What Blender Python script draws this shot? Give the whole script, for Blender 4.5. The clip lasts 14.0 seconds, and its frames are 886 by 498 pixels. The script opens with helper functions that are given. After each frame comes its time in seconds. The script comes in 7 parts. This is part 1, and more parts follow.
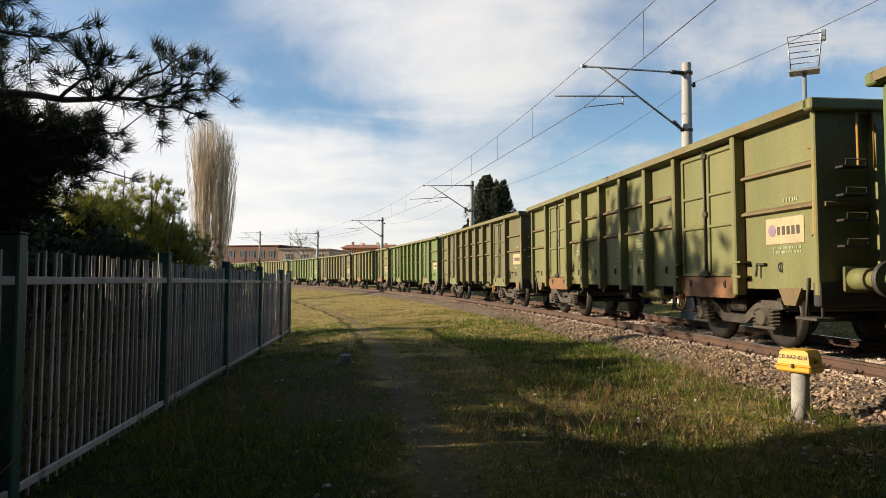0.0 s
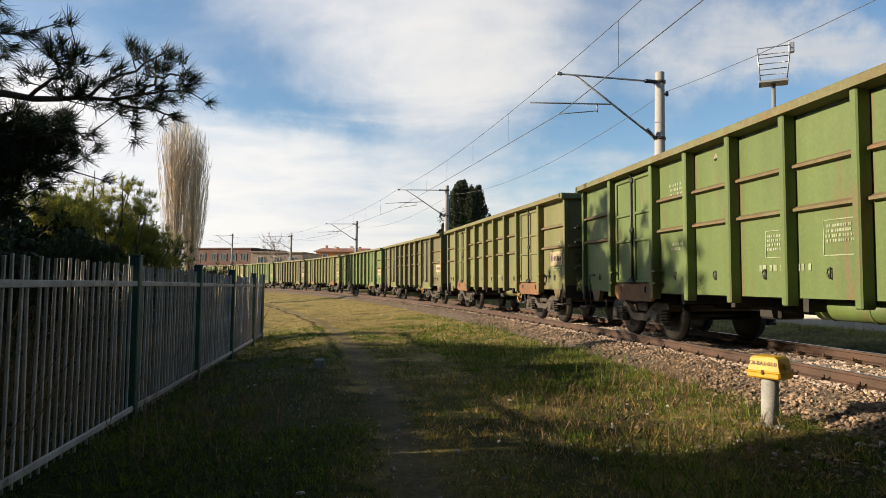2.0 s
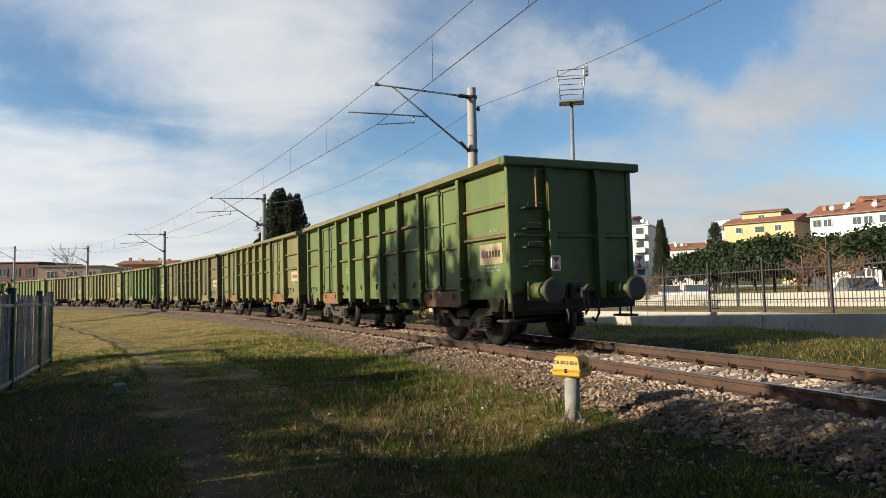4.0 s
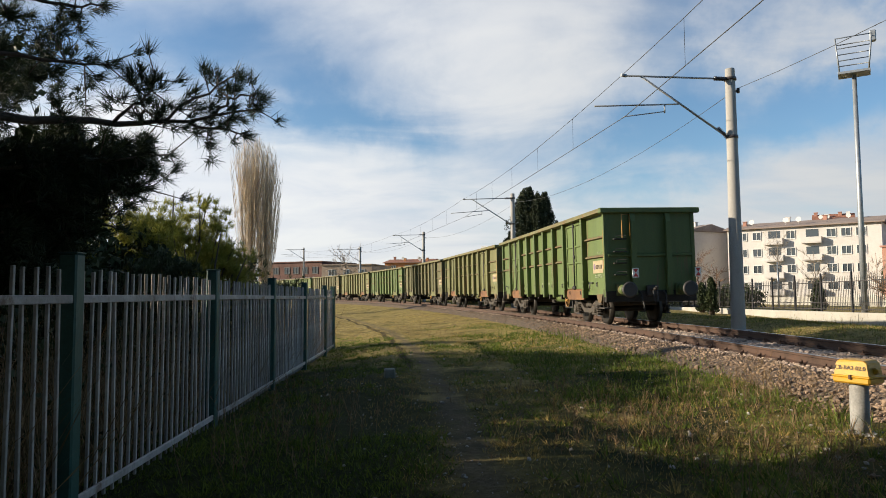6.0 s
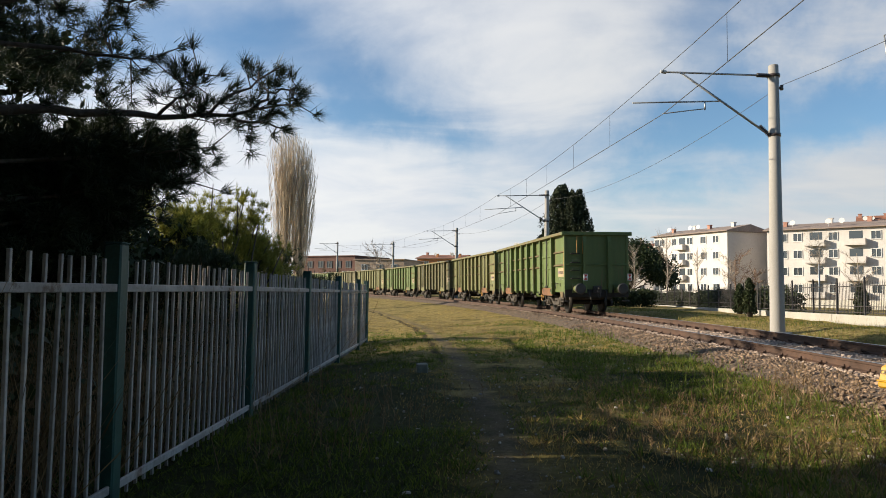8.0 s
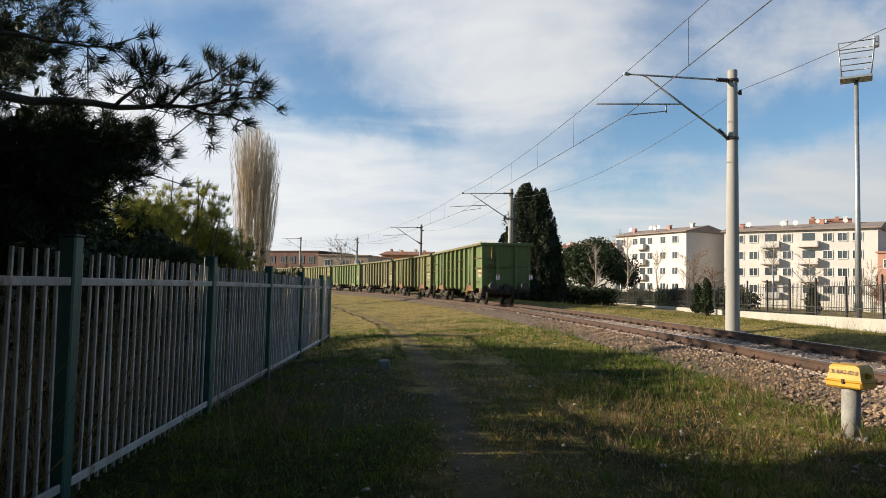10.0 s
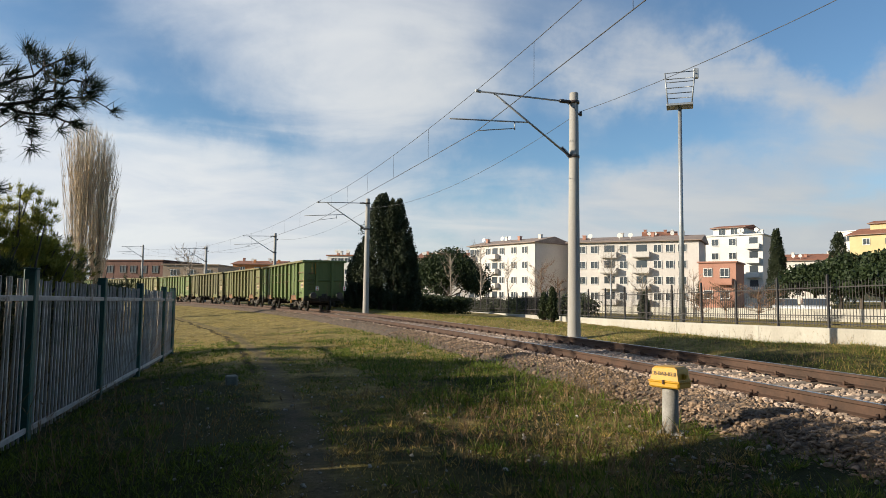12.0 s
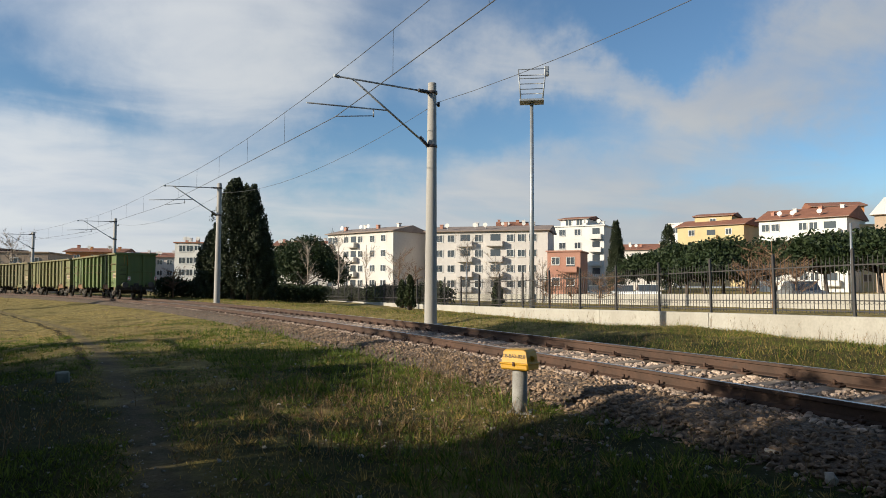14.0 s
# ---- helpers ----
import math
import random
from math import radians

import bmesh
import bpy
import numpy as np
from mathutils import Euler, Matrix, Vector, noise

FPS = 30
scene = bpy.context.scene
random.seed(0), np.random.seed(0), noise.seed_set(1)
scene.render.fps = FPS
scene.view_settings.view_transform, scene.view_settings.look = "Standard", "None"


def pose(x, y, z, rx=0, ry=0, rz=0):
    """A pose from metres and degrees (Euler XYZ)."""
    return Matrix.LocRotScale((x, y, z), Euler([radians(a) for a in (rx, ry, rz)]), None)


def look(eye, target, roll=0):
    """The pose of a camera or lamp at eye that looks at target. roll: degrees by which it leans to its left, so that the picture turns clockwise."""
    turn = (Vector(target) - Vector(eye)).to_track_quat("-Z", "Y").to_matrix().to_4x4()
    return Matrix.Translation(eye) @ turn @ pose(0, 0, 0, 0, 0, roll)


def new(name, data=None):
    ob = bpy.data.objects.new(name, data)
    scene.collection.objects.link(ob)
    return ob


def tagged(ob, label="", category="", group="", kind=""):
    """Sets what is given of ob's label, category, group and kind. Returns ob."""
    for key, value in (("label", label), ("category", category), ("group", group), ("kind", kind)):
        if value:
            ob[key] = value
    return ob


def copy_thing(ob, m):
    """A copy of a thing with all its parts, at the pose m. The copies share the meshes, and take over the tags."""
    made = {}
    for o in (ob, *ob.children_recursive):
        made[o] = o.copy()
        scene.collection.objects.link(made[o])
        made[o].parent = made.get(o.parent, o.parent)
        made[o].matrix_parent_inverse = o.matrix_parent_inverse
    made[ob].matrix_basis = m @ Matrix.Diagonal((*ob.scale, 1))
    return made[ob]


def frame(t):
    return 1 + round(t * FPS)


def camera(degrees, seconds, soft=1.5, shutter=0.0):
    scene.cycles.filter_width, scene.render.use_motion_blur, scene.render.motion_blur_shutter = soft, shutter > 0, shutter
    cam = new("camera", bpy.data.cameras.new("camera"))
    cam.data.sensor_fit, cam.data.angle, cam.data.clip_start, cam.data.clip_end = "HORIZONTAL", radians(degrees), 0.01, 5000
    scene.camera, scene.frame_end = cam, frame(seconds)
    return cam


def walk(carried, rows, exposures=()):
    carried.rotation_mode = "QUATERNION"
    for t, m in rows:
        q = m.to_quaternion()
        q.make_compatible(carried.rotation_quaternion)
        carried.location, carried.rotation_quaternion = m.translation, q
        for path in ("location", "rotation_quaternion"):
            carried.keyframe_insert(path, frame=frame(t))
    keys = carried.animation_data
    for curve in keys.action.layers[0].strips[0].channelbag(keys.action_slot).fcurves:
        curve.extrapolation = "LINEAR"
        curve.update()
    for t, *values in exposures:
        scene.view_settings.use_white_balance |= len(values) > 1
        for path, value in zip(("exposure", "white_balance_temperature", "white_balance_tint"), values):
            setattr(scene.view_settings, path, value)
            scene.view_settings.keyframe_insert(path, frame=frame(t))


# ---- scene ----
# ---- the camera and its way ----
cam = camera(66.0, 14.0, soft=0.5)
PATH = [
    (0.0, 0.005, 0.017, 1.500, 92.47, -0.41, 0.00), (0.5, -0.016, -0.011, 1.496, 92.65, -0.09, 2.58),
    (1.0, -0.033, -0.019, 1.493, 93.04, -0.57, 0.81), (1.5, -0.035, 0.010, 1.500, 92.54, -0.26, -0.77),
    (2.0, -0.017, 0.025, 1.510, 92.86, -0.80, -2.18), (2.2, 0.014, -0.003, 1.512, 93.28, -1.05, -4.38),
    (2.8, 0.020, 0.030, 1.520, 93.55, -0.70, -10.6), (3.5, 0.030, 0.060, 1.530, 93.60, 0.40, -17.0),
    (3.9, 0.032, 0.075, 1.533, 93.60, 0.85, -17.4),
    (4.3, 0.028, 0.077, 1.530, 93.64, 0.87, -12.32), (4.5, -0.005, 0.067, 1.516, 93.69, 0.53, -6.91),
    (5.0, 0.003, 0.038, 1.495, 93.14, 0.51, 3.21), (5.5, 0.007, -0.007, 1.487, 93.22, 0.61, 3.60),
    (6.0, -0.002, 0.005, 1.495, 93.62, 0.39, 3.53), (6.5, -0.006, -0.004, 1.491, 94.18, 0.18, 4.88),
    (7.0, -0.008, -0.016, 1.488, 94.08, -0.30, 5.66), (7.5, -0.018, -0.018, 1.492, 93.81, -0.37, 6.05),
    (7.7, -0.032, 0.006, 1.489, 93.50, -0.61, 6.29), (9.8, -0.016, -0.001, 1.501, 92.92, -1.38, 3.53),
    (10.0, -0.019, -0.002, 1.493, 93.06, -1.26, 3.17), (10.5, -0.022, 0.005, 1.494, 93.05, -1.47, 3.02),
    (11.0, -0.014, -0.003, 1.488, 93.95, -1.39, 2.82), (11.5, -0.009, -0.001, 1.500, 93.47, -1.28, 2.56),
    (12.0, 0.050, -0.034, 1.520, 94.06, -0.74, -8.75), (12.5, 0.032, -0.031, 1.507, 93.72, -0.56, -14.16),
    (13.0, 0.028, -0.035, 1.509, 93.18, -0.87, -14.33), (13.5, 0.031, -0.032, 1.493, 93.58, -0.83, -15.85),
    (14.0, 0.070, -0.014, 1.504, 93.20, -0.32, -20.58)]
walk(cam, [(t, pose(*p)) for t, *p in PATH], ((0.0, 1.04, 6750, 10), (2.2, 1.02, 6750, 10), (4.3, 0.84, 6300, 7.5), (5.0, 0.88, 6350, 8), (7.5, 0.90, 6400, 9), (11.5, 0.88, 6350, 8.5), (12.5, 0.67, 6180, 7), (14.0, 0.63, 6150, 7.5)))

# ---- sky, sun, exposure ----
SUN_AZ, SUN_EL = -91.0, 18.0          # degrees, azimuth clockwise from +y
sun_way = Vector((math.sin(radians(SUN_AZ)) * math.cos(radians(SUN_EL)),
                  math.cos(radians(SUN_AZ)) * math.cos(radians(SUN_EL)), math.sin(radians(SUN_EL))))
sun = new("sun", bpy.data.lights.new("sun", "SUN"))
sun.data.energy, sun.data.angle, sun.data.color = 5.0, radians(0.6), (1.0, 0.86, 0.66)
sun.matrix_basis = look(sun_way * 50, (0, 0, 0))

world = bpy.data.worlds.new("sky")
scene.world = world
world.use_nodes = True


def node(tree, kind, **sets):
    n = tree.nodes.new(kind)
    for key, value in sets.items():
        if key in n.inputs:
            n.inputs[key].default_value = value
    return n


CLOUD_BANKS = [(1, 18, 15, 7, 64, 0.085), (-20, 18, 10, 3.5, -8, -0.055), (-9, 13, 7, 2.0, -28, -0.07), (-14, 9, 14, 4.0, -6, 0.07),
               (14, 14, 10, 3.6, 66, -0.085), (25, 13.5, 11, 2.6, -2, -0.10), (27, 9.0, 16, 2.2, 7, 0.08), (27, 18.5, 9, 3.0, 6, 0.09),
               (38, 20.5, 11, 2.8, -16, -0.19), (51, 18.0, 9, 3.8, 18, 0.20), (40, 15.5, 13, 2.2, -10, 0.12), (47, 9.5, 14, 2.4, 6, -0.05), (32, 5, 26, 2.4, 0, 0.08)]


def sky_nodes():
    nt = world.node_tree
    nt.nodes.clear()
    lk = nt.links.new
    out = nt.nodes.new("ShaderNodeOutputWorld")
    bg = node(nt, "ShaderNodeBackground", Strength=0.085)
    sky = nt.nodes.new("ShaderNodeTexSky")
    sky.sky_type, sky.sun_disc = "NISHITA", False
    sky.sun_elevation, sky.sun_rotation = radians(SUN_EL), radians(SUN_AZ)
    sky.air_density, sky.dust_density, sky.ozone_density = 1.0, 0.4, 1.0
    tc = nt.nodes.new("ShaderNodeTexCoord")
    sep = nt.nodes.new("ShaderNodeSeparateXYZ")
    lk(tc.outputs["Generated"], sep.inputs[0])

    def m(op, a, b):
        n = nt.nodes.new("ShaderNodeMath")
        n.operation = op
        for i, v in enumerate((a, b)):
            if isinstance(v, (int, float)):
                n.inputs[i].default_value = v
            else:
                lk(v, n.inputs[i])
        return n.outputs[0]
    zz = m("ADD", m("MAXIMUM", sep.outputs[2], 0.0), 0.16)
    com = nt.nodes.new("ShaderNodeCombineXYZ")
    lk(m("DIVIDE", sep.outputs[0], zz), com.inputs[0])
    lk(m("DIVIDE", sep.outputs[1], zz), com.inputs[1])
    mp = nt.nodes.new("ShaderNodeMapping")
    mp.inputs["Location"].default_value = (3.4, 0.6, 1.7)
    mp.inputs["Rotation"].default_value = (0, 0, radians(28))
    mp.inputs["Scale"].default_value = (0.60, 0.80, 1)
    lk(com.outputs[0], mp.inputs[0])
    big = node(nt, "ShaderNodeTexNoise", Scale=0.62, Detail=5.0, Roughness=0.46, Distortion=0.25)
    thin = node(nt, "ShaderNodeTexNoise", Scale=2.4, Detail=8.0, Roughness=0.55, Distortion=0.5)
    lk(mp.outputs[0], big.inputs["Vector"])
    lk(mp.outputs[0], thin.inputs["Vector"])
    dens = m("ADD", m("MULTIPLY", big.outputs[0], 0.62), m("MULTIPLY", thin.outputs[0], 0.30))
    low = m("MULTIPLY", m("MAXIMUM", m("SUBTRACT", 0.22, sep.outputs[2]), 0.0), 0.55)
    ramp = nt.nodes.new("ShaderNodeValToRGB")
    ramp.color_ramp.elements[0].position, ramp.color_ramp.elements[1].position = 0.30, 0.58
    ramp.color_ramp.interpolation = "EASE"
    # the clouds stand ahead and towards the sun; thinned behind to lower the fill light
    cover = nt.nodes.new("ShaderNodeMath")
    cover.operation = "ADD"
    lk(m("ADD", m("ADD", dens, low), m("MULTIPLY", sep.outputs[0], -0.09)), cover.inputs[0])
    lk(m("MULTIPLY", m("SUBTRACT", sep.outputs[1], 0.74), 0.12), cover.inputs[1])
    # broad banks and gaps: bearing, height, half length, half width (degrees), tilt, weight
    warp = node(nt, "ShaderNodeTexNoise", Scale=5.5, Detail=6.0, Roughness=0.62)
    lk(tc.outputs["Generated"], warp.inputs["Vector"])
    curl = nt.nodes.new("ShaderNodeSeparateColor")
    lk(warp.outputs["Color"], curl.inputs[0])
    bearing = m("ADD", m("MULTIPLY", m("ARCTAN2", sep.outputs[0], sep.outputs[1]), 57.3), m("MULTIPLY", m("SUBTRACT", curl.outputs[0], 0.5), 22.0))
    height = m("ADD", m("MULTIPLY", m("ARCSINE", sep.outputs[2], 0.0), 57.3), m("MULTIPLY", m("SUBTRACT", curl.outputs[1], 0.5), 12.0))
    total = cover.outputs[0]
    for az, el, ln, wd, tilt, weight in CLOUD_BANKS:
        c, s = math.cos(radians(tilt)), math.sin(radians(tilt))
        dx, dy = m("SUBTRACT", bearing, az), m("SUBTRACT", height, el)
        along = m("ADD", m("MULTIPLY", dx, c / ln), m("MULTIPLY", dy, s / ln))
        across = m("ADD", m("MULTIPLY", dx, -s / wd), m("MULTIPLY", dy, c / wd))
        r2 = m("ADD", m("MULTIPLY", along, along), m("MULTIPLY", across, across))
        total = m("ADD", total, m("MULTIPLY", m("EXPONENT", m("MULTIPLY", r2, -1.0), 0.0), weight))
    lk(total, ramp.inputs[0])
    shade = nt.nodes.new("ShaderNodeValToRGB")
    shade.color_ramp.elements[0].position, shade.color_ramp.elements[1].position = 0.30, 0.62
    shade.color_ramp.elements[0].color = (4.3, 4.4, 4.7, 1)
    shade.color_ramp.elements[1].color = (5.1, 5.05, 5.0, 1)
    lk(thin.outputs[0], shade.inputs[0])
    # clouds shine more towards the sun
    dot = nt.nodes.new("ShaderNodeVectorMath")
    dot.operation = "DOT_PRODUCT"
    dot.inputs[1].default_value = sun_way
    lk(tc.outputs["Generated"], dot.inputs[0])
    glow = nt.nodes.new("ShaderNodeVectorMath")
    glow.operation = "SCALE"
    lk(shade.outputs[0], glow.inputs[0])
    lk(m("ADD", m("MULTIPLY", dot.outputs["Value"], 0.42), 1.02), glow.inputs["Scale"])
    mix = nt.nodes.new("ShaderNodeMixRGB")
    # the cover is thinned overhead, out of view, to lower the ambient light
    thick = m("SUBTRACT", 0.93, m("MULTIPLY", m("MINIMUM", m("MAXIMUM", m("SUBTRACT", sep.outputs[2], 0.38), 0.0), 0.3), 2.4))
    lk(m("MULTIPLY", ramp.outputs[0], thick), mix.inputs[0])
    blue = nt.nodes.new("ShaderNodeMixRGB")
    blue.blend_type, blue.inputs[0].default_value = "MULTIPLY", 1.0
    blue.inputs[2].default_value = (0.66, 0.81, 0.94, 1)
    lk(sky.outputs[0], blue.inputs[1])
    lk(blue.outputs[0], mix.inputs[1])
    lk(glow.outputs[0], mix.inputs[2])
    lk(mix.outputs[0], bg.inputs[0])
    lk(bg.outputs[0], out.inputs[0])


sky_nodes()

# ---- materials ----


def surf(name, c1, c2, scale=2.0, fine=30.0, rough=0.75, metal=0.0, bump=0.15, spread=0.18, third=None, third_at=0.62,
         stretch=(1, 1, 1), rnd=0.0, island=0.0, depth=0.01):
    """Two-scale procedural paint: c1 and c2 mixed by broad noise, fine grain over it, patches of a third colour."""
    mt = bpy.data.materials.new(name)
    mt.use_nodes = True
    nt = mt.node_tree
    lk = nt.links.new
    bs = nt.nodes["Principled BSDF"]
    bs.inputs["Metallic"].default_value = metal
    tc = nt.nodes.new("ShaderNodeTexCoord")
    mp = nt.nodes.new("ShaderNodeMapping")
    mp.inputs["Scale"].default_value = stretch
    lk(tc.outputs["Object"], mp.inputs[0])
    a = node(nt, "ShaderNodeTexNoise", Scale=scale, Detail=5.0, Roughness=0.6)
    b = node(nt, "ShaderNodeTexNoise", Scale=fine, Detail=3.0, Roughness=0.6)
    lk(mp.outputs[0], a.inputs["Vector"])
    lk(tc.outputs["Object"], b.inputs["Vector"])
    r1 = nt.nodes.new("ShaderNodeValToRGB")
    r1.color_ramp.elements[0].position, r1.color_ramp.elements[1].position = 0.36, 0.64
    r1.color_ramp.elements[0].color, r1.color_ramp.elements[1].color = (*c1, 1), (*c2, 1)
    lk(a.outputs[0], r1.inputs[0])
    col = r1.outputs[0]
    if third:
        c = node(nt, "ShaderNodeTexNoise", Scale=scale * 1.9, Detail=7.0, Roughness=0.7)
        lk(mp.outputs[0], c.inputs["Vector"])
        r3 = nt.nodes.new("ShaderNodeValToRGB")
        r3.color_ramp.elements[0].position, r3.color_ramp.elements[1].position = third_at, third_at + 0.08
        lk(c.outputs[0], r3.inputs[0])
        mx = nt.nodes.new("ShaderNodeMixRGB")
        mx.inputs[2].default_value = (*third, 1)
        lk(r3.outputs[0], mx.inputs[0])
        lk(col, mx.inputs[1])
        col = mx.outputs[0]
    hv = nt.nodes.new("ShaderNodeHueSaturation")
    mr = node(nt, "ShaderNodeMapRange")
    mr.inputs["From Min"].default_value, mr.inputs["From Max"].default_value = 0.3, 0.7
    mr.inputs["To Min"].default_value, mr.inputs["To Max"].default_value = 1 - spread, 1 + spread
    lk(b.outputs[0], mr.inputs["Value"])
    val = mr.outputs[0]
    for amount, kind, socket in ((rnd, "ShaderNodeObjectInfo", "Random"), (island, "ShaderNodeNewGeometry", "Random Per Island")):
        if amount:
            src = nt.nodes.new(kind)
            m2 = node(nt, "ShaderNodeMapRange")
            m2.inputs["To Min"].default_value, m2.inputs["To Max"].default_value = 1 - amount, 1 + amount
            lk(src.outputs[socket], m2.inputs["Value"])
            mm = nt.nodes.new("ShaderNodeMath")
            mm.operation = "MULTIPLY"
            lk(val, mm.inputs[0])
            lk(m2.outputs[0], mm.inputs[1])
            val = mm.outputs[0]
    lk(val, hv.inputs["Value"])
    lk(col, hv.inputs["Color"])
    lk(hv.outputs[0], bs.inputs["Base Color"])
    rr = node(nt, "ShaderNodeMapRange")
    rr.inputs["To Min"].default_value, rr.inputs["To Max"].default_value = max(0.05, rough - 0.12), min(1, rough + 0.12)
    lk(a.outputs[0], rr.inputs["Value"])
    lk(rr.outputs[0], bs.inputs["Roughness"])
    if bump:
        bp = node(nt, "ShaderNodeBump", Strength=bump, Distance=depth)
        lk(b.outputs[0], bp.inputs["Height"])
        lk(bp.outputs[0], bs.inputs["Normal"])
    return mt


def leafy(name, c1, c2, through_light=0.25, rough=0.6):
    """Leaves, needles and blades: colour varied by island, some light through them."""
    mt = bpy.data.materials.new(name)
    mt.use_nodes = True
    nt = mt.node_tree
    lk = nt.links.new
    bs = nt.nodes["Principled BSDF"]
    out = nt.nodes["Material Output"]
    geo = nt.nodes.new("ShaderNodeNewGeometry")
    tc = nt.nodes.new("ShaderNodeTexCoord")
    nz = node(nt, "ShaderNodeTexNoise", Scale=0.9, Detail=3.0)
    lk(tc.outputs["Object"], nz.inputs["Vector"])
    ad = nt.nodes.new("ShaderNodeMath")
    ad.operation = "MULTIPLY_ADD"
    ad.inputs[1].default_value, ad.inputs[2].default_value = 0.55, -0.02
    lk(geo.outputs["Random Per Island"], ad.inputs[0])
    ad2 = nt.nodes.new("ShaderNodeMath")
    ad2.operation = "MULTIPLY_ADD"
    ad2.inputs[1].default_value = 0.5
    lk(nz.outputs[0], ad2.inputs[0])
    lk(ad.outputs[0], ad2.inputs[2])
    rp = nt.nodes.new("ShaderNodeValToRGB")
    rp.color_ramp.elements[0].position, rp.color_ramp.elements[1].position = 0.2, 0.8
    rp.color_ramp.elements[0].color, rp.color_ramp.elements[1].color = (*c1, 1), (*c2, 1)
    lk(ad2.outputs[0], rp.inputs[0])
    lk(rp.outputs[0], bs.inputs["Base Color"])
    bs.inputs["Roughness"].default_value = rough
    bs.inputs["Specular IOR Level"].default_value = 0.25
    if through_light:
        tr = nt.nodes.new("ShaderNodeBsdfTranslucent")
        lk(rp.outputs[0], tr.inputs[0])
        ms = nt.nodes.new("ShaderNodeMixShader")
        ms.inputs[0].default_value = through_light
        lk(bs.outputs[0], ms.inputs[1])
        lk(tr.outputs[0], ms.inputs[2])
        lk(ms.outputs[0], out.inputs[0])
    return mt


def glass(name, tint):
    mt = bpy.data.materials.new(name)
    mt.use_nodes = True
    bs = mt.node_tree.nodes["Principled BSDF"]
    bs.inputs["Base Color"].default_value = (*tint, 1)
    bs.inputs["Roughness"].default_value = 0.08
    bs.inputs["Specular IOR Level"].default_value = 0.7
    return mt


RUST = (0.16, 0.075, 0.035)
M_GREEN = surf("wagon_green", (0.091, 0.129, 0.033), (0.067, 0.097, 0.025), 0.9, 26, 0.62, bump=0.08, third=(0.114, 0.079, 0.032), third_at=0.57, stretch=(1.6, 1.6, 0.2), spread=0.1)
M_OLIVE = surf("wagon_olive", (0.128, 0.125, 0.043), (0.095, 0.097, 0.033), 0.8, 24, 0.68, bump=0.08, third=(0.132, 0.084, 0.037), third_at=0.58, stretch=(1.6, 1.6, 0.2), spread=0.12)
M_DULL = surf("wagon_dull", (0.101, 0.095, 0.037), (0.074, 0.068, 0.029), 0.8, 24, 0.72, bump=0.08, third=(0.106, 0.062, 0.031), third_at=0.56, stretch=(1, 1, 0.35), spread=0.12)
M_RIB = surf("rib_worn", (0.120, 0.100, 0.044), (0.100, 0.060, 0.026), 2.2, 30, 0.75, third=RUST, third_at=0.58)
M_RIM = surf("rim_worn", (0.120, 0.120, 0.050), (0.112, 0.088, 0.036), 1.6, 22, 0.75, third=(0.152, 0.088, 0.032), third_at=0.57)
M_SILL = surf("orange_sill", (0.168, 0.074, 0.024), (0.112, 0.052, 0.022), 1.8, 26, 0.75, third=(0.120, 0.120, 0.048), third_at=0.62)
M_UNDER = surf("under_dirt", (0.022, 0.019, 0.016), (0.014, 0.013, 0.011), 2.5, 30, 0.85, third=(0.060, 0.040, 0.026), third_at=0.6)
M_BOGIE = surf("bogie_steel", (0.051, 0.039, 0.027), (0.031, 0.025, 0.019), 3, 30, 0.75, third=(0.109, 0.068, 0.034), third_at=0.6)
M_WHEEL = surf("wheel_steel", (0.030, 0.024, 0.019), (0.018, 0.016, 0.013), 4, 40, 0.55, metal=0.5)
M_DARK = surf("dark_grease", (0.022, 0.021, 0.020), (0.035, 0.031, 0.027), 3, 30, 0.6)
M_YBAR = surf("yellow_bar", (0.33, 0.17, 0.025), (0.25, 0.125, 0.025), 4, 40, 0.6)
M_CREAM = surf("cream_plate", (0.336, 0.272, 0.160), (0.272, 0.212, 0.120), 3, 30, 0.7, third=(0.272, 0.192, 0.096), third_at=0.64)
M_MARK = surf("faded_white", (0.27, 0.30, 0.19), (0.17, 0.20, 0.11), 6, 50, 0.8)
M_LOGO = surf("logo_violet", (0.16, 0.11, 0.17), (0.20, 0.14, 0.16), 5, 40, 0.8)
M_WHITE = surf("sign_white", (0.75, 0.75, 0.72), (0.66, 0.66, 0.62), 5, 40, 0.6)
M_RED = surf("sign_red", (0.55, 0.04, 0.03), (0.45, 0.035, 0.03), 5, 40, 0.5)
M_SCRAP = surf("scrap", (0.20, 0.17, 0.14), (0.34, 0.32, 0.30), 3, 30, 0.8, third=(0.17, 0.08, 0.04), third_at=0.55, island=0.4)
M_RAIL = surf("rail_rust", (0.066, 0.032, 0.018), (0.041, 0.022, 0.013), 2, 30, 0.8, third=(0.038, 0.024, 0.017), third_at=0.62)
M_RTOP = surf("rail_top", (0.42, 0.42, 0.43), (0.33, 0.32, 0.32), 2, 20, 0.3, metal=0.9, bump=0.02)
M_SLEEP = surf("sleeper_concrete", (0.235, 0.185, 0.14), (0.16, 0.122, 0.09), 2, 25, 0.9, bump=0.3, rnd=0.12)
M_BALL = surf("ballast_bed", (0.155, 0.108, 0.072), (0.07, 0.05, 0.034), 6, 16, 0.95, bump=1.0, spread=0.5, depth=0.06)
M_STONE = surf("ballast_stone", (0.45, 0.345, 0.27), (0.25, 0.185, 0.14), 2.5, 30, 0.92, bump=0.3, island=0.4)
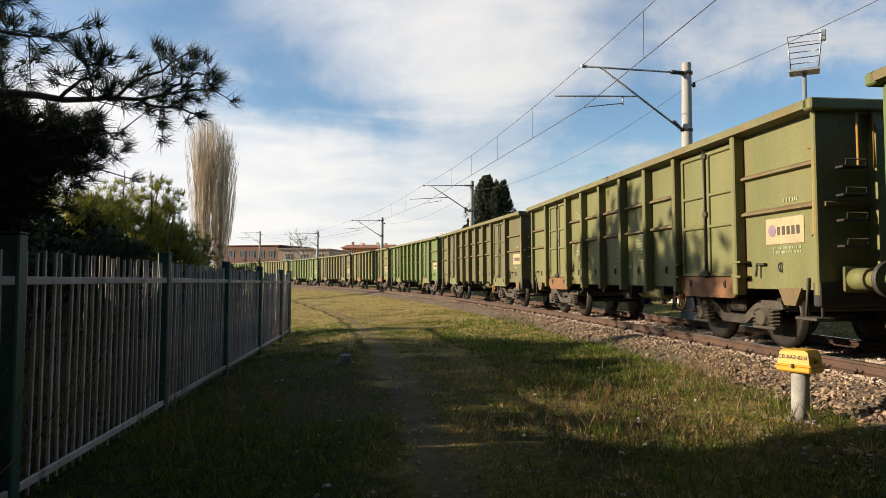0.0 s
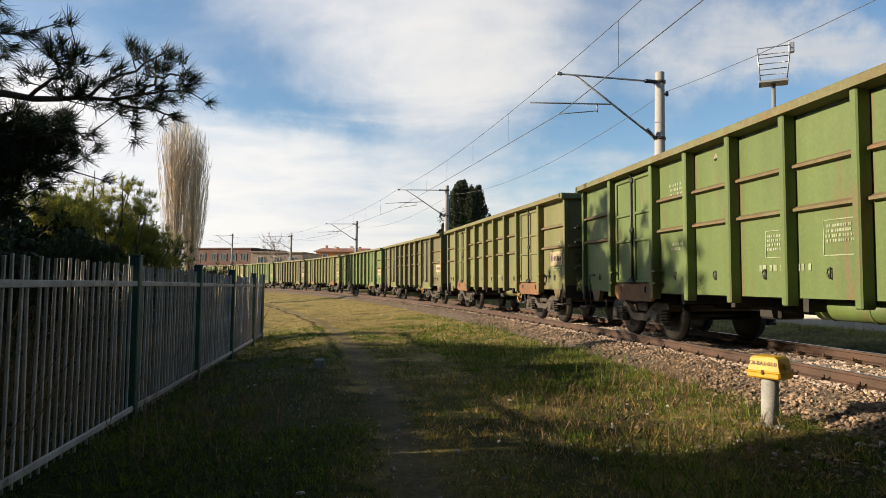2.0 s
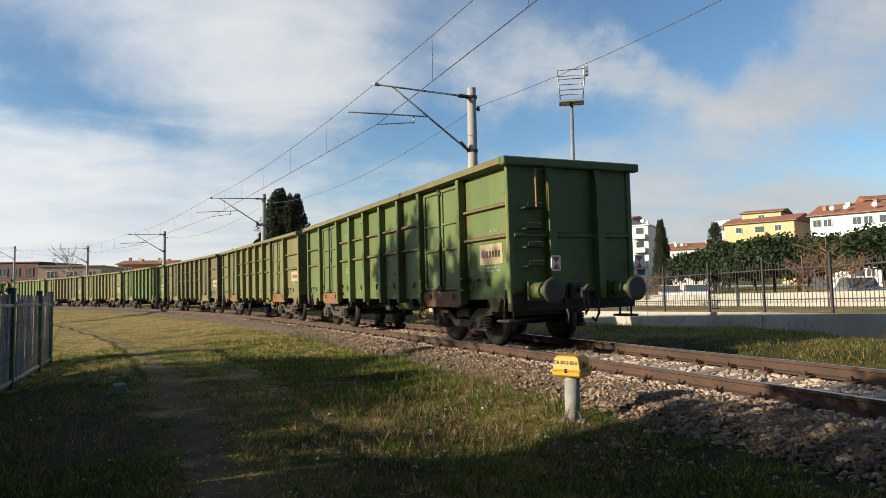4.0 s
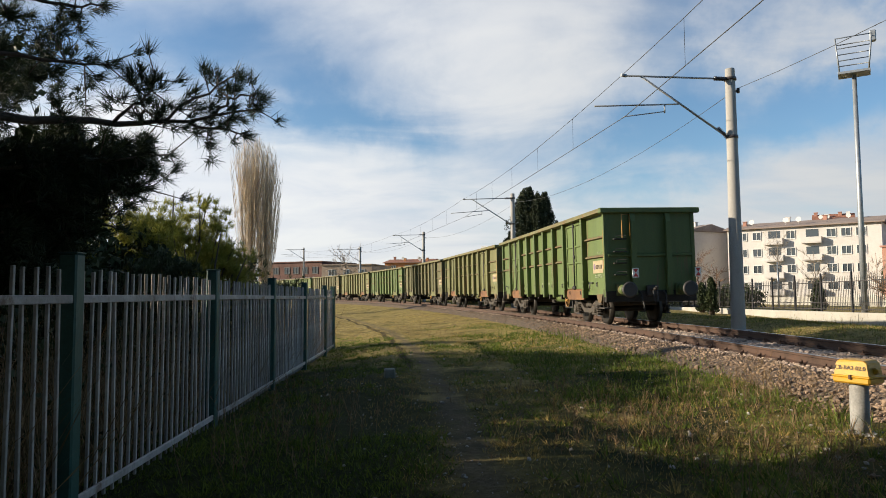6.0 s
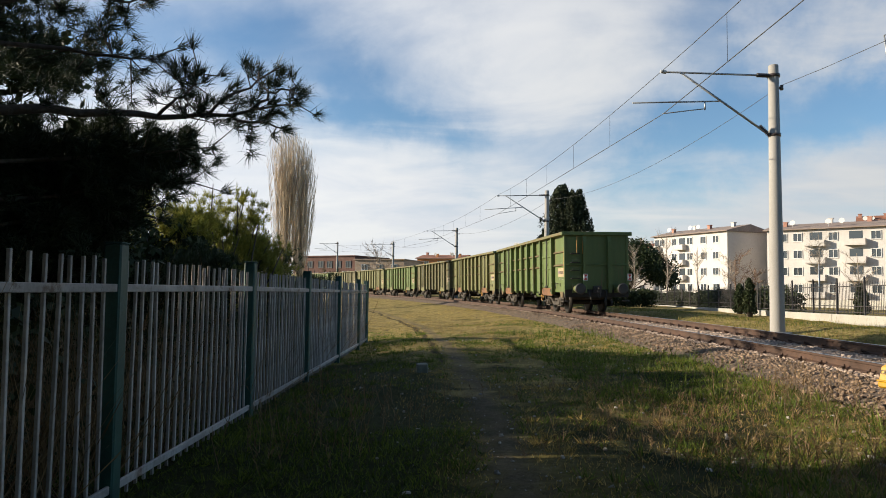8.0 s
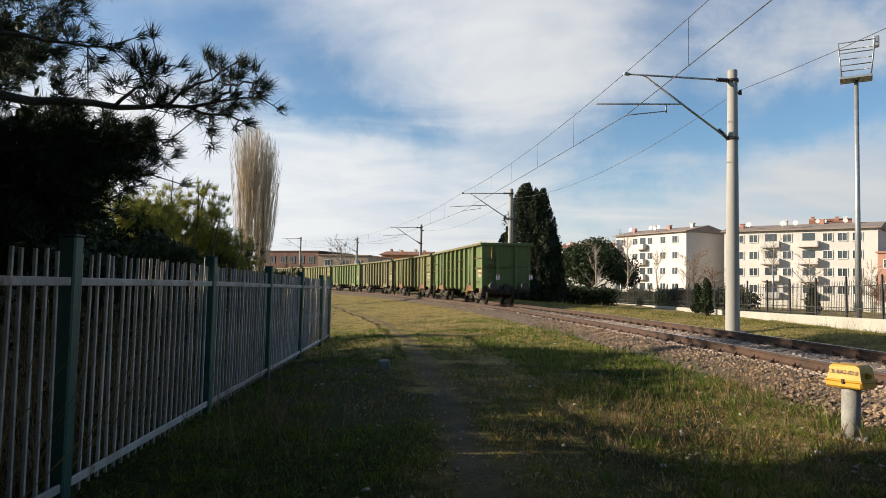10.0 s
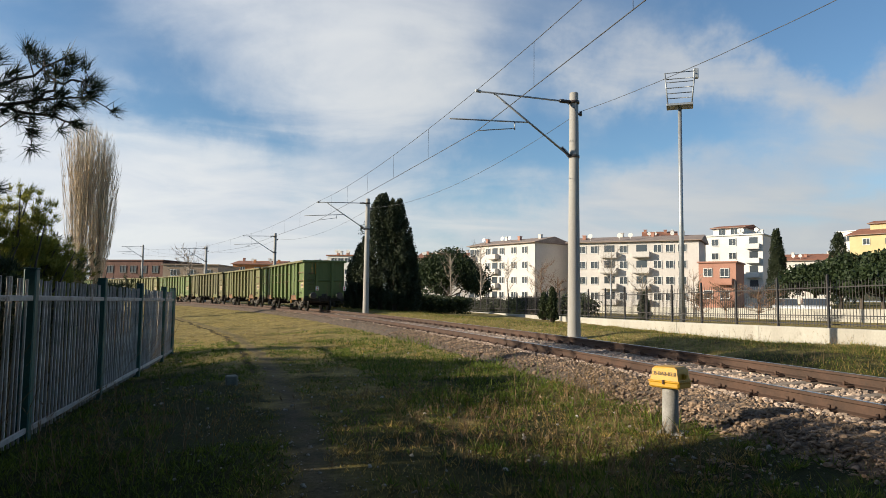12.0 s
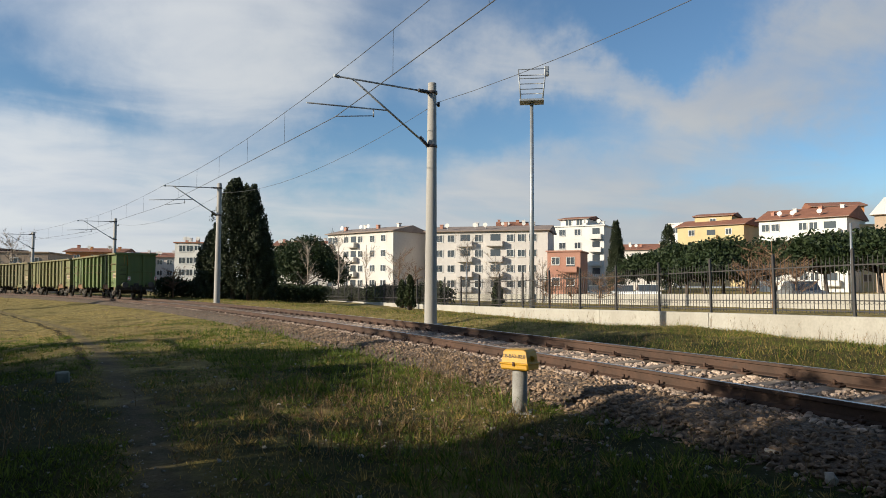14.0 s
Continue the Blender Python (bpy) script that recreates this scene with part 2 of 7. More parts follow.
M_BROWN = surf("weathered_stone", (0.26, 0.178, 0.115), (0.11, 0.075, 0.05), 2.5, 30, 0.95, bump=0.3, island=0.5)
M_PALE = surf("pale_stone", (0.336, 0.308, 0.268), (0.232, 0.208, 0.176), 3, 30, 0.9, bump=0.3, island=0.25)
M_POLE = surf("pole_concrete", (0.304, 0.288, 0.264), (0.248, 0.232, 0.212), 1.2, 30, 0.85, bump=0.2, stretch=(1, 1, 0.25), third=(0.40, 0.37, 0.33), third_at=0.66, spread=0.08)
M_GALV = surf("galvanised", (0.320, 0.336, 0.352), (0.240, 0.256, 0.272), 3, 40, 0.5, metal=0.55, bump=0.05)
M_WIRE = surf("wire", (0.10, 0.10, 0.10), (0.07, 0.07, 0.075), 3, 30, 0.5, metal=0.4, bump=0)
M_INSU = surf("insulator", (0.06, 0.045, 0.04), (0.045, 0.035, 0.03), 5, 30, 0.25, bump=0)
M_PICKET = surf("fence_silver", (0.40, 0.36, 0.33), (0.27, 0.24, 0.215), 2, 30, 0.6, metal=0.0, third=(0.15, 0.095, 0.065), third_at=0.60, rnd=0.3)
M_POST = surf("fence_green", (0.020, 0.075, 0.060), (0.014, 0.052, 0.043), 2, 30, 0.5, third=(0.05, 0.06, 0.045), third_at=0.66)
M_YBOX = surf("marker_yellow", (0.480, 0.264, 0.008), (0.400, 0.208, 0.006), 4, 40, 0.42, third=(0.320, 0.176, 0.016), third_at=0.70, bump=0.05, spread=0.06)
M_PIPE = surf("cement_pipe", (0.264, 0.256, 0.240), (0.192, 0.184, 0.172), 5, 50, 0.9, bump=0.3, third=(0.352, 0.336, 0.312), third_at=0.62)
M_BLACK = surf("black_ink", (0.018, 0.017, 0.016), (0.024, 0.023, 0.022), 5, 40, 0.6, bump=0)
M_WALL = surf("retaining_wall", (0.360, 0.340, 0.296), (0.296, 0.276, 0.236), 0.7, 14, 0.9, bump=0.2, third=(0.208, 0.180, 0.144), third_at=0.63, stretch=(1, 1, 0.6), spread=0.08)
M_IRON = surf("iron_fence", (0.035, 0.035, 0.037), (0.055, 0.045, 0.04), 3, 30, 0.6, metal=0.3)
M_BARK = surf("bark", (0.085, 0.065, 0.05), (0.05, 0.038, 0.03), 4, 22, 0.95, bump=0.8, stretch=(1, 1, 0.3), depth=0.03)
M_TWIG = surf("pale_twig", (0.56, 0.455, 0.33), (0.40, 0.32, 0.23), 1.5, 20, 0.9, bump=0, island=0.4)
M_BARE = surf("bare_branch", (0.34, 0.28, 0.22), (0.22, 0.18, 0.145), 2, 20, 0.9, bump=0, island=0.3)
M_BRUSH = surf("red_brush", (0.20, 0.115, 0.065), (0.15, 0.09, 0.055), 2, 20, 0.9, bump=0, island=0.35)
M_NEEDLE = leafy("pine_needles", (0.014, 0.024, 0.011), (0.038, 0.055, 0.022), 0.12)
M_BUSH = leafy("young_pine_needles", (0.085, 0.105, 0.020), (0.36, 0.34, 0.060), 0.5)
M_CYP = leafy("cypress_leaves", (0.012, 0.020, 0.010), (0.046, 0.056, 0.024), 0.12)
M_UMB = leafy("umbrella_needles", (0.015, 0.027, 0.010), (0.038, 0.054, 0.019), 0.2)
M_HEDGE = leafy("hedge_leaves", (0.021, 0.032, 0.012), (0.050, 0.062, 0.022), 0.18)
M_GRASS = leafy("green_grass", (0.026, 0.052, 0.008), (0.175, 0.215, 0.032), 0.5)
M_DRY = leafy("dry_grass", (0.131, 0.094, 0.028), (0.497, 0.360, 0.118), 0.55)
M_WEED = leafy("dead_weeds", (0.10, 0.062, 0.032), (0.29, 0.195, 0.10), 0.25)
M_STUB = surf("stub_concrete", (0.21, 0.205, 0.165), (0.13, 0.13, 0.105), 6, 50, 0.9, bump=0.3)
M_GLASS = glass("window_glass", (0.05, 0.06, 0.07))

# ---- building blocks ----


class Geo:
    """Collects vertices and faces of one mesh."""

    def __init__(self):
        self.v, self.f, self.s = [], [], []

    def add(self, verts, faces, smooth=False):
        o = len(self.v)
        self.v += [tuple(p) for p in verts]
        self.f += [tuple(i + o for i in q) for q in faces]
        self.s += [smooth] * len(faces)
        return self

    def box(self, c, s, b=0.0, m=None):
        """A box of size s round c; b: width of its chamfers."""
        hx, hy, hz = (k / 2 for k in s)
        if b <= 0:
            vs = [Vector((sx * hx, sy * hy, sz * hz)) for sx in (-1, 1) for sy in (-1, 1) for sz in (-1, 1)]
            fs = [(0, 1, 3, 2), (4, 6, 7, 5), (0, 4, 5, 1), (2, 3, 7, 6), (0, 2, 6, 4), (1, 5, 7, 3)]
        else:
            vs, idx = [], {}
            for sx in (-1, 1):
                for sy in (-1, 1):
                    for sz in (-1, 1):
                        for ax in range(3):
                            p = [sx * (hx - b), sy * (hy - b), sz * (hz - b)]
                            p[ax] = (sx * hx, sy * hy, sz * hz)[ax]
                            idx[sx, sy, sz, ax] = len(vs)
                            vs.append(Vector(p))
            fs = []
            for ax in range(3):
                o1, o2 = (ax + 1) % 3, (ax + 2) % 3

                def key(sa, s1, s2, which):
                    k = [0, 0, 0]
                    k[ax], k[o1], k[o2] = sa, s1, s2
                    return idx[k[0], k[1], k[2], which]
                for sa in (-1, 1):
                    q = [key(sa, -1, -1, ax), key(sa, 1, -1, ax), key(sa, 1, 1, ax), key(sa, -1, 1, ax)]
                    fs.append(q if sa > 0 else q[::-1])
                for s1 in (-1, 1):
                    for s2 in (-1, 1):
                        q = [key(-1, s1, s2, o1), key(1, s1, s2, o1), key(1, s1, s2, o2), key(-1, s1, s2, o2)]
                        fs.append(q if s1 * s2 < 0 else q[::-1])
            for sx in (-1, 1):
                for sy in (-1, 1):
                    for sz in (-1, 1):
                        q = [idx[sx, sy, sz, 0], idx[sx, sy, sz, 1], idx[sx, sy, sz, 2]]
                        fs.append(q if sx * sy * sz > 0 else q[::-1])
        c = Vector(c)
        vs = [(m @ (p + c)) if m else p + c for p in vs]
        return self.add(vs, fs)

    def tube(self, pts, rad, n=8, cap=True):
        """A round bar along pts; rad: one radius or one a point."""
        pts = [Vector(p) for p in pts]
        rad = [rad] * len(pts) if isinstance(rad, (int, float)) else rad
        vs, fs = [], []
        for i, p in enumerate(pts):
            d = (pts[min(i + 1, len(pts) - 1)] - pts[max(i - 1, 0)]).normalized()
            a = d.orthogonal().normalized() if abs(d.z) > 0.95 else Vector((0, 0, 1)).cross(d).normalized()
            b = d.cross(a)
            for k in range(n):
                t = 2 * math.pi * k / n
                vs.append(p + (a * math.cos(t) + b * math.sin(t)) * rad[i])
        for i in range(len(pts) - 1):
            for k in range(n):
                fs.append((i * n + k, i * n + (k + 1) % n, (i + 1) * n + (k + 1) % n, (i + 1) * n + k))
        self.add(vs, fs, n > 4)
        if cap:
            o = len(self.v) - len(vs)
            self.f += [tuple(o + k for k in range(n))[::-1], tuple(o + (len(pts) - 1) * n + k for k in range(n))]
            self.s += [False, False]
        return self

    def prism(self, outline, lo, hi, axis=1):
        """An outline drawn in the other two axes, pushed from lo to hi along axis."""
        vs = []
        for h in (lo, hi):
            for a, b in outline:
                p = [a, b]
                p.insert(axis, h)
                vs.append(p)
        n = len(outline)
        fs = [tuple(range(n)), tuple(range(n, 2 * n))[::-1]] + [(i, (i + 1) % n + 0, (i + 1) % n + n, i + n)[::-1] for i in range(n)]
        return self.add(vs, fs)

    def mesh(self, name, mat):
        me = bpy.data.meshes.new(name)
        me.from_pydata(self.v, [], self.f)
        me.polygons.foreach_set("use_smooth", self.s)
        me.materials.append(mat)
        me.update()
        return me


def thing(name, label, category, m=None, group="", kind=""):
    ob = tagged(new(name), label, category, group, kind)
    if m:
        ob.matrix_basis = m
    return ob


def part(name, g, mat, parent, label="", m=None):
    """One mesh object under a thing or a part; g is a Geo or a ready mesh."""
    ob = new(name, g.mesh(name, mat) if isinstance(g, Geo) else g)
    ob.parent = parent
    if m:
        ob.matrix_basis = m
    return tagged(ob, label)


def single(name, g, mat, label, category, group="", kind="", m=None):
    """A thing that is one mesh."""
    ob = tagged(new(name, g.mesh(name, mat) if isinstance(g, Geo) else g), label, category, group, kind)
    if m:
        ob.matrix_basis = m
    return ob


def array_mesh(name, verts, quads, mat):
    """A mesh from numpy arrays: verts n x 3, faces m x k."""
    me = bpy.data.meshes.new(name)
    k = quads.shape[1]
    me.vertices.add(len(verts))
    me.vertices.foreach_set("co", verts.astype(np.float32).ravel())
    me.loops.add(quads.size)
    me.loops.foreach_set("vertex_index", quads.astype(np.int32).ravel())
    me.polygons.add(len(quads))
    me.polygons.foreach_set("loop_start", np.arange(0, quads.size, k, dtype=np.int32))
    me.materials.append(mat)
    me.update(calc_edges=True)
    return me


def blades(base, up, length, width, rng, bend=0.3):
    """Slim leaves: at each base point a pointed blade (a triangle) along up, turned at random. Returns verts, faces."""
    n = len(base)
    side = np.cross(up, rng.normal(size=(n, 3)))
    side /= np.linalg.norm(side, axis=1, keepdims=True) + 1e-9
    tip = base + up * length[:, None] + rng.normal(size=(n, 3)) * (length * bend)[:, None] * 0.4
    w = side * width[:, None] / 2
    v = np.stack([base - w, base + w, tip], 1).reshape(-1, 3)
    return v, np.arange(3 * n).reshape(n, 3)


def leaf_quads(centre, size, rng, flat=0.0):
    """Small leaves: diamond quads of the given sizes at the centres, turned at random."""
    n = len(centre)
    a = rng.normal(size=(n, 3))
    a[:, 2] *= 1 - flat
    a /= np.linalg.norm(a, axis=1, keepdims=True) + 1e-9
    b = np.cross(a, rng.normal(size=(n, 3)))
    b /= np.linalg.norm(b, axis=1, keepdims=True) + 1e-9
    a, b = a * size[:, None] * 0.5, b * size[:, None] * 0.28
    v = np.stack([centre - a, centre - b, centre + a, centre + b], 1).reshape(-1, 3)
    return v, np.arange(4 * n).reshape(n, 4)


def dirs(n, rng):
    d = rng.normal(size=(n, 3))
    return d / np.linalg.norm(d, axis=1, keepdims=True)


def at(az, d, z=0.0):
    """A place by its bearing from the standpoint, clockwise from +y in degrees, and its distance."""
    return Vector((d * math.sin(radians(az)), d * math.cos(radians(az)), z))


# ---- the lie of the land ----
CX, CY, RN = -229.590, -16.665, 236.265      # centre of the track's curve, radius of its inner rail
RC = RN + 0.75
A0 = math.atan2(10 - CY, 5.17 - CX)
RAIL_Z = 0.49
CANT = 0.085           # the outer rail lies this much higher


def arc(s, u=0.0, z=0.0):
    """The place s metres along the track and u metres outward of its middle."""
    g = A0 + s / RC
    return Vector((CX + (RC + u) * math.cos(g), CY + (RC + u) * math.sin(g), z))


def heading(s):
    return math.degrees(A0 + s / RC) + 90


def wall_x(y):
    return 16.95 - 0.036 * y


def wall_top(y):
    return np.interp(y, [-30, 13, 31, 60, 90, 140], [1.0, 0.79, 0.48, 0.15, -0.15, -0.2])


def ground_z(x, y):
    x, y = np.asarray(x, float), np.asarray(y, float)
    u = np.hypot(x - CX, y - CY) - RC
    field = -0.008 * np.clip(y - 8, 0, 32) + 0.02 * np.clip(u + 9, 0, 4)
    bank = np.interp(u, [-5.2, -3.6, -2.2, 2.2, 2.8, 4.0, 6.0, 10.0], [0, 0.04, 0.14, 0.14, 0.34, 0.50, 0.45, 0.0])
    t = np.clip((u + 5.2) / 1.6, 0, 1)
    z = field * (1 - t) + bank * t
    hum = 0.035 * np.sin(x * 1.3 + 0.7 * y) * np.sin(y * 0.9 - 0.4 * x) + 0.02 * np.sin(x * 3.1 + 1) * np.sin(y * 2.7)
    f = np.clip((x + 2.47 + 0.1035 * y) / 1.8, 0, 1)
    z = z - 0.13 * (1 - f * f * (3 - 2 * f)) * np.clip((u + 6) / -2, 0, 1)
    z = z + hum * np.where(np.abs(u) < 2.6, 0, 1)
    z = z + 0.28 * np.exp(-((x - 14.6) / 1.4) ** 2 - ((y - 16.2) / 3.4) ** 2)
    behind = wall_top(y) - 0.12 + np.clip((x - wall_x(y) - 8) * 0.014, 0, 2.2)
    return np.where((x > wall_x(y) + 0.1) & (u > 3), behind, z)


def gz(x, y):
    return float(ground_z(x, y))


def ground_material():
    mt = bpy.data.materials.new("meadow_soil")
    mt.use_nodes = True
    nt = mt.node_tree
    lk = nt.links.new
    bs = nt.nodes["Principled BSDF"]
    bs.inputs["Roughness"].default_value = 0.95
    bs.inputs["Specular IOR Level"].default_value = 0.1
    tc = nt.nodes.new("ShaderNodeTexCoord")

    def noise_of(scale, detail=5.0, rough=0.6):
        n = node(nt, "ShaderNodeTexNoise", Scale=scale, Detail=detail, Roughness=rough)
        lk(tc.outputs["Object"], n.inputs["Vector"])
        return n.outputs[0]

    def ramp(src, p0, p1, c0=(0, 0, 0), c1=(1, 1, 1)):
        n = nt.nodes.new("ShaderNodeValToRGB")
        n.color_ramp.elements[0].position, n.color_ramp.elements[1].position = p0, p1
        n.color_ramp.elements[0].color, n.color_ramp.elements[1].color = (*c0, 1), (*c1, 1)
        lk(src, n.inputs[0])
        return n.outputs[0]

    def mixed(fac, a, b):
        n = nt.nodes.new("ShaderNodeMixRGB")
        lk(fac, n.inputs[0])
        for i, c in ((1, a), (2, b)):
            if isinstance(c, tuple):
                n.inputs[i].default_value = (*c, 1)
            else:
                lk(c, n.inputs[i])
        return n.outputs[0]

    def m(op, a, b, c=0.0):
        n = nt.nodes.new("ShaderNodeMath")
        n.operation = op
        for i, v in enumerate((a, b, c)):
            if isinstance(v, (int, float)):
                n.inputs[i].default_value = v
            else:
                lk(v, n.inputs[i])
        return n.outputs[0]
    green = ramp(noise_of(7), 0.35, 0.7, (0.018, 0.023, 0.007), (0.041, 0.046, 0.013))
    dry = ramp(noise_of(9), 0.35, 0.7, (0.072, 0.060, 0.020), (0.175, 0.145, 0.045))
    soil = ramp(noise_of(14), 0.35, 0.65, (0.038, 0.028, 0.018), (0.071, 0.055, 0.038))
    sep = nt.nodes.new("ShaderNodeSeparateXYZ")
    lk(tc.outputs["Object"], sep.inputs[0])
    y = sep.outputs[1]
    # greener near the pines, strawier further out; also paints in shade and sun
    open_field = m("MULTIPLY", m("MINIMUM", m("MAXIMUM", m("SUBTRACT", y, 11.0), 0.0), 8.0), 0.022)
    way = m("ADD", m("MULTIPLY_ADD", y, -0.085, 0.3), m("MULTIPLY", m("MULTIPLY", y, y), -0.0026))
    # the green left of the path also carries painted shade
    lawn_shade = m("MULTIPLY", m("MINIMUM", m("MAXIMUM", m("SUBTRACT", way, sep.outputs[0]), 0.0), 1.0), m("MINIMUM", m("MAXIMUM", m("MULTIPLY", m("SUBTRACT", 16.0, y), 0.3), 0.0), 1.0))
    open_field = m("SUBTRACT", open_field, m("MULTIPLY", lawn_shade, 0.16))
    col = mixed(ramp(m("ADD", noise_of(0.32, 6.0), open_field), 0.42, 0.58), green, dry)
    straw = ramp(noise_of(5), 0.35, 0.7, (0.15, 0.115, 0.042), (0.36, 0.28, 0.105))
    col = mixed(ramp(m("ADD", noise_of(0.7, 6.0), open_field), 0.52, 0.66), col, straw)
    col = mixed(ramp(m("SUBTRACT", noise_of(1.7, 7.0, 0.7), m("MULTIPLY", lawn_shade, 0.08)), 0.56, 0.68), col, soil)
    mid = m("ADD", m("MULTIPLY_ADD", y, -0.085, 0.5), m("MULTIPLY", m("MULTIPLY", y, y), -0.0026))
    off = m("ABSOLUTE", m("SUBTRACT", m("ADD", sep.outputs[0], m("MULTIPLY", noise_of(1.1), 0.5)), m("ADD", mid, 0.25)), 0.0)
    trod = ramp(m("ADD", off, m("MULTIPLY", noise_of(3.5), 0.35)), 0.20, 0.48, (0.6, 0.6, 0.6), (0, 0, 0))
    path = ramp(noise_of(22), 0.35, 0.65, (0.068, 0.053, 0.038), (0.150, 0.118, 0.086))
    col = mixed(trod, col, path)
    # a narrow rut along the far path; its shade is painted in as a dark strip
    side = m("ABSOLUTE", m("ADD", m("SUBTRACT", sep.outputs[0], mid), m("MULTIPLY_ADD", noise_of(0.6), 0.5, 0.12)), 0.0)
    rut_shade = ramp(m("ADD", side, m("MULTIPLY", m("MAXIMUM", m("SUBTRACT", 14.0, y), 0.0), 0.2)), 0.05, 0.14, (0.8, 0.8, 0.8), (0, 0, 0))
    col = mixed(rut_shade, col, (0.017, 0.013, 0.009))
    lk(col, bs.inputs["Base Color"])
    bp = node(nt, "ShaderNodeBump", Strength=0.9, Distance=0.05)
    lk(noise_of(24, 6.0, 0.7), bp.inputs["Height"])
    lk(bp.outputs[0], bs.inputs["Normal"])
    return mt


def spaced(lo, hi, a, b, step, grow):
    """Coordinates from lo to hi, step apart between a and b, and wider and wider outside."""
    mid = list(np.arange(a, b, step))
    d, x, right = step, mid[-1], []
    while x < hi:
        d *= grow
        x += d
        right.append(x)
    d, x, left = step, mid[0], []
    while x > lo:
        d *= grow
        x -= d
        left.append(x)
    return np.array(left[::-1] + mid + right)


def build_ground():
    xs, ys = spaced(-2500, 2500, -9, 22, 0.22, 1.09), spaced(-600, 3000, -4, 34, 0.24, 1.08)
    gx, gy = np.meshgrid(xs, ys)
    v = np.stack([gx.ravel(), gy.ravel(), ground_z(gx, gy).ravel()], 1)
    nx, ny = len(xs), len(ys)
    i = (np.arange(ny - 1)[:, None] * nx + np.arange(nx - 1)[None]).ravel()
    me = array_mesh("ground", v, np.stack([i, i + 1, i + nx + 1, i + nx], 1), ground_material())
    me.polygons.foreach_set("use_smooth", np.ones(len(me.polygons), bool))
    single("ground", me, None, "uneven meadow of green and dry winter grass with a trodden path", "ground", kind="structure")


build_ground()


# ---- the railway track ----
def sweep(name, outline, s0, s1, step, mat, parent, label="", tilt=None):
    """An outline of (u, z) pushed along the track."""
    n, k = int((s1 - s0) / step) + 1, len(outline)
    v, f = [], []
    for i in range(n):
        for u, z in outline:
            v.append(arc(s0 + i * step, u, z))
    for i in range(n - 1):
        for j in range(k - 1):
            f.append((i * k + j, i * k + j + 1, (i + 1) * k + j + 1, (i + 1) * k + j))
    g = Geo().add(v, f)
    return part(name, g, mat, parent, label)


def rocks(places, sizes, rng, mat, name):
    """Angular stones: jittered twelve-cornered lumps joined into one mesh."""
    p = (1 + 5 ** 0.5) / 2
    base = np.array([(-1, p, 0), (1, p, 0), (-1, -p, 0), (1, -p, 0), (0, -1, p), (0, 1, p), (0, -1, -p), (0, 1, -p), (p, 0, -1), (p, 0, 1), (-p, 0, -1), (-p, 0, 1)]) / 1.9
    tri = np.array([(0, 11, 5), (0, 5, 1), (0, 1, 7), (0, 7, 10), (0, 10, 11), (1, 5, 9), (5, 11, 4), (11, 10, 2), (10, 7, 6), (7, 1, 8), (3, 9, 4), (3, 4, 2), (3, 2, 6), (3, 6, 8), (3, 8, 9), (4, 9, 5), (2, 4, 11), (6, 2, 10), (8, 6, 7), (9, 8, 1)])
    n = len(places)
    k = base[None] * (1 + rng.uniform(-0.34, 0.34, (n, 12, 1))) * rng.uniform(0.55, 1.3, (n, 1, 3))
    t = rng.uniform(0, 6.28, n)
    c, s = np.cos(t)[:, None], np.sin(t)[:, None]
    k = np.stack([k[..., 0] * c - k[..., 1] * s, k[..., 0] * s + k[..., 1] * c, k[..., 2] * 0.75], -1)
    v = (k * sizes[:, None, None] / 2 + places[:, None]).reshape(-1, 3)
    f = (tri[None] + 12 * np.arange(n)[:, None, None]).reshape(-1, 3)
    me = array_mesh(name, v, f, mat)
    me.polygons.foreach_set("use_smooth", np.zeros(len(me.polygons), bool))
    return me


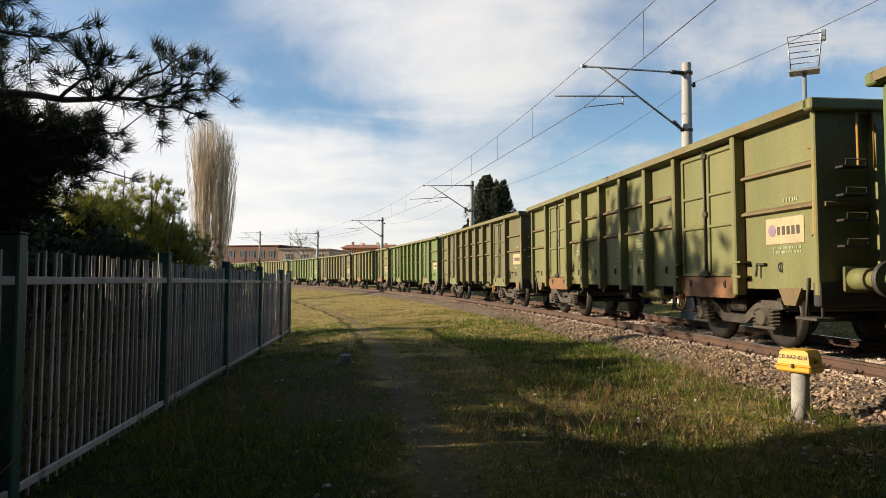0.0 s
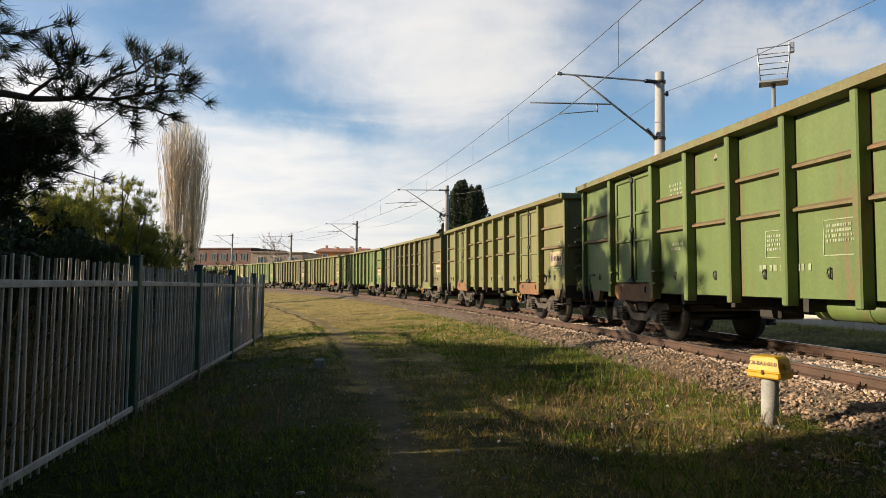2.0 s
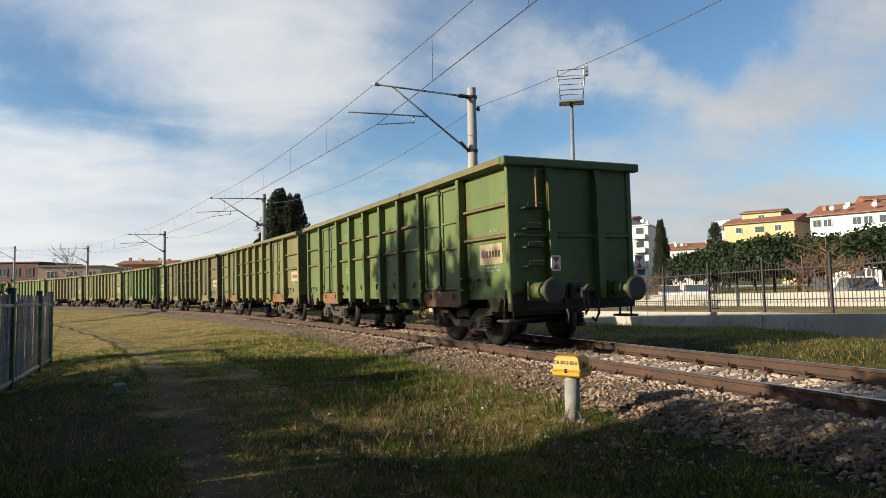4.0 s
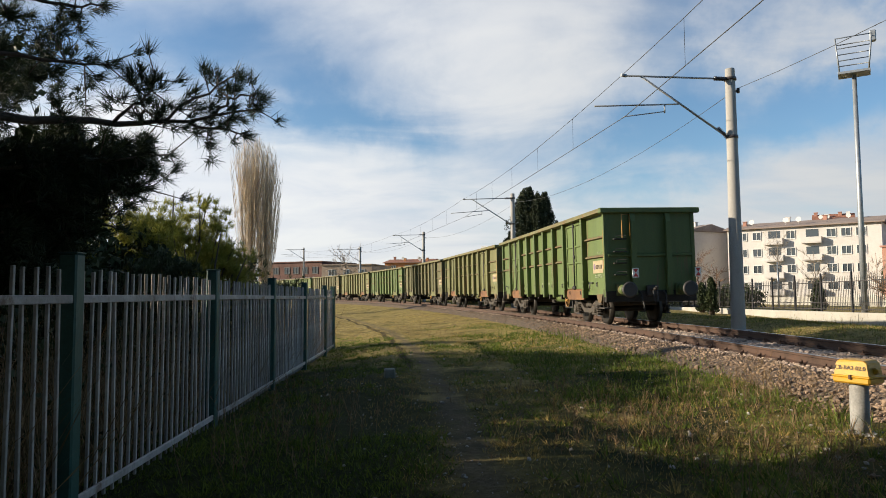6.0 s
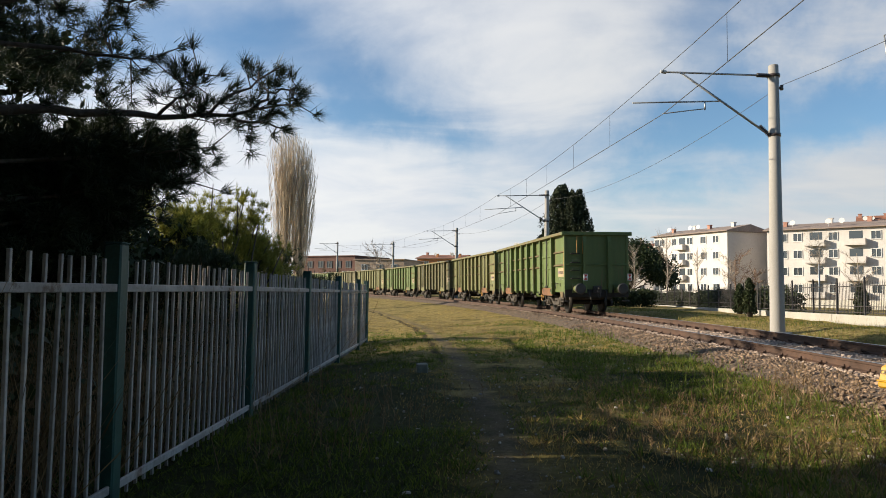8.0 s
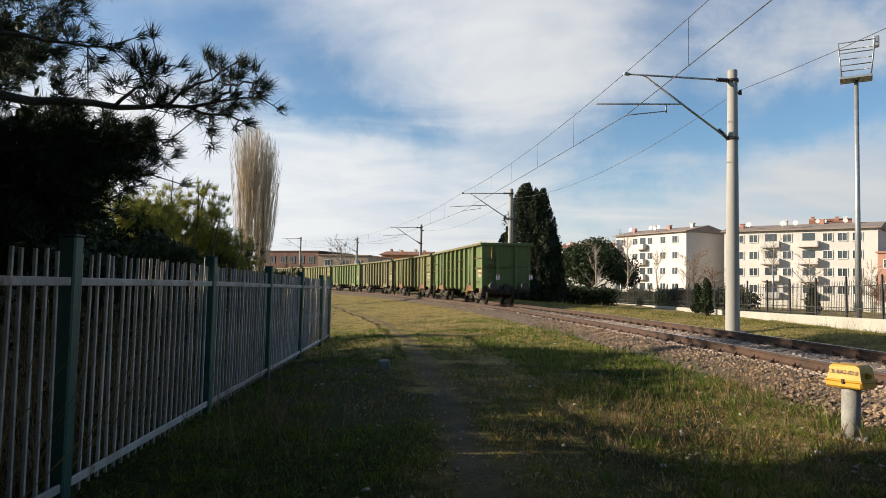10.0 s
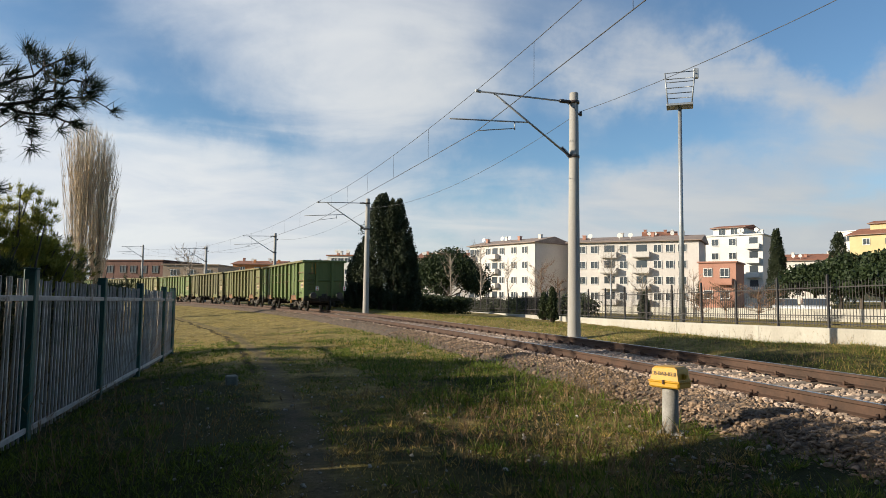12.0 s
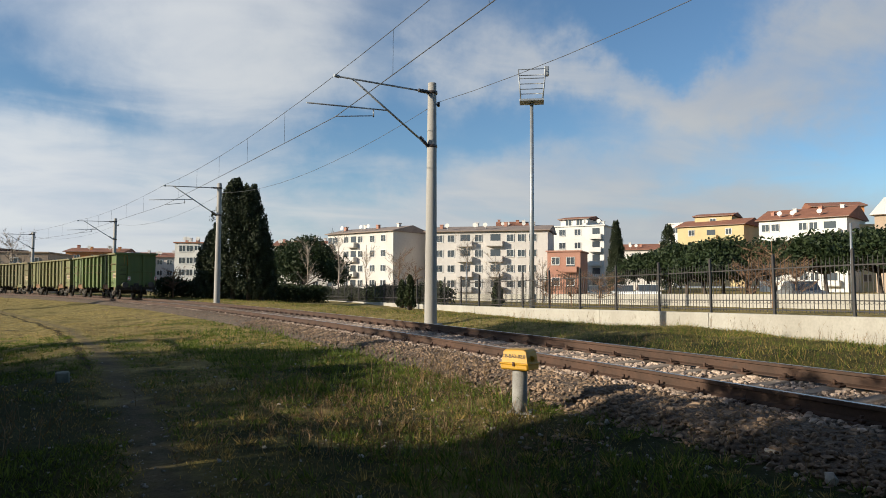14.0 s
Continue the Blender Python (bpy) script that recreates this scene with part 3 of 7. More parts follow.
def build_track():
    rng = np.random.default_rng(5)
    track = thing("railway_track", "single railway track on concrete sleepers in stony ballast", "railway track", kind="structure")
    rz = RAIL_Z
    sweep("ballast_bed", [(-2.7, -0.03), (-2.3, 0.08), (-1.6, 0.29), (-1.3, 0.318), (-0.86, 0.315), (-0.6, 0.322), (0.6, 0.360), (0.86, 0.375), (1.85, 0.37), (2.5, 0.24), (3.0, 0.14)], -40, 230, 1.0, M_BALL, track)
    for side in (-0.75, 0.75):
        o = [(-0.07, -0.165), (-0.07, -0.15), (-0.012, -0.13), (-0.010, -0.045), (-0.036, -0.035), (-0.036, -0.004), (-0.030, 0.0)]
        o = o + [(-a, b) for a, b in o[::-1]]
        rail = sweep("rail", [(side + a, rz + b - 0.002 + (CANT if side > 0 else 0)) for a, b in o], -40, 230, 1.2, M_RAIL, track, "rusty steel rail")
        sweep("rail_head", [(side - 0.031, rz + (CANT if side > 0 else 0)), (side + 0.031, rz + (CANT if side > 0 else 0))], -40, 230, 1.2, M_RTOP, rail, "polished running surface")
    g = Geo()
    g.box((0, 0, 0), (2.4, 0.22, 0.18), 0.03)
    sleeper = g.mesh("sleeper", M_SLEEP)
    c = Geo()
    c.box((0, 0, 0), (0.16, 0.13, 0.03), 0.008).tube([(0, 0.03, 0), (0, 0.03, 0.07)], 0.018, 6).box((0.03, -0.02, 0.03), (0.05, 0.06, 0.03), 0.008).tube([(-0.05, -0.03, 0.02), (0.0, 0.04, 0.05), (0.05, -0.03, 0.02)], 0.010, 5)
    clip = c.mesh("clip", M_RAIL)
    for i in range(250):
        s = -28 + 0.62 * i
        h = heading(s)
        p = arc(s)
        sl = part("sleeper", sleeper, None, track, m=pose(p.x, p.y, rz - 0.165 - 0.088 + CANT / 2, 0, math.degrees(CANT / 1.5), h + 90))
        if -14 < s < 26:
            for u in (-0.87, -0.63, 0.63, 0.87):
                part("rail_clip", clip, None, sl, m=pose(-u, 0, 0.10, 0, 0, 90 if abs(u) > 0.75 else 270))
    n = 30000
    s = rng.uniform(-16, 45, n)
    s = -16 + 61 * ((s + 16) / 61) ** 1.35
    u = rng.uniform(-3.9, 2.6, n)
    # thicker where the track comes close
    s = np.concatenate([s, rng.uniform(-10, 15, 34000)])
    u = np.concatenate([u, rng.uniform(-2.9, 1.3, 34000)])
    n = len(s)
    top = np.interp(u, [-3.7, -2.4, -1.6, -1.3, -0.86, -0.6, 0.6, 0.86, 1.85, 2.5, 3.0], [0.03, 0.09, 0.29, 0.32, 0.32, 0.335, 0.378, 0.375, 0.37, 0.24, 0.14])
    keep = (np.abs(np.abs(u) - 0.75) > 0.09) & ((u > -1.6 - 1.5 * np.clip((0.5 - s) / 4.5, 0, 1) - 0.4 * rng.random(n)) | (rng.random(n) < 0.10))
    on_sleeper = (np.abs((s + 28 + 0.31) % 0.62 - 0.31) < 0.125) & (np.abs(u) < 0.66)
    keep &= ~on_sleeper | (rng.random(n) < 0.12)
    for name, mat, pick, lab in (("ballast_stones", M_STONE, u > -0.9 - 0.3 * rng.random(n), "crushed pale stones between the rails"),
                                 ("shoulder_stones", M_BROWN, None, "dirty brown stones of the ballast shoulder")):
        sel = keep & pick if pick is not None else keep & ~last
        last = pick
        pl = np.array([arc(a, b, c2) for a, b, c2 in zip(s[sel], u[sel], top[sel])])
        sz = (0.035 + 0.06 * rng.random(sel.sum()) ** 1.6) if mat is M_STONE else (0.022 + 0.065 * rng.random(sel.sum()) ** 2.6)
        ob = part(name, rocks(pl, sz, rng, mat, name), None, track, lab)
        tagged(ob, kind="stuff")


build_track()


# ---- the goods wagons ----
LOB, BODY = 15.04, 13.78
SPEED, REAR5 = 4.27, 4.90        # metres a second; rear end of the last wagon at 5 s
FLOOR, RIM, HALF = 0.97, 3.35, 1.42


def wheelset():
    g = Geo()
    for y in (-0.75, 0.75):
        d = 1 if y > 0 else -1
        g.tube([(0, y - 0.065 * d, 0), (0, y - 0.06 * d, 0), (0, y - 0.055 * d, 0)], [0.30, 0.49, 0.49], 20)
        g.tube([(0, y - 0.055 * d, 0), (0, y - 0.03 * d, 0), (0, y + 0.06 * d, 0), (0, y + 0.065 * d, 0)], [0.49, 0.462, 0.458, 0.40], 20)
        g.tube([(0, y + 0.02 * d, 0), (0, y + 0.07 * d, 0), (0, y + 0.12 * d, 0)], [0.36, 0.15, 0.13], 14)
        for k in range(4):
            a = k * math.pi / 2
            g.tube([(0.27 * math.cos(a), y + 0.055 * d, 0.27 * math.sin(a)), (0.27 * math.cos(a), y + 0.075 * d, 0.27 * math.sin(a))], 0.03, 6)
    g.tube([(0, -1.0, 0), (0, 1.0, 0)], 0.085, 10)
    return g.mesh("wheelset", M_WHEEL)


def spring_mesh():
    g = Geo()
    pts = [(0.085 * math.cos(a), 0.085 * math.sin(a), 0.24 * a / (2 * math.pi * 4.5)) for a in np.linspace(0, 2 * math.pi * 4.5, 28)]
    g.tube(pts, 0.02, 4, False)
    g.tube([(0, 0, 0), (0, 0, 0.24)], 0.05, 8)
    return g.mesh("spring", M_BOGIE)


WHEELSET, SPRING = wheelset(), spring_mesh()


def bogie(parent, x):
    b = Geo()
    for d in (-1, 1):
        y = 1.0 * d
        side = [(-1.28, 0.60), (-1.22, 0.71), (-0.72, 0.71), (-0.50, 0.60), (-0.30, 0.47), (0.30, 0.47), (0.50, 0.60), (0.72, 0.71), (1.22, 0.71), (1.28, 0.60),
                (1.18, 0.57), (0.72, 0.57), (0.52, 0.45), (0.32, 0.33), (-0.32, 0.33), (-0.52, 0.45), (-0.72, 0.57), (-1.18, 0.57)]
        b.prism(side, y - 0.06, y + 0.06, 1)
    b.box((0, 0, 0.62), (0.42, 2.0, 0.22), 0.03).box((-1.22, 0, 0.62), (0.10, 2.0, 0.14), 0.02).box((1.22, 0, 0.62), (0.10, 2.0, 0.14), 0.02)
    b.tube([(0, 0, 0.70), (0, 0, 0.98)], 0.22, 12)
    ob = part("bogie", b, M_BOGIE, parent, "dusty cast-steel bogie with coil springs", pose(x, 0, 0))
    for dx in (-0.9, 0.9):
        ws = part("wheelset", WHEELSET, None, ob, m=pose(dx, 0, 0.46))
        WHEELS.append(ws)
        for d in (-1, 1):
            a = Geo()
            a.box((0, 0, 0), (0.30, 0.20, 0.26), 0.05).tube([(0, -0.12, 0), (0, 0.13, 0)], 0.115, 12).box((0, 0, -0.15), (0.56, 0.16, 0.05), 0.01)
            part("axle_box", a, M_BOGIE, ob, m=pose(dx, 1.06 * d, 0.46))
            for sx in (-0.2, 0.2):
                part("spring", SPRING, None, ob, m=pose(dx + sx, 1.06 * d, 0.335))
    for d in (-1, 1):
        k = Geo()
        k.box((0, 0, 0), (0.10, 0.10, 0.34), 0.03).tube([(-0.28, 0, 0.1), (0.28, 0, 0.1)], 0.03, 6)
        part("brake_block", k, M_BOGIE, ob, m=pose(0.36, 0.92 * d, 0.5))
    return ob


WHEELS = []
END_P, DOOR = 1.80, 1.95
PANEL = (BODY - 2 * END_P - 2 * DOOR) / 5


def cells():
    """The fields of a side from its rear: (kind, from, to)."""
    x, res = -BODY / 2, []
    for kind, w in [("end", END_P), ("door", DOOR)] + [("panel", PANEL)] * 5 + [("door", DOOR), ("end", END_P)]:
        res.append((kind, x, x + w))
        x += w
    return res


def rows_of_marks(g, x0, z0, w, h, rows, rng, y, d):
    """Unreadable lines of writing as short bars."""
    for r in range(rows):
        x = x0
        zz = z0 - r * h * 1.7
        while x < x0 + w:
            l = rng.uniform(0.4, 1.0) * h
            g.box((x + l / 2, y + 0.002 * d, zz), (l, 0.003, h))
            x += l + h * rng.choice([0.25, 0.3, 0.9])


def wagon(paint, label, sill_paint, seed, last=False):
    rng = random.Random(seed)
    top = thing("goods_wagon", label, "goods wagon", group="wagons of the train")
    hl, sheet = BODY / 2, HALF - 0.17
    # floor, underframe
    u = Geo()
    u.box((0, 0, FLOOR - 0.04), (BODY - 0.1, 2 * sheet - 0.02, 0.08))
    u.box((0, 0, FLOOR - 0.22), (BODY - 0.3, 0.32, 0.28), 0.02)
    for d in (-1, 1):
        u.box((0, 1.14 * d, FLOOR + 0.01), (BODY - 0.06, 0.09, 0.22), 0.015)
        u.box(((hl - 0.06) * d, 0, FLOOR - 0.13), (0.14, 2.7, 0.32), 0.02)
    for x in (-4.0, -2.3, -0.8, 0.8, 2.3, 4.0):
        u.box((x, 0, FLOOR - 0.16), (0.10, 2.5, 0.18))
    part("underframe", u, M_UNDER, top, "dark dirty steel underframe")
    tank = Geo()
    tank.tube([(-0.62, 0, 0), (-0.58, 0, 0), (0.58, 0, 0), (0.62, 0, 0)], [0.10, 0.17, 0.17, 0.10], 14)
    for x in (-0.35, 0.35):
        tank.tube([(x - 0.02, 0, 0), (x + 0.02, 0, 0)], 0.178, 14)
    part("air_tank", tank, paint, top, "painted brake air tank", pose(-1.2, 0.85, 0.78))
    boxg = Geo()
    boxg.box((0, 0, 0), (0.5, 0.42, 0.4), 0.03).tube([(-0.5, 0.1, -0.05), (0.6, 0.1, -0.05)], 0.05, 8)
    part("brake_cylinder", boxg, M_UNDER, top, m=pose(0.9, 0.4, 0.74))
    trap = Geo()
    for x in (-0.28, 0.28):
        trap.prism([(x - 0.04, 0.96), (x + 0.04, 0.96), (x * 1.45 + 0.04, 0.45), (x * 1.45 - 0.04, 0.45)], 1.17, 1.22, 1)
    trap.box((0, 1.19, 0.47), (0.9, 0.06, 0.06), 0.01)
    part("wheel_bracket", trap, M_UNDER, top, m=pose(-3.05, 0, 0))
    wheel = Geo()
    wheel.tube([(0.21 * math.cos(a), 0, 0.21 * math.sin(a)) for a in np.linspace(0, 2 * math.pi, 21)], 0.016, 6, False)
    for k in range(5):
        a = 2 * math.pi * k / 5
        wheel.tube([(0, 0, 0), (0.21 * math.cos(a), 0, 0.21 * math.sin(a))], 0.011, 5)
    wheel.tube([(0, -0.08, 0), (0, 0.04, 0)], 0.04, 8)
    part("brake_handwheel", wheel, M_YBAR, top, "yellow spoked handwheel", pose(-3.05, 1.27, 0.70))
    # sides
    for d in (1, -1):
        cs = cells()
        w = Geo()
        w.box((0, sheet * d, (FLOOR + RIM) / 2 - 0.05), (BODY - 0.04, 0.012, RIM - FLOOR + 0.06))
        side = part("side_wall", w, paint, top)
        for kind, a, b in cs:
            mid, wd = (a + b) / 2, b - a
            if kind == "door":
                z0, z1 = FLOOR + 0.10, RIM - 0.20
                door = Geo()
                door.box((mid, (sheet + 0.016) * d, z1), (wd - 0.16, 0.05, 0.07), 0.01)
                dr = part("door", door, paint, top, "double-leaf steel side door with locking bars")
                for lx in (-1, 1):
                    lw = (wd - 0.20) / 2
                    cxl = mid + lx * lw / 2
                    lf = Geo()
                    lf.box((cxl, (sheet + 0.022) * d, (z0 + z1) / 2), (lw - 0.03, 0.03, z1 - z0), 0.005)
                    for ex in (-1, 1):
                        lf.box((cxl + ex * (lw / 2 - 0.05), (sheet + 0.05) * d, (z0 + z1) / 2), (0.07, 0.045, z1 - z0), 0.01)
                    for zf in (0.0, 0.40, 0.66, 1.0):
                        lf.box((cxl, (sheet + 0.05) * d, z0 + 0.03 + (z1 - z0 - 0.06) * zf), (lw - 0.10, 0.05, 0.055), 0.012)
                    part("door_leaf", lf, paint, dr)
                bar = Geo()
                bar.tube([(mid, (sheet + 0.10) * d, z0 - 0.02), (mid, (sheet + 0.10) * d, z1 + 0.10)], 0.022, 7)
                for zf in (0.03, 0.5, 0.97):
                    bar.box((mid, (sheet + 0.085) * d, z0 + (z1 - z0) * zf), (0.12, 0.07, 0.09), 0.015)
                bar.box((mid + 0.03, (sheet + 0.11) * d, z0 + 0.04), (0.26, 0.06, 0.06), 0.012)
                bar.tube([(mid - 0.16, (sheet + 0.12) * d, z0 + 0.0), (mid, (sheet + 0.14) * d, z0 + 0.09), (mid + 0.18, (sheet + 0.12) * d, z0 + 0.02)], 0.016, 5)
                part("locking_bar", bar, M_DARK, dr, "dark greasy locking bar")
                sg = Geo()
                sg.prism([(a + 0.05, FLOOR + 0.09), (b - 0.05, FLOOR + 0.09), (b - 0.05, FLOOR - 0.13), (b - 0.22, FLOOR - 0.24), (a + 0.22, FLOOR - 0.24), (a + 0.05, FLOOR - 0.13)], (sheet + 0.02) * d, (sheet + 0.075) * d, 1)
                part("door_sill", sg, sill_paint, top, "rust-orange flap below the door")
                for lx in (-0.55, 0.55):
                    hk = Geo()
                    hk.tube([(mid + lx + 0.05 * math.sin(a), (sheet + 0.085) * d, FLOOR - 0.02 - 0.05 * math.cos(a)) for a in np.linspace(0, math.pi, 7)], 0.010, 5)
                    hk.tube([(mid + lx, (sheet + 0.085) * d, FLOOR - 0.08), (mid + lx, (sheet + 0.085) * d, FLOOR + 0.04)], 0.010, 5)
                    part("sill_hook", hk, M_DARK, top)
            else:
                for zf in (0.435, 0.665):
                    z = FLOOR + (RIM - FLOOR) * zf
                    rg = Geo()
                    rg.prism([(sheet * d, z + 0.055), ((sheet + 0.085) * d, z + 0.012), ((sheet + 0.085) * d, z - 0.022), (sheet * d, z - 0.04)], a + 0.08, b - 0.08, 0)
                    part("rib", rg, M_RIB, top)
                hk = Geo()
                hk.tube([(mid + 0.05 * math.sin(a) - 0.02, (sheet + 0.03) * d, FLOOR + 0.23 - 0.06 * math.cos(a)) for a in np.linspace(0, math.pi, 7)], 0.011, 5)
                hk.tube([(mid - 0.02, (sheet + 0.03) * d, FLOOR + 0.16), (mid - 0.02, (sheet + 0.03) * d, FLOOR + 0.30)], 0.011, 5)
                part("tie_hook", hk, M_DARK, top)
                if kind == "end":
                    hk = Geo()
                    hk.box((mid + 0.42, (sheet + 0.04) * d, FLOOR + 0.28), (0.20, 0.06, 0.035), 0.008).tube([(mid + 0.48, (sheet + 0.07) * d, FLOOR + 0.28), (mid + 0.49, (sheet + 0.08) * d, FLOOR + 0.10)], 0.018, 5)
                    part("side_hook", hk, M_DARK, top)
        for i, (kind, a, b) in enumerate(cs[1:]):
            pg = Geo()
            pg.box((a, (sheet + 0.09) * d, (FLOOR + RIM) / 2 - 0.12), (0.115, 0.18, RIM - FLOOR + 0.12), 0.018)
            if kind == "door" or cs[i][0] == "door":
                pg.box((a - 0.06, (sheet + 0.11) * d, FLOOR + 0.32), (0.24, 0.16, 0.03)).box((a - 0.06, (sheet + 0.11) * d, FLOOR + 0.10), (0.24, 0.16, 0.03))
            part("side_post", pg, paint, top)
        for e in (-1, 1):
            jg = Geo()
            jg.prism([((hl - 0.95) * e, FLOOR - 0.06), ((hl - 0.45) * e, FLOOR - 0.06), ((hl - 0.58) * e, FLOOR - 0.30), ((hl - 0.82) * e, FLOOR - 0.30)], (sheet - 0.06) * d, (sheet + 0.03) * d, 1)
            part("lifting_bracket", jg, M_RIB, top)
            pg = Geo()
            pg.box(((hl - 0.045) * e, (sheet + 0.05) * d, (FLOOR + RIM) / 2 - 0.10), (0.09, 0.12, RIM - FLOOR + 0.1), 0.015)
            part("corner_post", pg, paint, top)
        rm = Geo()
        rm.prism([(HALF - 0.20, RIM - 0.15), (HALF + 0.06, RIM - 0.12), (HALF + 0.06, RIM - 0.02), (HALF + 0.04, RIM), (HALF - 0.18, RIM), (HALF - 0.20, RIM - 0.02)] if d > 0 else
                 [(-HALF + 0.20, RIM - 0.15), (-HALF + 0.20, RIM - 0.02), (-HALF + 0.18, RIM), (-HALF - 0.04, RIM), (-HALF - 0.06, RIM - 0.02), (-HALF - 0.06, RIM - 0.12)], -hl - 0.02, hl + 0.02, 0)
        part("top_rail", rm, M_RIM, top, "worn and rusty top rail")
        ys = (sheet + 0.010) * d
        pl = Geo()
        px = -hl + 0.80
        pl.box((px, ys, 1.71), (0.84, 0.012, 0.37), 0.003)
        plate = part("owner_plate", pl, M_CREAM, top, "faded cream plate with a violet mark")
        lg = Geo()
        lg.tube([(px + 0.27 * d, ys + 0.008 * d, 1.72), (px + 0.27 * d, ys + 0.011 * d, 1.72)], 0.085, 14)
        part("plate_mark", lg, M_LOGO, plate)
        tx = Geo()
        for k in range(5):
            tx.box((px + d * (0.12 - 0.105 * k), ys + 0.009 * d, 1.71), (0.062, 0.004, 0.12))
        part("plate_writing", tx, M_BARK, plate)
        wr = Geo()
        rows_of_marks(wr, px - 0.3, 2.13, 0.3, 0.05, 1, rng, ys, d)
        rows_of_marks(wr, px - 0.35, 1.47, 0.6, 0.035, 2, rng, ys, d)
        xf = hl - END_P - DOOR - PANEL
        rows_of_marks(wr, xf + 0.25, 2.78, 0.55, 0.05, 3, rng, ys, d)
        rows_of_marks(wr, xf + 0.3, 1.75, 0.45, 0.05, 2, rng, ys, d)
        xm = -PANEL / 2
        rows_of_marks(wr, xm - 0.3, 1.28, 1.0, 0.085, 1, rng, ys, d)
        for bx, bz, bw, bh in ((xm + 0.35, 1.60, 0.5, 0.36), (xm - PANEL + 0.45, 1.62, 0.55, 0.42)):
            for q in (-1, 1):
                wr.box((bx, ys + 0.002 * d, bz + q * bh / 2), (bw, 0.003, 0.012)).box((bx + q * bw / 2, ys + 0.002 * d, bz), (0.012, 0.003, bh))
            rows_of_marks(wr, bx - bw / 2 + 0.05, bz + bh / 2 - 0.07, bw - 0.1, 0.035, 4, rng, ys, d)
        tagged(part("stencilled_marking", wr, M_MARK, top, "faded white stencilled lines"), kind="stuff")
        for _ in range(3):
            pt = Geo()
            pt.box((rng.uniform(-5.5, 5.5), ys - 0.001 * d, rng.uniform(1.9, 3.0)), (rng.uniform(0.08, 0.2), 0.004, rng.uniform(0.14, 0.3)))
            part("paint_patch", pt, M_GREEN if paint is not M_GREEN else M_OLIVE, top, "square of newer paint")
        hr = Geo()
        ex = -hl + 0.07
        hr.tube([(ex + 0.14, (sheet + 0.04) * d, 2.75), (ex - 0.02, (sheet + 0.10) * d, 2.74), (ex, (sheet + 0.11) * d, 1.62), (ex + 0.1, (sheet + 0.05) * d, 1.60)], 0.014, 6)
        part("corner_handrail", hr, M_YBAR, top, "yellow corner handrail")
        for e in (-1, 1):
            st = Geo()
            st.box(((hl - 0.2) * e, 1.28 * d, 0.52), (0.42, 0.26, 0.04), 0.008)
            st.tube([((hl - 0.36) * e, 1.28 * d, 0.53), ((hl - 0.30) * e, 1.28 * d, 1.05)], 0.02, 5).tube([((hl - 0.04) * e, 1.28 * d, 0.53), ((hl - 0.06) * e, 1.28 * d, 1.45)], 0.02, 5)
            part("shunter_step", st, M_BOGIE, top)
    # ends
    for e in (-1, 1):
        eg = Geo()
        eg.box(((hl - 0.03) * e, 0, (FLOOR + RIM) / 2 - 0.05), (0.012, 2 * sheet, RIM - FLOOR + 0.06))
        part("end_wall", eg, paint, top)
        for y in (-0.52, 0.52):
            pg = Geo()
            pg.prism([((hl - 0.03) * e, FLOOR - 0.1), ((hl + 0.13) * e, FLOOR - 0.1), ((hl + 0.13) * e, RIM - 0.4), ((hl + 0.05) * e, RIM - 0.14), ((hl - 0.03) * e, RIM - 0.14)], y - 0.07, y + 0.07, 1)
            part("end_post", pg, paint, top)
        for z in (2.0,):
            rg = Geo()
            rg.prism([(x2 * e + hl * e - 0.03 * e, zz) for x2, zz in ((0, z + 0.06), (0.07, z + 0.015), (0.07, z - 0.025), (0, z - 0.05))], -sheet, sheet, 1)
            part("rib", rg, M_RIB if not last else paint, top)
        rm = Geo()
        rm.box(((hl + 0.03) * e, 0, RIM - 0.075), (0.17, 2 * HALF + 0.12, 0.15), 0.02)
        part("end_rail", rm, paint, top)
        lad = Geo()
        lad.tube([((hl + 0.00) * e, 0.86, 2.45), ((hl + 0.13) * e, 0.86, 2.47), ((hl + 0.13) * e, 0.86, 3.15), ((hl + 0.13) * e, 0.64, 3.15), ((hl + 0.13) * e, 0.62, 2.45)], 0.016, 6)
        part("end_handrail", lad, M_YBAR, top, "yellow bent handrail")
        for z in (1.45, 1.78, 2.10, 2.46):
            rung = Geo()
            rung.box(((hl + 0.10) * e, 0.93, z), (0.14, 0.36, 0.03), 0.006)
            rung.tube([((hl + 0.16) * e, 0.78, z), ((hl + 0.17) * e, 0.78, z + 0.09), ((hl + 0.17) * e, 1.06, z + 0.09), ((hl + 0.16) * e, 1.06, z)], 0.009, 5)
            part("end_step", rung, M_UNDER, top)
        for y in (-0.875, 0.875):
            bf = Geo()
            bf.box(((hl + 0.03) * e, y, 1.03), (0.05, 0.34, 0.34), 0.02)
            bf.tube([((hl + 0.02) * e, y, 1.03), ((hl + 0.33) * e, y, 1.03)], 0.14, 16)
            bf.tube([((hl + 0.30) * e, y, 1.03), ((hl + 0.56) * e, y, 1.03)], 0.105, 14)
            bo = part("buffer", bf, paint, top, "painted round buffer with a dark greasy plate")
            pg = Geo()
            pg.tube([((hl + 0.56) * e, y, 1.03), ((hl + 0.59) * e, y, 1.03), ((hl + 0.62) * e, y, 1.03)], [0.215, 0.225, 0.18], 20)
            part("buffer_plate", pg, M_DARK, bo)
        cp = Geo()
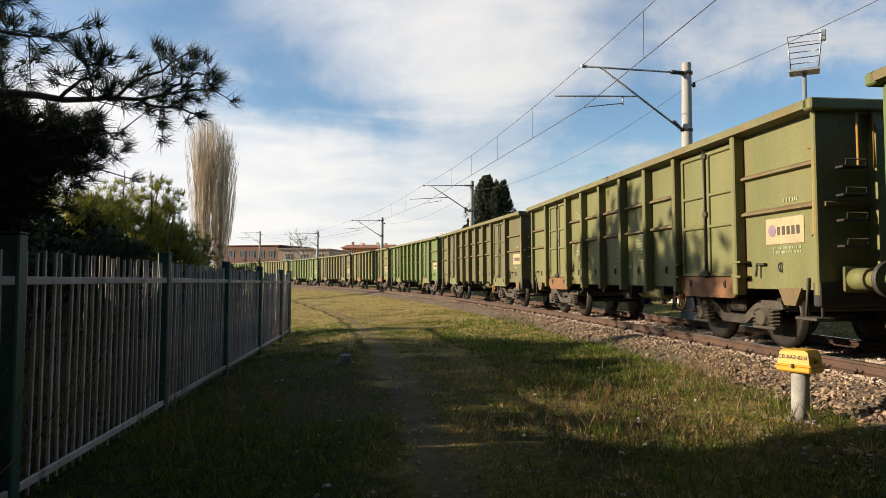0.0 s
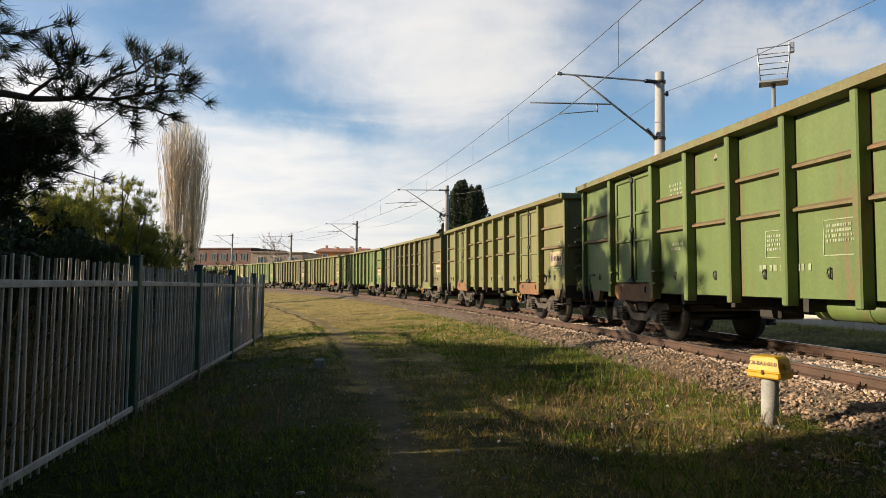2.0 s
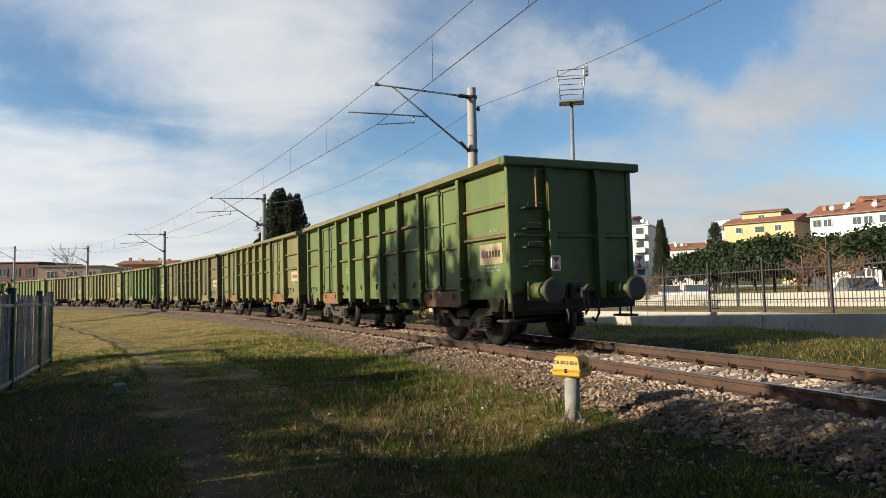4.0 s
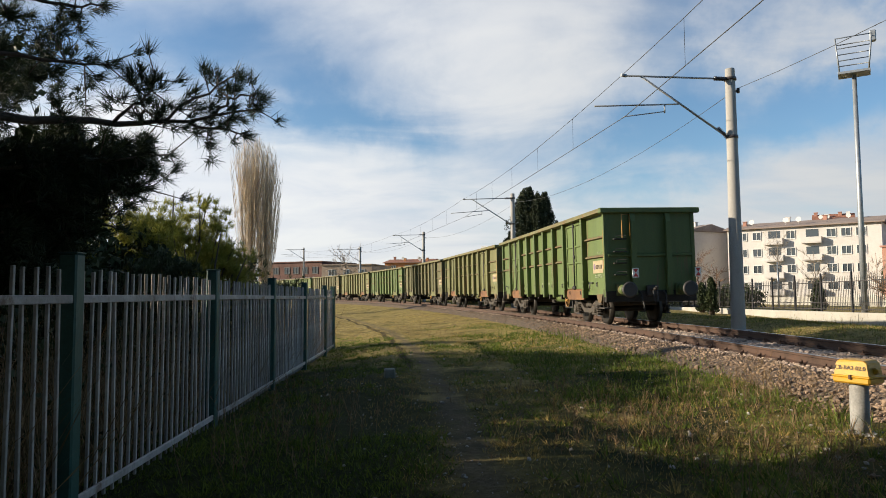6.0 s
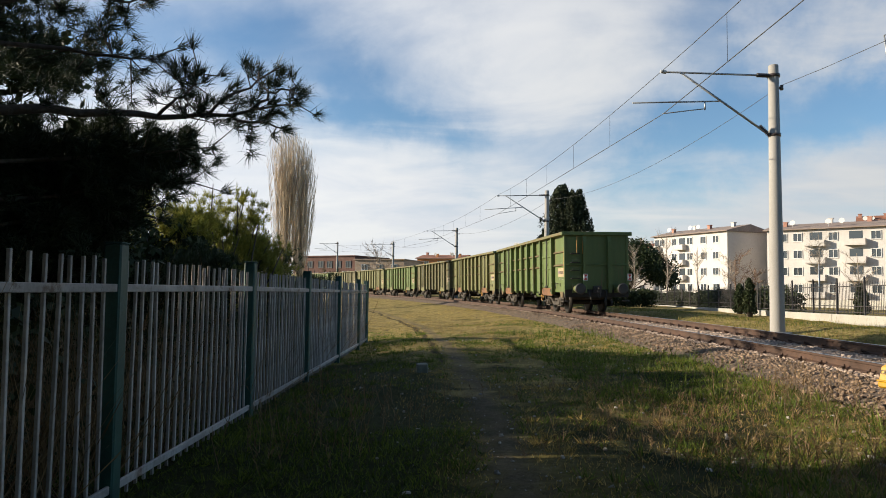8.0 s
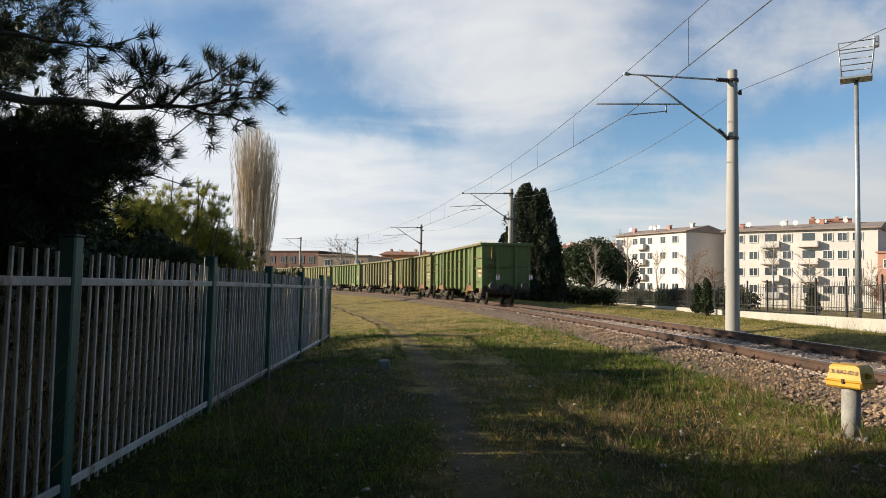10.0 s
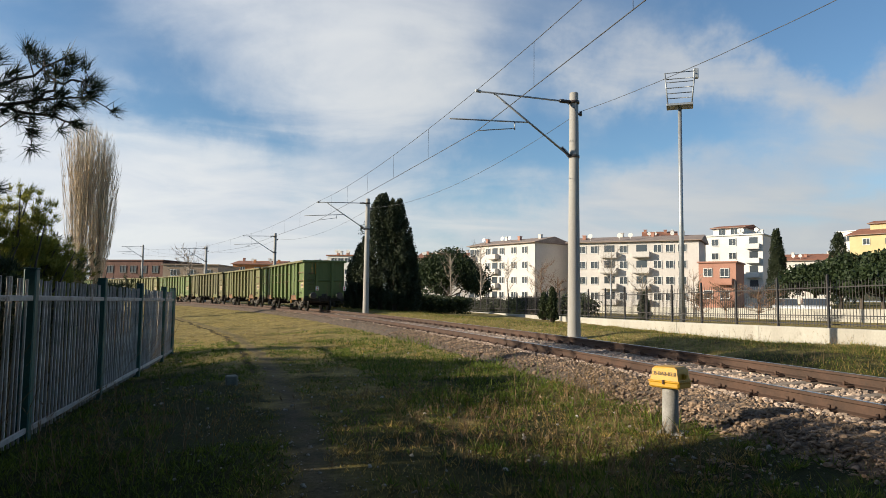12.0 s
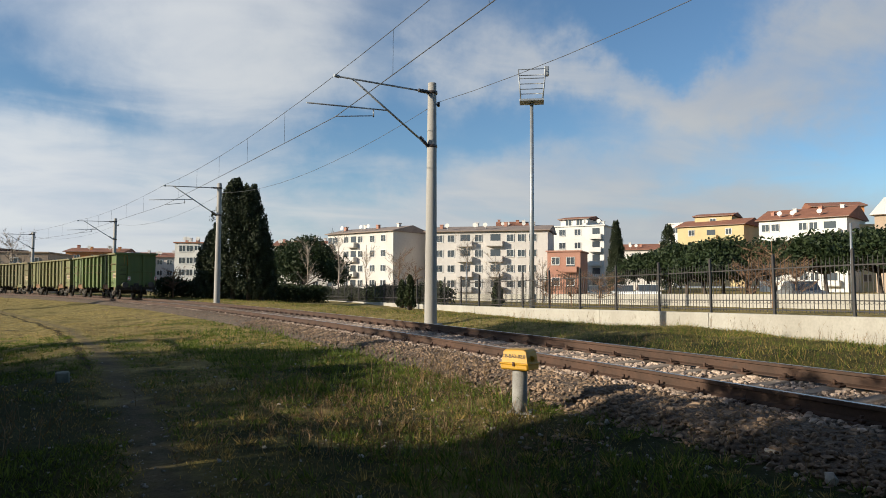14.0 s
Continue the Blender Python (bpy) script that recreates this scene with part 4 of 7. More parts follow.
        cp.box(((hl + 0.05) * e, 0, 1.0), (0.12, 0.34, 0.30), 0.03).tube([((hl + 0.05) * e, 0, 1.02), ((hl + 0.28) * e, 0, 1.04), ((hl + 0.38) * e, 0, 1.12)], [0.05, 0.045, 0.03], 8)
        cp.tube([((hl + 0.24) * e, 0.05, 1.0), ((hl + 0.30) * e, 0.05, 0.72), ((hl + 0.27) * e, 0.0, 0.60), ((hl + 0.30) * e, -0.05, 0.72), ((hl + 0.24) * e, -0.05, 1.0)], 0.024, 6)
        part("coupling", cp, M_DARK, top, "screw coupling with hanging link")
        for y in (-0.36, 0.36):
            hs = Geo()
            hs.tube([((hl + 0.02) * e, y, 0.98), ((hl + 0.16) * e, y, 0.86), ((hl + 0.22) * e, y * 0.9, 0.60), ((hl + 0.16) * e, y * 0.8, 0.46), ((hl + 0.08) * e, y * 0.8, 0.52)], 0.025, 7)
            part("brake_hose", hs, M_DARK, top)
    for x in (-4.45, 4.45):
        bogie(top, x)
    # load
    prng = np.random.default_rng(seed)
    n = 420
    px = prng.uniform(-hl + 0.3, hl - 0.3, n)
    py = prng.uniform(-0.95, 0.95, n)
    hump = 2.93 + 0.42 * np.abs(np.sin(px * 0.9 + seed)) * (1 - (py / 1.4) ** 2)
    me = rocks(np.stack([px, py, hump], 1), prng.uniform(0.2, 0.55, n), prng, M_SCRAP, "load")
    part("load", me, None, top, "heaped rubble and scrap")
    bed = Geo()
    bed.box((0, 0, 2.7), (BODY - 0.2, 2.3, 0.3))
    part("load_bed", bed, M_SCRAP, top)
    if last:
        for y in (0.17, -1.68):
            tg = Geo()
            tg.box((-hl - 0.17, y + 0.35, 1.50), (0.012, 0.19, 0.27), 0.003).tube([(-hl - 0.02, y + 0.35, 1.40), (-hl - 0.16, y + 0.35, 1.40)], 0.012, 5)
            sg = part("tail_sign", tg, M_WHITE, top, "white tail board with red triangles")
            for q in (-1, 1):
                tr = Geo().prism([(y + 0.35 - 0.075, 1.50 + q * 0.11), (y + 0.35 + 0.075, 1.50 + q * 0.11), (y + 0.35, 1.50)], -hl - 0.182, -hl - 0.178, 0)
                part("red_triangle", tr, M_RED, sg)
    return top


green = wagon(M_GREEN, "bright green open goods wagon, last of the train, with tail boards", M_SILL, 3, True)
olive = wagon(M_OLIVE, "worn olive-green open goods wagon loaded with rubble", M_SILL, 7)
dull = wagon(M_DULL, "dull brown-green open goods wagon with rusty ribs", M_OLIVE, 11)
fresh = wagon(M_GREEN, "green open goods wagon with faded stencilled lines", M_OLIVE, 15)
WAGONS = [green, olive, dull, fresh]
for k in range(4, 11):
    WAGONS.append(copy_thing((olive, dull, fresh, olive, fresh, dull, olive)[k - 4], pose(0, 0, 0)))


def rear_at(t):
    """The last wagon's rear end along the track: the train gathers speed a little."""
    return REAR5 + SPEED * (t - 5) + 0.2 + 0.009 * t * t


def motions():
    steps = [0.5 * i for i in range(29)]
    for k, w in enumerate(WAGONS):
        rows = []
        for t in steps:
            s = rear_at(t) + k * LOB + BODY / 2
            p = arc(s)
            rows.append((t, pose(p.x, p.y, RAIL_Z + 0.02, -0.8, 0, heading(s))))
        walk(w, rows)
        for b in w.children:
            if b.name.startswith("bogie"):
                for ws in b.children:
                    if ws.name.startswith("wheelset"):
                        x = ws.location.x
                        turn = [(0.1 * i, pose(x, 0, 0.46, 0, math.degrees((rear_at(0.1 * i) - rear_at(0)) / 0.46), 0)) for i in range(141)]
                        walk(ws, turn)


# ---- the near fence ----
def fence_z(y):
    return float(np.interp(y, [0, 8, 20], [0.02, 0.0, -0.10]))


def build_fence():
    post_g = Geo()
    post_g.box((0, 0, 0.74), (0.13, 0.13, 2.08), 0.012).box((0, 0, 1.785), (0.14, 0.14, 0.012), 0.004)
    post_g.tube([(0.07, 0.0, 1.47), (0.085, 0, 1.47)], 0.02, 6).tube([(0.07, 0.0, 0.11), (0.085, 0, 0.11)], 0.02, 6)
    post = post_g.mesh("fence_post", M_POST)
    pk = Geo()
    pk.box((0, 0, 0.79), (0.024, 0.024, 1.76), 0.003)
    picket = pk.mesh("picket", M_PICKET)
    a, b = Vector((-2.965, 4.73)), Vector((-4.385, 18.45))
    step = (b - a) / 4
    deg = math.degrees(math.atan2(step.y, step.x))
    rng = random.Random(4)
    nodes = [a + step * i for i in range(-2, 5)] + [Vector((-4.62, 20.5))]
    nodes2 = [Vector((-4.62, 20.5)) + Vector((-3.3, 0.5)) * i for i in range(0, 5)]
    for run in (nodes, nodes2):
        for i, (p, q) in enumerate(zip(run[:-1], run[1:])):
            pan = thing("fence_panel", "grey metal picket panel between dark green square posts", "fence", group="panels of the picket fence")
            d = q - p
            ln = d.length
            z0, z1 = fence_z(p.y), fence_z(q.y)
            ang = math.degrees(math.atan2(d.y, d.x))
            pan.matrix_basis = pose(p.x, p.y, z0, 0, -math.degrees(math.atan2(z1 - z0, ln)) * 1.0, ang)
            part("fence_post", post, None, pan, "dark green square post")
            if run is nodes2 and i == len(run) - 2:
                part("fence_post", post, None, pan, m=pose(ln, 0, 0))
            for z, h in ((1.455, 0.06), (0.015, 0.06)):
                r = Geo()
                r.box((ln / 2, -0.034, z), (ln - 0.13, 0.03, h), 0.005)
                part("fence_rail", r, M_PICKET, pan)
            n = max(2, round(ln / 0.148))
            for k in range(1, n):
                part("picket", picket, None, pan, m=pose(ln * k / n, 0, rng.uniform(-0.012, 0.012), rng.uniform(-0.6, 0.6), rng.uniform(-0.5, 0.5), 0))


build_fence()


# ---- the cable marker ----
def lettering(text, size, mat, parent, m, name="lettering"):
    cu = bpy.data.curves.new(name, "FONT")
    cu.body, cu.size, cu.align_x, cu.align_y, cu.extrude = text, size, "CENTER", "CENTER", 0.0008
    ob = bpy.data.objects.new(name, cu)
    me = bpy.data.meshes.new_from_object(ob)
    me.materials.clear()
    me.materials.append(mat)
    bpy.data.objects.remove(ob)
    return part(name, me, None, parent, m=m)


def build_marker():
    x, y = 3.60, 6.92
    z = gz(x, y)
    mk = thing("cable_marker", "yellow box on a grey cement pipe, black code on its face", "marker post", pose(x, y, z - 0.01, 0, 0, -57) @ Matrix.Scale(0.89, 4))
    g = Geo()
    g.tube([(0, 0, -0.15), (0, 0, 0.2), (0.003, 0, 0.58)], [0.096, 0.095, 0.093], 24)
    part("pipe", g, M_PIPE, mk, "weathered grey cement pipe")
    f = Geo()
    f.box((0.02, 0.0, 0.0), (0.34, 0.30, 0.05), 0.02)
    part("footing", f, M_PIPE, mk, m=pose(0, 0, 0, 2, -2, 14))
    lo = Geo()
    lo.box((0, 0, 0.585), (0.40, 0.30, 0.075), 0.018).box((0, 0, 0.625), (0.412, 0.312, 0.02), 0.006)
    part("box_base", lo, M_YBOX, mk)
    li = Geo()
    ol = [(-0.185, 0.636), (0.185, 0.636), (0.165, 0.775), (0.13, 0.80), (-0.13, 0.80), (-0.165, 0.775)]
    vs = []
    for yy, k in ((-0.138, 1.0), (-0.118, 1.0), (0.118, 1.0), (0.138, 1.0)):
        for a, b in ol:
            inset = 0.016 if abs(yy) > 0.13 and b > 0.7 else 0.0
            vs.append((a * (1 - inset), yy * (0.93 if b > 0.7 else 1), b - inset * 0.4))
    fs = [tuple(range(6)), tuple(range(18, 24))[::-1]] + [(r * 6 + i, r * 6 + (i + 1) % 6, r * 6 + 6 + (i + 1) % 6, r * 6 + 6 + i)[::-1] for r in range(3) for i in range(6)]
    li.add(vs, fs)
    lid = part("box_lid", li, M_YBOX, mk, "yellow domed lid")
    hp = Geo()
    hp.box((0.19, 0.0, 0.69), (0.05, 0.07, 0.07), 0.015).tube([(0.20, 0, 0.69), (0.225, 0, 0.69)], 0.022, 8)
    part("lid_lug", hp, M_YBOX, mk)
    la = Geo()
    la.box((-0.0, -0.158, 0.62), (0.03, 0.02, 0.05), 0.005)
    part("latch", la, M_RAIL, mk, "rusty latch")
    lettering("CB-BA2-02.0", 0.062, M_BLACK, mk, pose(-0.01, -0.1385, 0.715, 85, 0, 0))


build_marker()


# ---- overhead line ----
def line_pole(px, py, top_z, arm_deg, reach, base_z):
    """A tapered concrete pole with its cantilever; local +x points over the track."""
    h = top_z - base_z
    p = thing("catenary_pole", "tapered pale concrete pole carrying a steel cantilever over the track", "catenary pole", pose(px, py, base_z, 0, 0, arm_deg), "overhead line poles")
    g = Geo()
    g.tube([(0, 0, -0.4), (0, 0, 0), (0, 0, h - 0.02), (0, 0, h)], [0.205, 0.20, 0.135, 0.12], 20)
    part("pole_shaft", g, M_POLE, p, "pale concrete shaft")
    f = Geo()
    f.box((0, 0, -0.09), (0.56, 0.56, 0.10), 0.02)
    part("footing", f, M_POLE, p)
    zt, zl = h - 0.31, h - 2.02
    r = reach
    a = Geo()
    a.tube([(0.14, 0, zt), (r, 0, zt - 0.14)], 0.028, 8)
    a.tube([(r - 0.1, 0, zt - 0.14), (r + 0.06, 0, zt - 0.13)], 0.05, 8)
    part("top_tube", a, M_GALV, p)
    b = Geo()
    b.tube([(0.16, 0, zl), (r * 0.84, 0, zt - 0.12)], 0.032, 8)
    part("stay_tube", b, M_GALV, p)
    kx = 0.16 + (r * 0.84 - 0.16) * 0.57
    kz = zl + (zt - 0.12 - zl) * (kx - 0.16) / (r * 0.84 - 0.16)
    c = Geo()
    c.tube([(kx, 0, kz - 0.04), (r * 1.26, 0, kz - 0.26)], 0.022, 8)
    part("registration_tube", c, M_GALV, p)
    d = Geo()
    d.tube([(kx + 0.45, 0, kz - 0.07), (kx + 0.45, 0, kz - 0.32)], 0.022, 6).tube([(kx + 0.45, 0, kz - 0.28), (r, 0, kz - 0.50)], 0.016, 6)
    part("steady_arm", d, M_GALV, p)
    for x0, z0, x1, z1 in ((0.16, zt, 0.55, zt - 0.015), (0.18, zl + 0.01, 0.18 + 0.30, zl + 0.25)):
        i = Geo()
        pts, rad = [], []
        for k in range(7):
            for t, r2 in ((k + 0.2, 0.03), (k + 0.35, 0.066), (k + 0.65, 0.052), (k + 0.8, 0.03)):
                pts.append(Vector((x0 + (x1 - x0) * t / 7, 0, z0 + (z1 - z0) * t / 7)))
                rad.append(r2)
        i.tube(pts, rad, 10)
        part("insulator", i, M_INSU, p, "dark ribbed insulator")
    for z in (zt, zl):
        k = Geo()
        k.tube([(0, 0, z - 0.04), (0, 0, z + 0.04)], 0.175, 14).box((0.16, 0, z), (0.1, 0.06, 0.06), 0.01)
        part("pole_clamp", k, M_INSU, p)
    k = Geo()
    k.tube([(-0.12, 0, h - 0.65), (-0.30, 0, h - 0.65)], 0.03, 6).tube([(-0.26, 0, h - 0.70), (-0.26, 0, h - 0.56)], 0.045, 8)
    part("feeder_bracket", k, M_INSU, p)
    m = p.matrix_basis
    return m @ Vector((r, 0, zt - 0.10)), m @ Vector((r, 0, kz - 0.515)), m @ Vector((-0.26, 0, h - 0.56))


def wire_run(name, pts, sag, r, label):
    g = Geo()
    for p, q in zip(pts[:-1], pts[1:]):
        path = []
        for i in range(13):
            t = i / 12
            w = p.lerp(q, t)
            w.z -= sag * 4 * t * (1 - t)
            path.append(w)
        g.tube(path, r, 5, False)
    return single(name, g, M_WIRE, label, "overhead wire", kind="structure")


def build_line():
    spots = []
    first = at(19.75, 21.3)
    tip = at(11.62, 19.4)
    arm = math.degrees(math.atan2(tip.y - first.y, tip.x - first.x))
    spots.append((first.x, first.y, 7.95, arm, (tip - first).length, 0.42))
    for az, d, top, tip_az in ((2.38, 44.9, 7.95, -1.61), (-5.13, 72.8, 7.95, -7.70), (-10.44, 97.0, 7.95, -12.25), (-15.06, 124.0, 9.6, -16.6)):
        p = at(az, d)
        s = (math.atan2(p.y - CY, p.x - CX) - A0) * RC
        inward = heading(s) + 90
        spots.append((p.x, p.y, top, inward, 3.3, 0.35))
    back = arc(-17, 2.6)
    spots.insert(0, (back.x, back.y, 8.0, heading(-17) + 90, 3.3, 0.45))
    ends = [line_pole(*s) for s in spots]
    mess = [e[0] for e in ends]
    cont = [e[1] for e in ends]
    feed = [e[2] for e in ends]
    wire_run("messenger_wire", mess, 0.32, 0.009, "thin dark messenger wire of the overhead line")
    wire_run("contact_wire", cont, 0.02, 0.011, "thin dark contact wire of the overhead line")
    wire_run("feeder_wire", feed, 0.75, 0.008, "thin feeder wire running along the poles")
    for a, b, c, d in zip(mess[:-1], mess[1:], cont[:-1], cont[1:]):
        for k in range(1, 6):
            t = k / 6
            p, q = a.lerp(b, t), c.lerp(d, t)
            p.z -= 0.32 * 4 * t * (1 - t)
            q.z -= 0.02 * 4 * t * (1 - t)
            single("dropper", Geo().tube([p, q], 0.006, 4, False), M_WIRE, "thin vertical dropper between the wires", "dropper wire", "droppers of the overhead line")


build_line()


def build_mast():
    p = at(28.1, 39.5)
    z = gz(p.x, p.y)
    m = thing("floodlight_mast", "tall slim grey steel mast with an open lattice cage on top", "mast", pose(p.x, p.y, z, 0, 0, -28))
    g = Geo()
    g.tube([(0, 0, -0.3), (0, 0, 5.5), (0, 0, 11.9)], [0.15, 0.125, 0.10], 14)
    part("mast_shaft", g, M_GALV, m, "slim grey shaft")
    h0, h1 = 12.3 - z, 14.05 - z
    g = Geo()
    g.tube([(0, 0, 11.9), (0, 0, h0)], 0.14, 10).box((0, 0, h0), (1.4, 1.0, 0.12), 0.01)
    part("cage_floor", g, M_GALV, m)
    bars = [((x * 0.62, y * 0.45, h0), (x * 0.78 + 0.02, y * 0.55, h1)) for x in (-1, 1) for y in (-1, 1)]
    for a, b in bars:
        part("cage_post", Geo().tube([a, b], 0.035, 6), M_GALV, m)
    for t in (0.35, 0.7, 1.0):
        g = Geo()
        c = [Vector(a).lerp(Vector(b), t) for a, b in (bars[0], bars[1], bars[3], bars[2])]
        g.tube(c + [c[0]], 0.028, 5, False)
        part("cage_rail", g, M_GALV, m)
    g = Geo()
    g.box((0.86, 0, h1 + 0.02), (0.28, 0.30, 0.55), 0.04).tube([(0.76, 0, h1 - 0.35), (0.84, 0, h1 - 0.1)], 0.03, 6)
    part("lamp_head", g, M_GALV, m, "single floodlight head")


build_mast()


# ---- the wall beyond the track, and its iron fence ----
def build_wall():
    ys = [float(v) for v in np.arange(-30, 121, 6.0)]
    w = thing("retaining_wall", "cream rendered concrete retaining wall, stained along the top", "wall", kind="structure")
    for a, b in zip(ys[:-1], ys[1:]):
        xa, xb, ta, tb = wall_x(a), wall_x(b), float(wall_top(a)), float(wall_top(b))
        g = Geo()
        v = []
        for x, y, t in ((xa, a + 0.012, ta), (xb, b - 0.012, tb)):
            v += [(x - 0.13, y, -0.6), (x + 0.13, y, -0.6), (x + 0.13, y, t), (x + 0.11, y, t + 0.015), (x - 0.11, y, t + 0.015), (x - 0.13, y, t)]
        g.add(v, [tuple(range(6)), tuple(range(6, 12))[::-1]] + [(i, (i + 1) % 6, (i + 1) % 6 + 6, i + 6)[::-1] for i in range(6)])
        part("wall_section", g, M_WALL, w)
    post = Geo()
    post.box((0, 0, 0.87), (0.075, 0.075, 1.78), 0.008)
    post.tube([(0, 0, 1.76), (0, 0, 1.80)], [0.045, 0.02], 8)
    post = post.mesh("iron_post", M_IRON)
    bar = Geo().tube([(0, 0, 0.08), (0, 0, 1.50), (0, 0, 1.62)], [0.011, 0.011, 0.002], 5, False)
    bar = bar.mesh("iron_bar", M_IRON)
    step, y0 = 2.52, 12.98
    for i in range(-9, 27):
        a, b = y0 + step * i, y0 + step * (i + 1)
        za, zb = float(wall_top(a)), float(wall_top(b))
        dx = wall_x(b) - wall_x(a)
        ln = math.hypot(dx, step)
        f = thing("iron_fence_panel", "black wrought-iron fence panel with thin upright bars on the wall", "fence", group="iron fence panels")
        f.matrix_basis = pose(wall_x(a), a, za, 0, -math.degrees(math.atan2(zb - za, ln)), math.degrees(math.atan2(step, dx)))
        part("iron_post", post, None, f)
        for z in (0.14, 0.42, 1.36):
            part("iron_rail", Geo().box((ln / 2, 0, z), (ln - 0.06, 0.02, 0.035)), M_IRON, f)
        n = 19 if i < 10 else 12
        for k in range(1, n):
            part("iron_bar", bar, None, f, m=pose(ln * k / n, 0, 0))
        if i < 8:
            g = Geo()
            for k in range(n):
                c = Vector((ln * (k + 0.5) / n, 0, 0.42))
                g.tube([c + Vector((0.06 * math.cos(t), 0, -0.10 * math.sin(t))) for t in np.linspace(0, math.pi, 7)], 0.006, 4, False)
            tagged(part("scroll_band", g, M_IRON, f), kind="stuff")


build_wall()


# ---- trees ----
def sight(az, el, d):
    return at(az, d, 1.5 + d * math.tan(radians(el)))


def bough(g, pts, r0, r1, n=6):
    k = len(pts)
    g.tube(pts, [r0 + (r1 - r0) * i / (k - 1) for i in range(k)], n)


def tufts(centres, ways, rng, count, length, width, cone=0.75):
    """Bunches of needles that fan out round each way."""
    n = len(centres)
    base = np.repeat(centres, count, 0) + rng.normal(size=(n * count, 3)) * length * 0.12
    up = np.repeat(ways, count, 0) + rng.normal(size=(n * count, 3)) * cone
    up /= np.linalg.norm(up, axis=1, keepdims=True)
    ln = length * rng.uniform(0.65, 1.15, n * count)
    return blades(base, up, ln, np.full(n * count, width), rng, 0.1)


def merge(*sets):
    v, f, o = [], [], 0
    for a, b in sets:
        v.append(a)
        f.append(b + o)
        o += len(a)
    return np.concatenate(v), np.concatenate(f)


def curve_pts(p, q, rng, n=4, wob=0.12, droop=0.0):
    res = []
    for i in range(n):
        t = i / (n - 1)
        w = p.lerp(q, t)
        k = wob * (p - q).length * math.sin(math.pi * t)
        res.append(w + Vector((rng.uniform(-k, k), rng.uniform(-k, k), rng.uniform(-k, k) * 0.6 - droop * math.sin(math.pi * t))))
    return res


def clumpy(centre, radii, n, rng, shell=0.55):
    d = dirs(n, rng)
    r = (shell + (1 - shell) * rng.random(n)) ** 0.6
    return np.array(centre) + d * r[:, None] * np.array(radii)


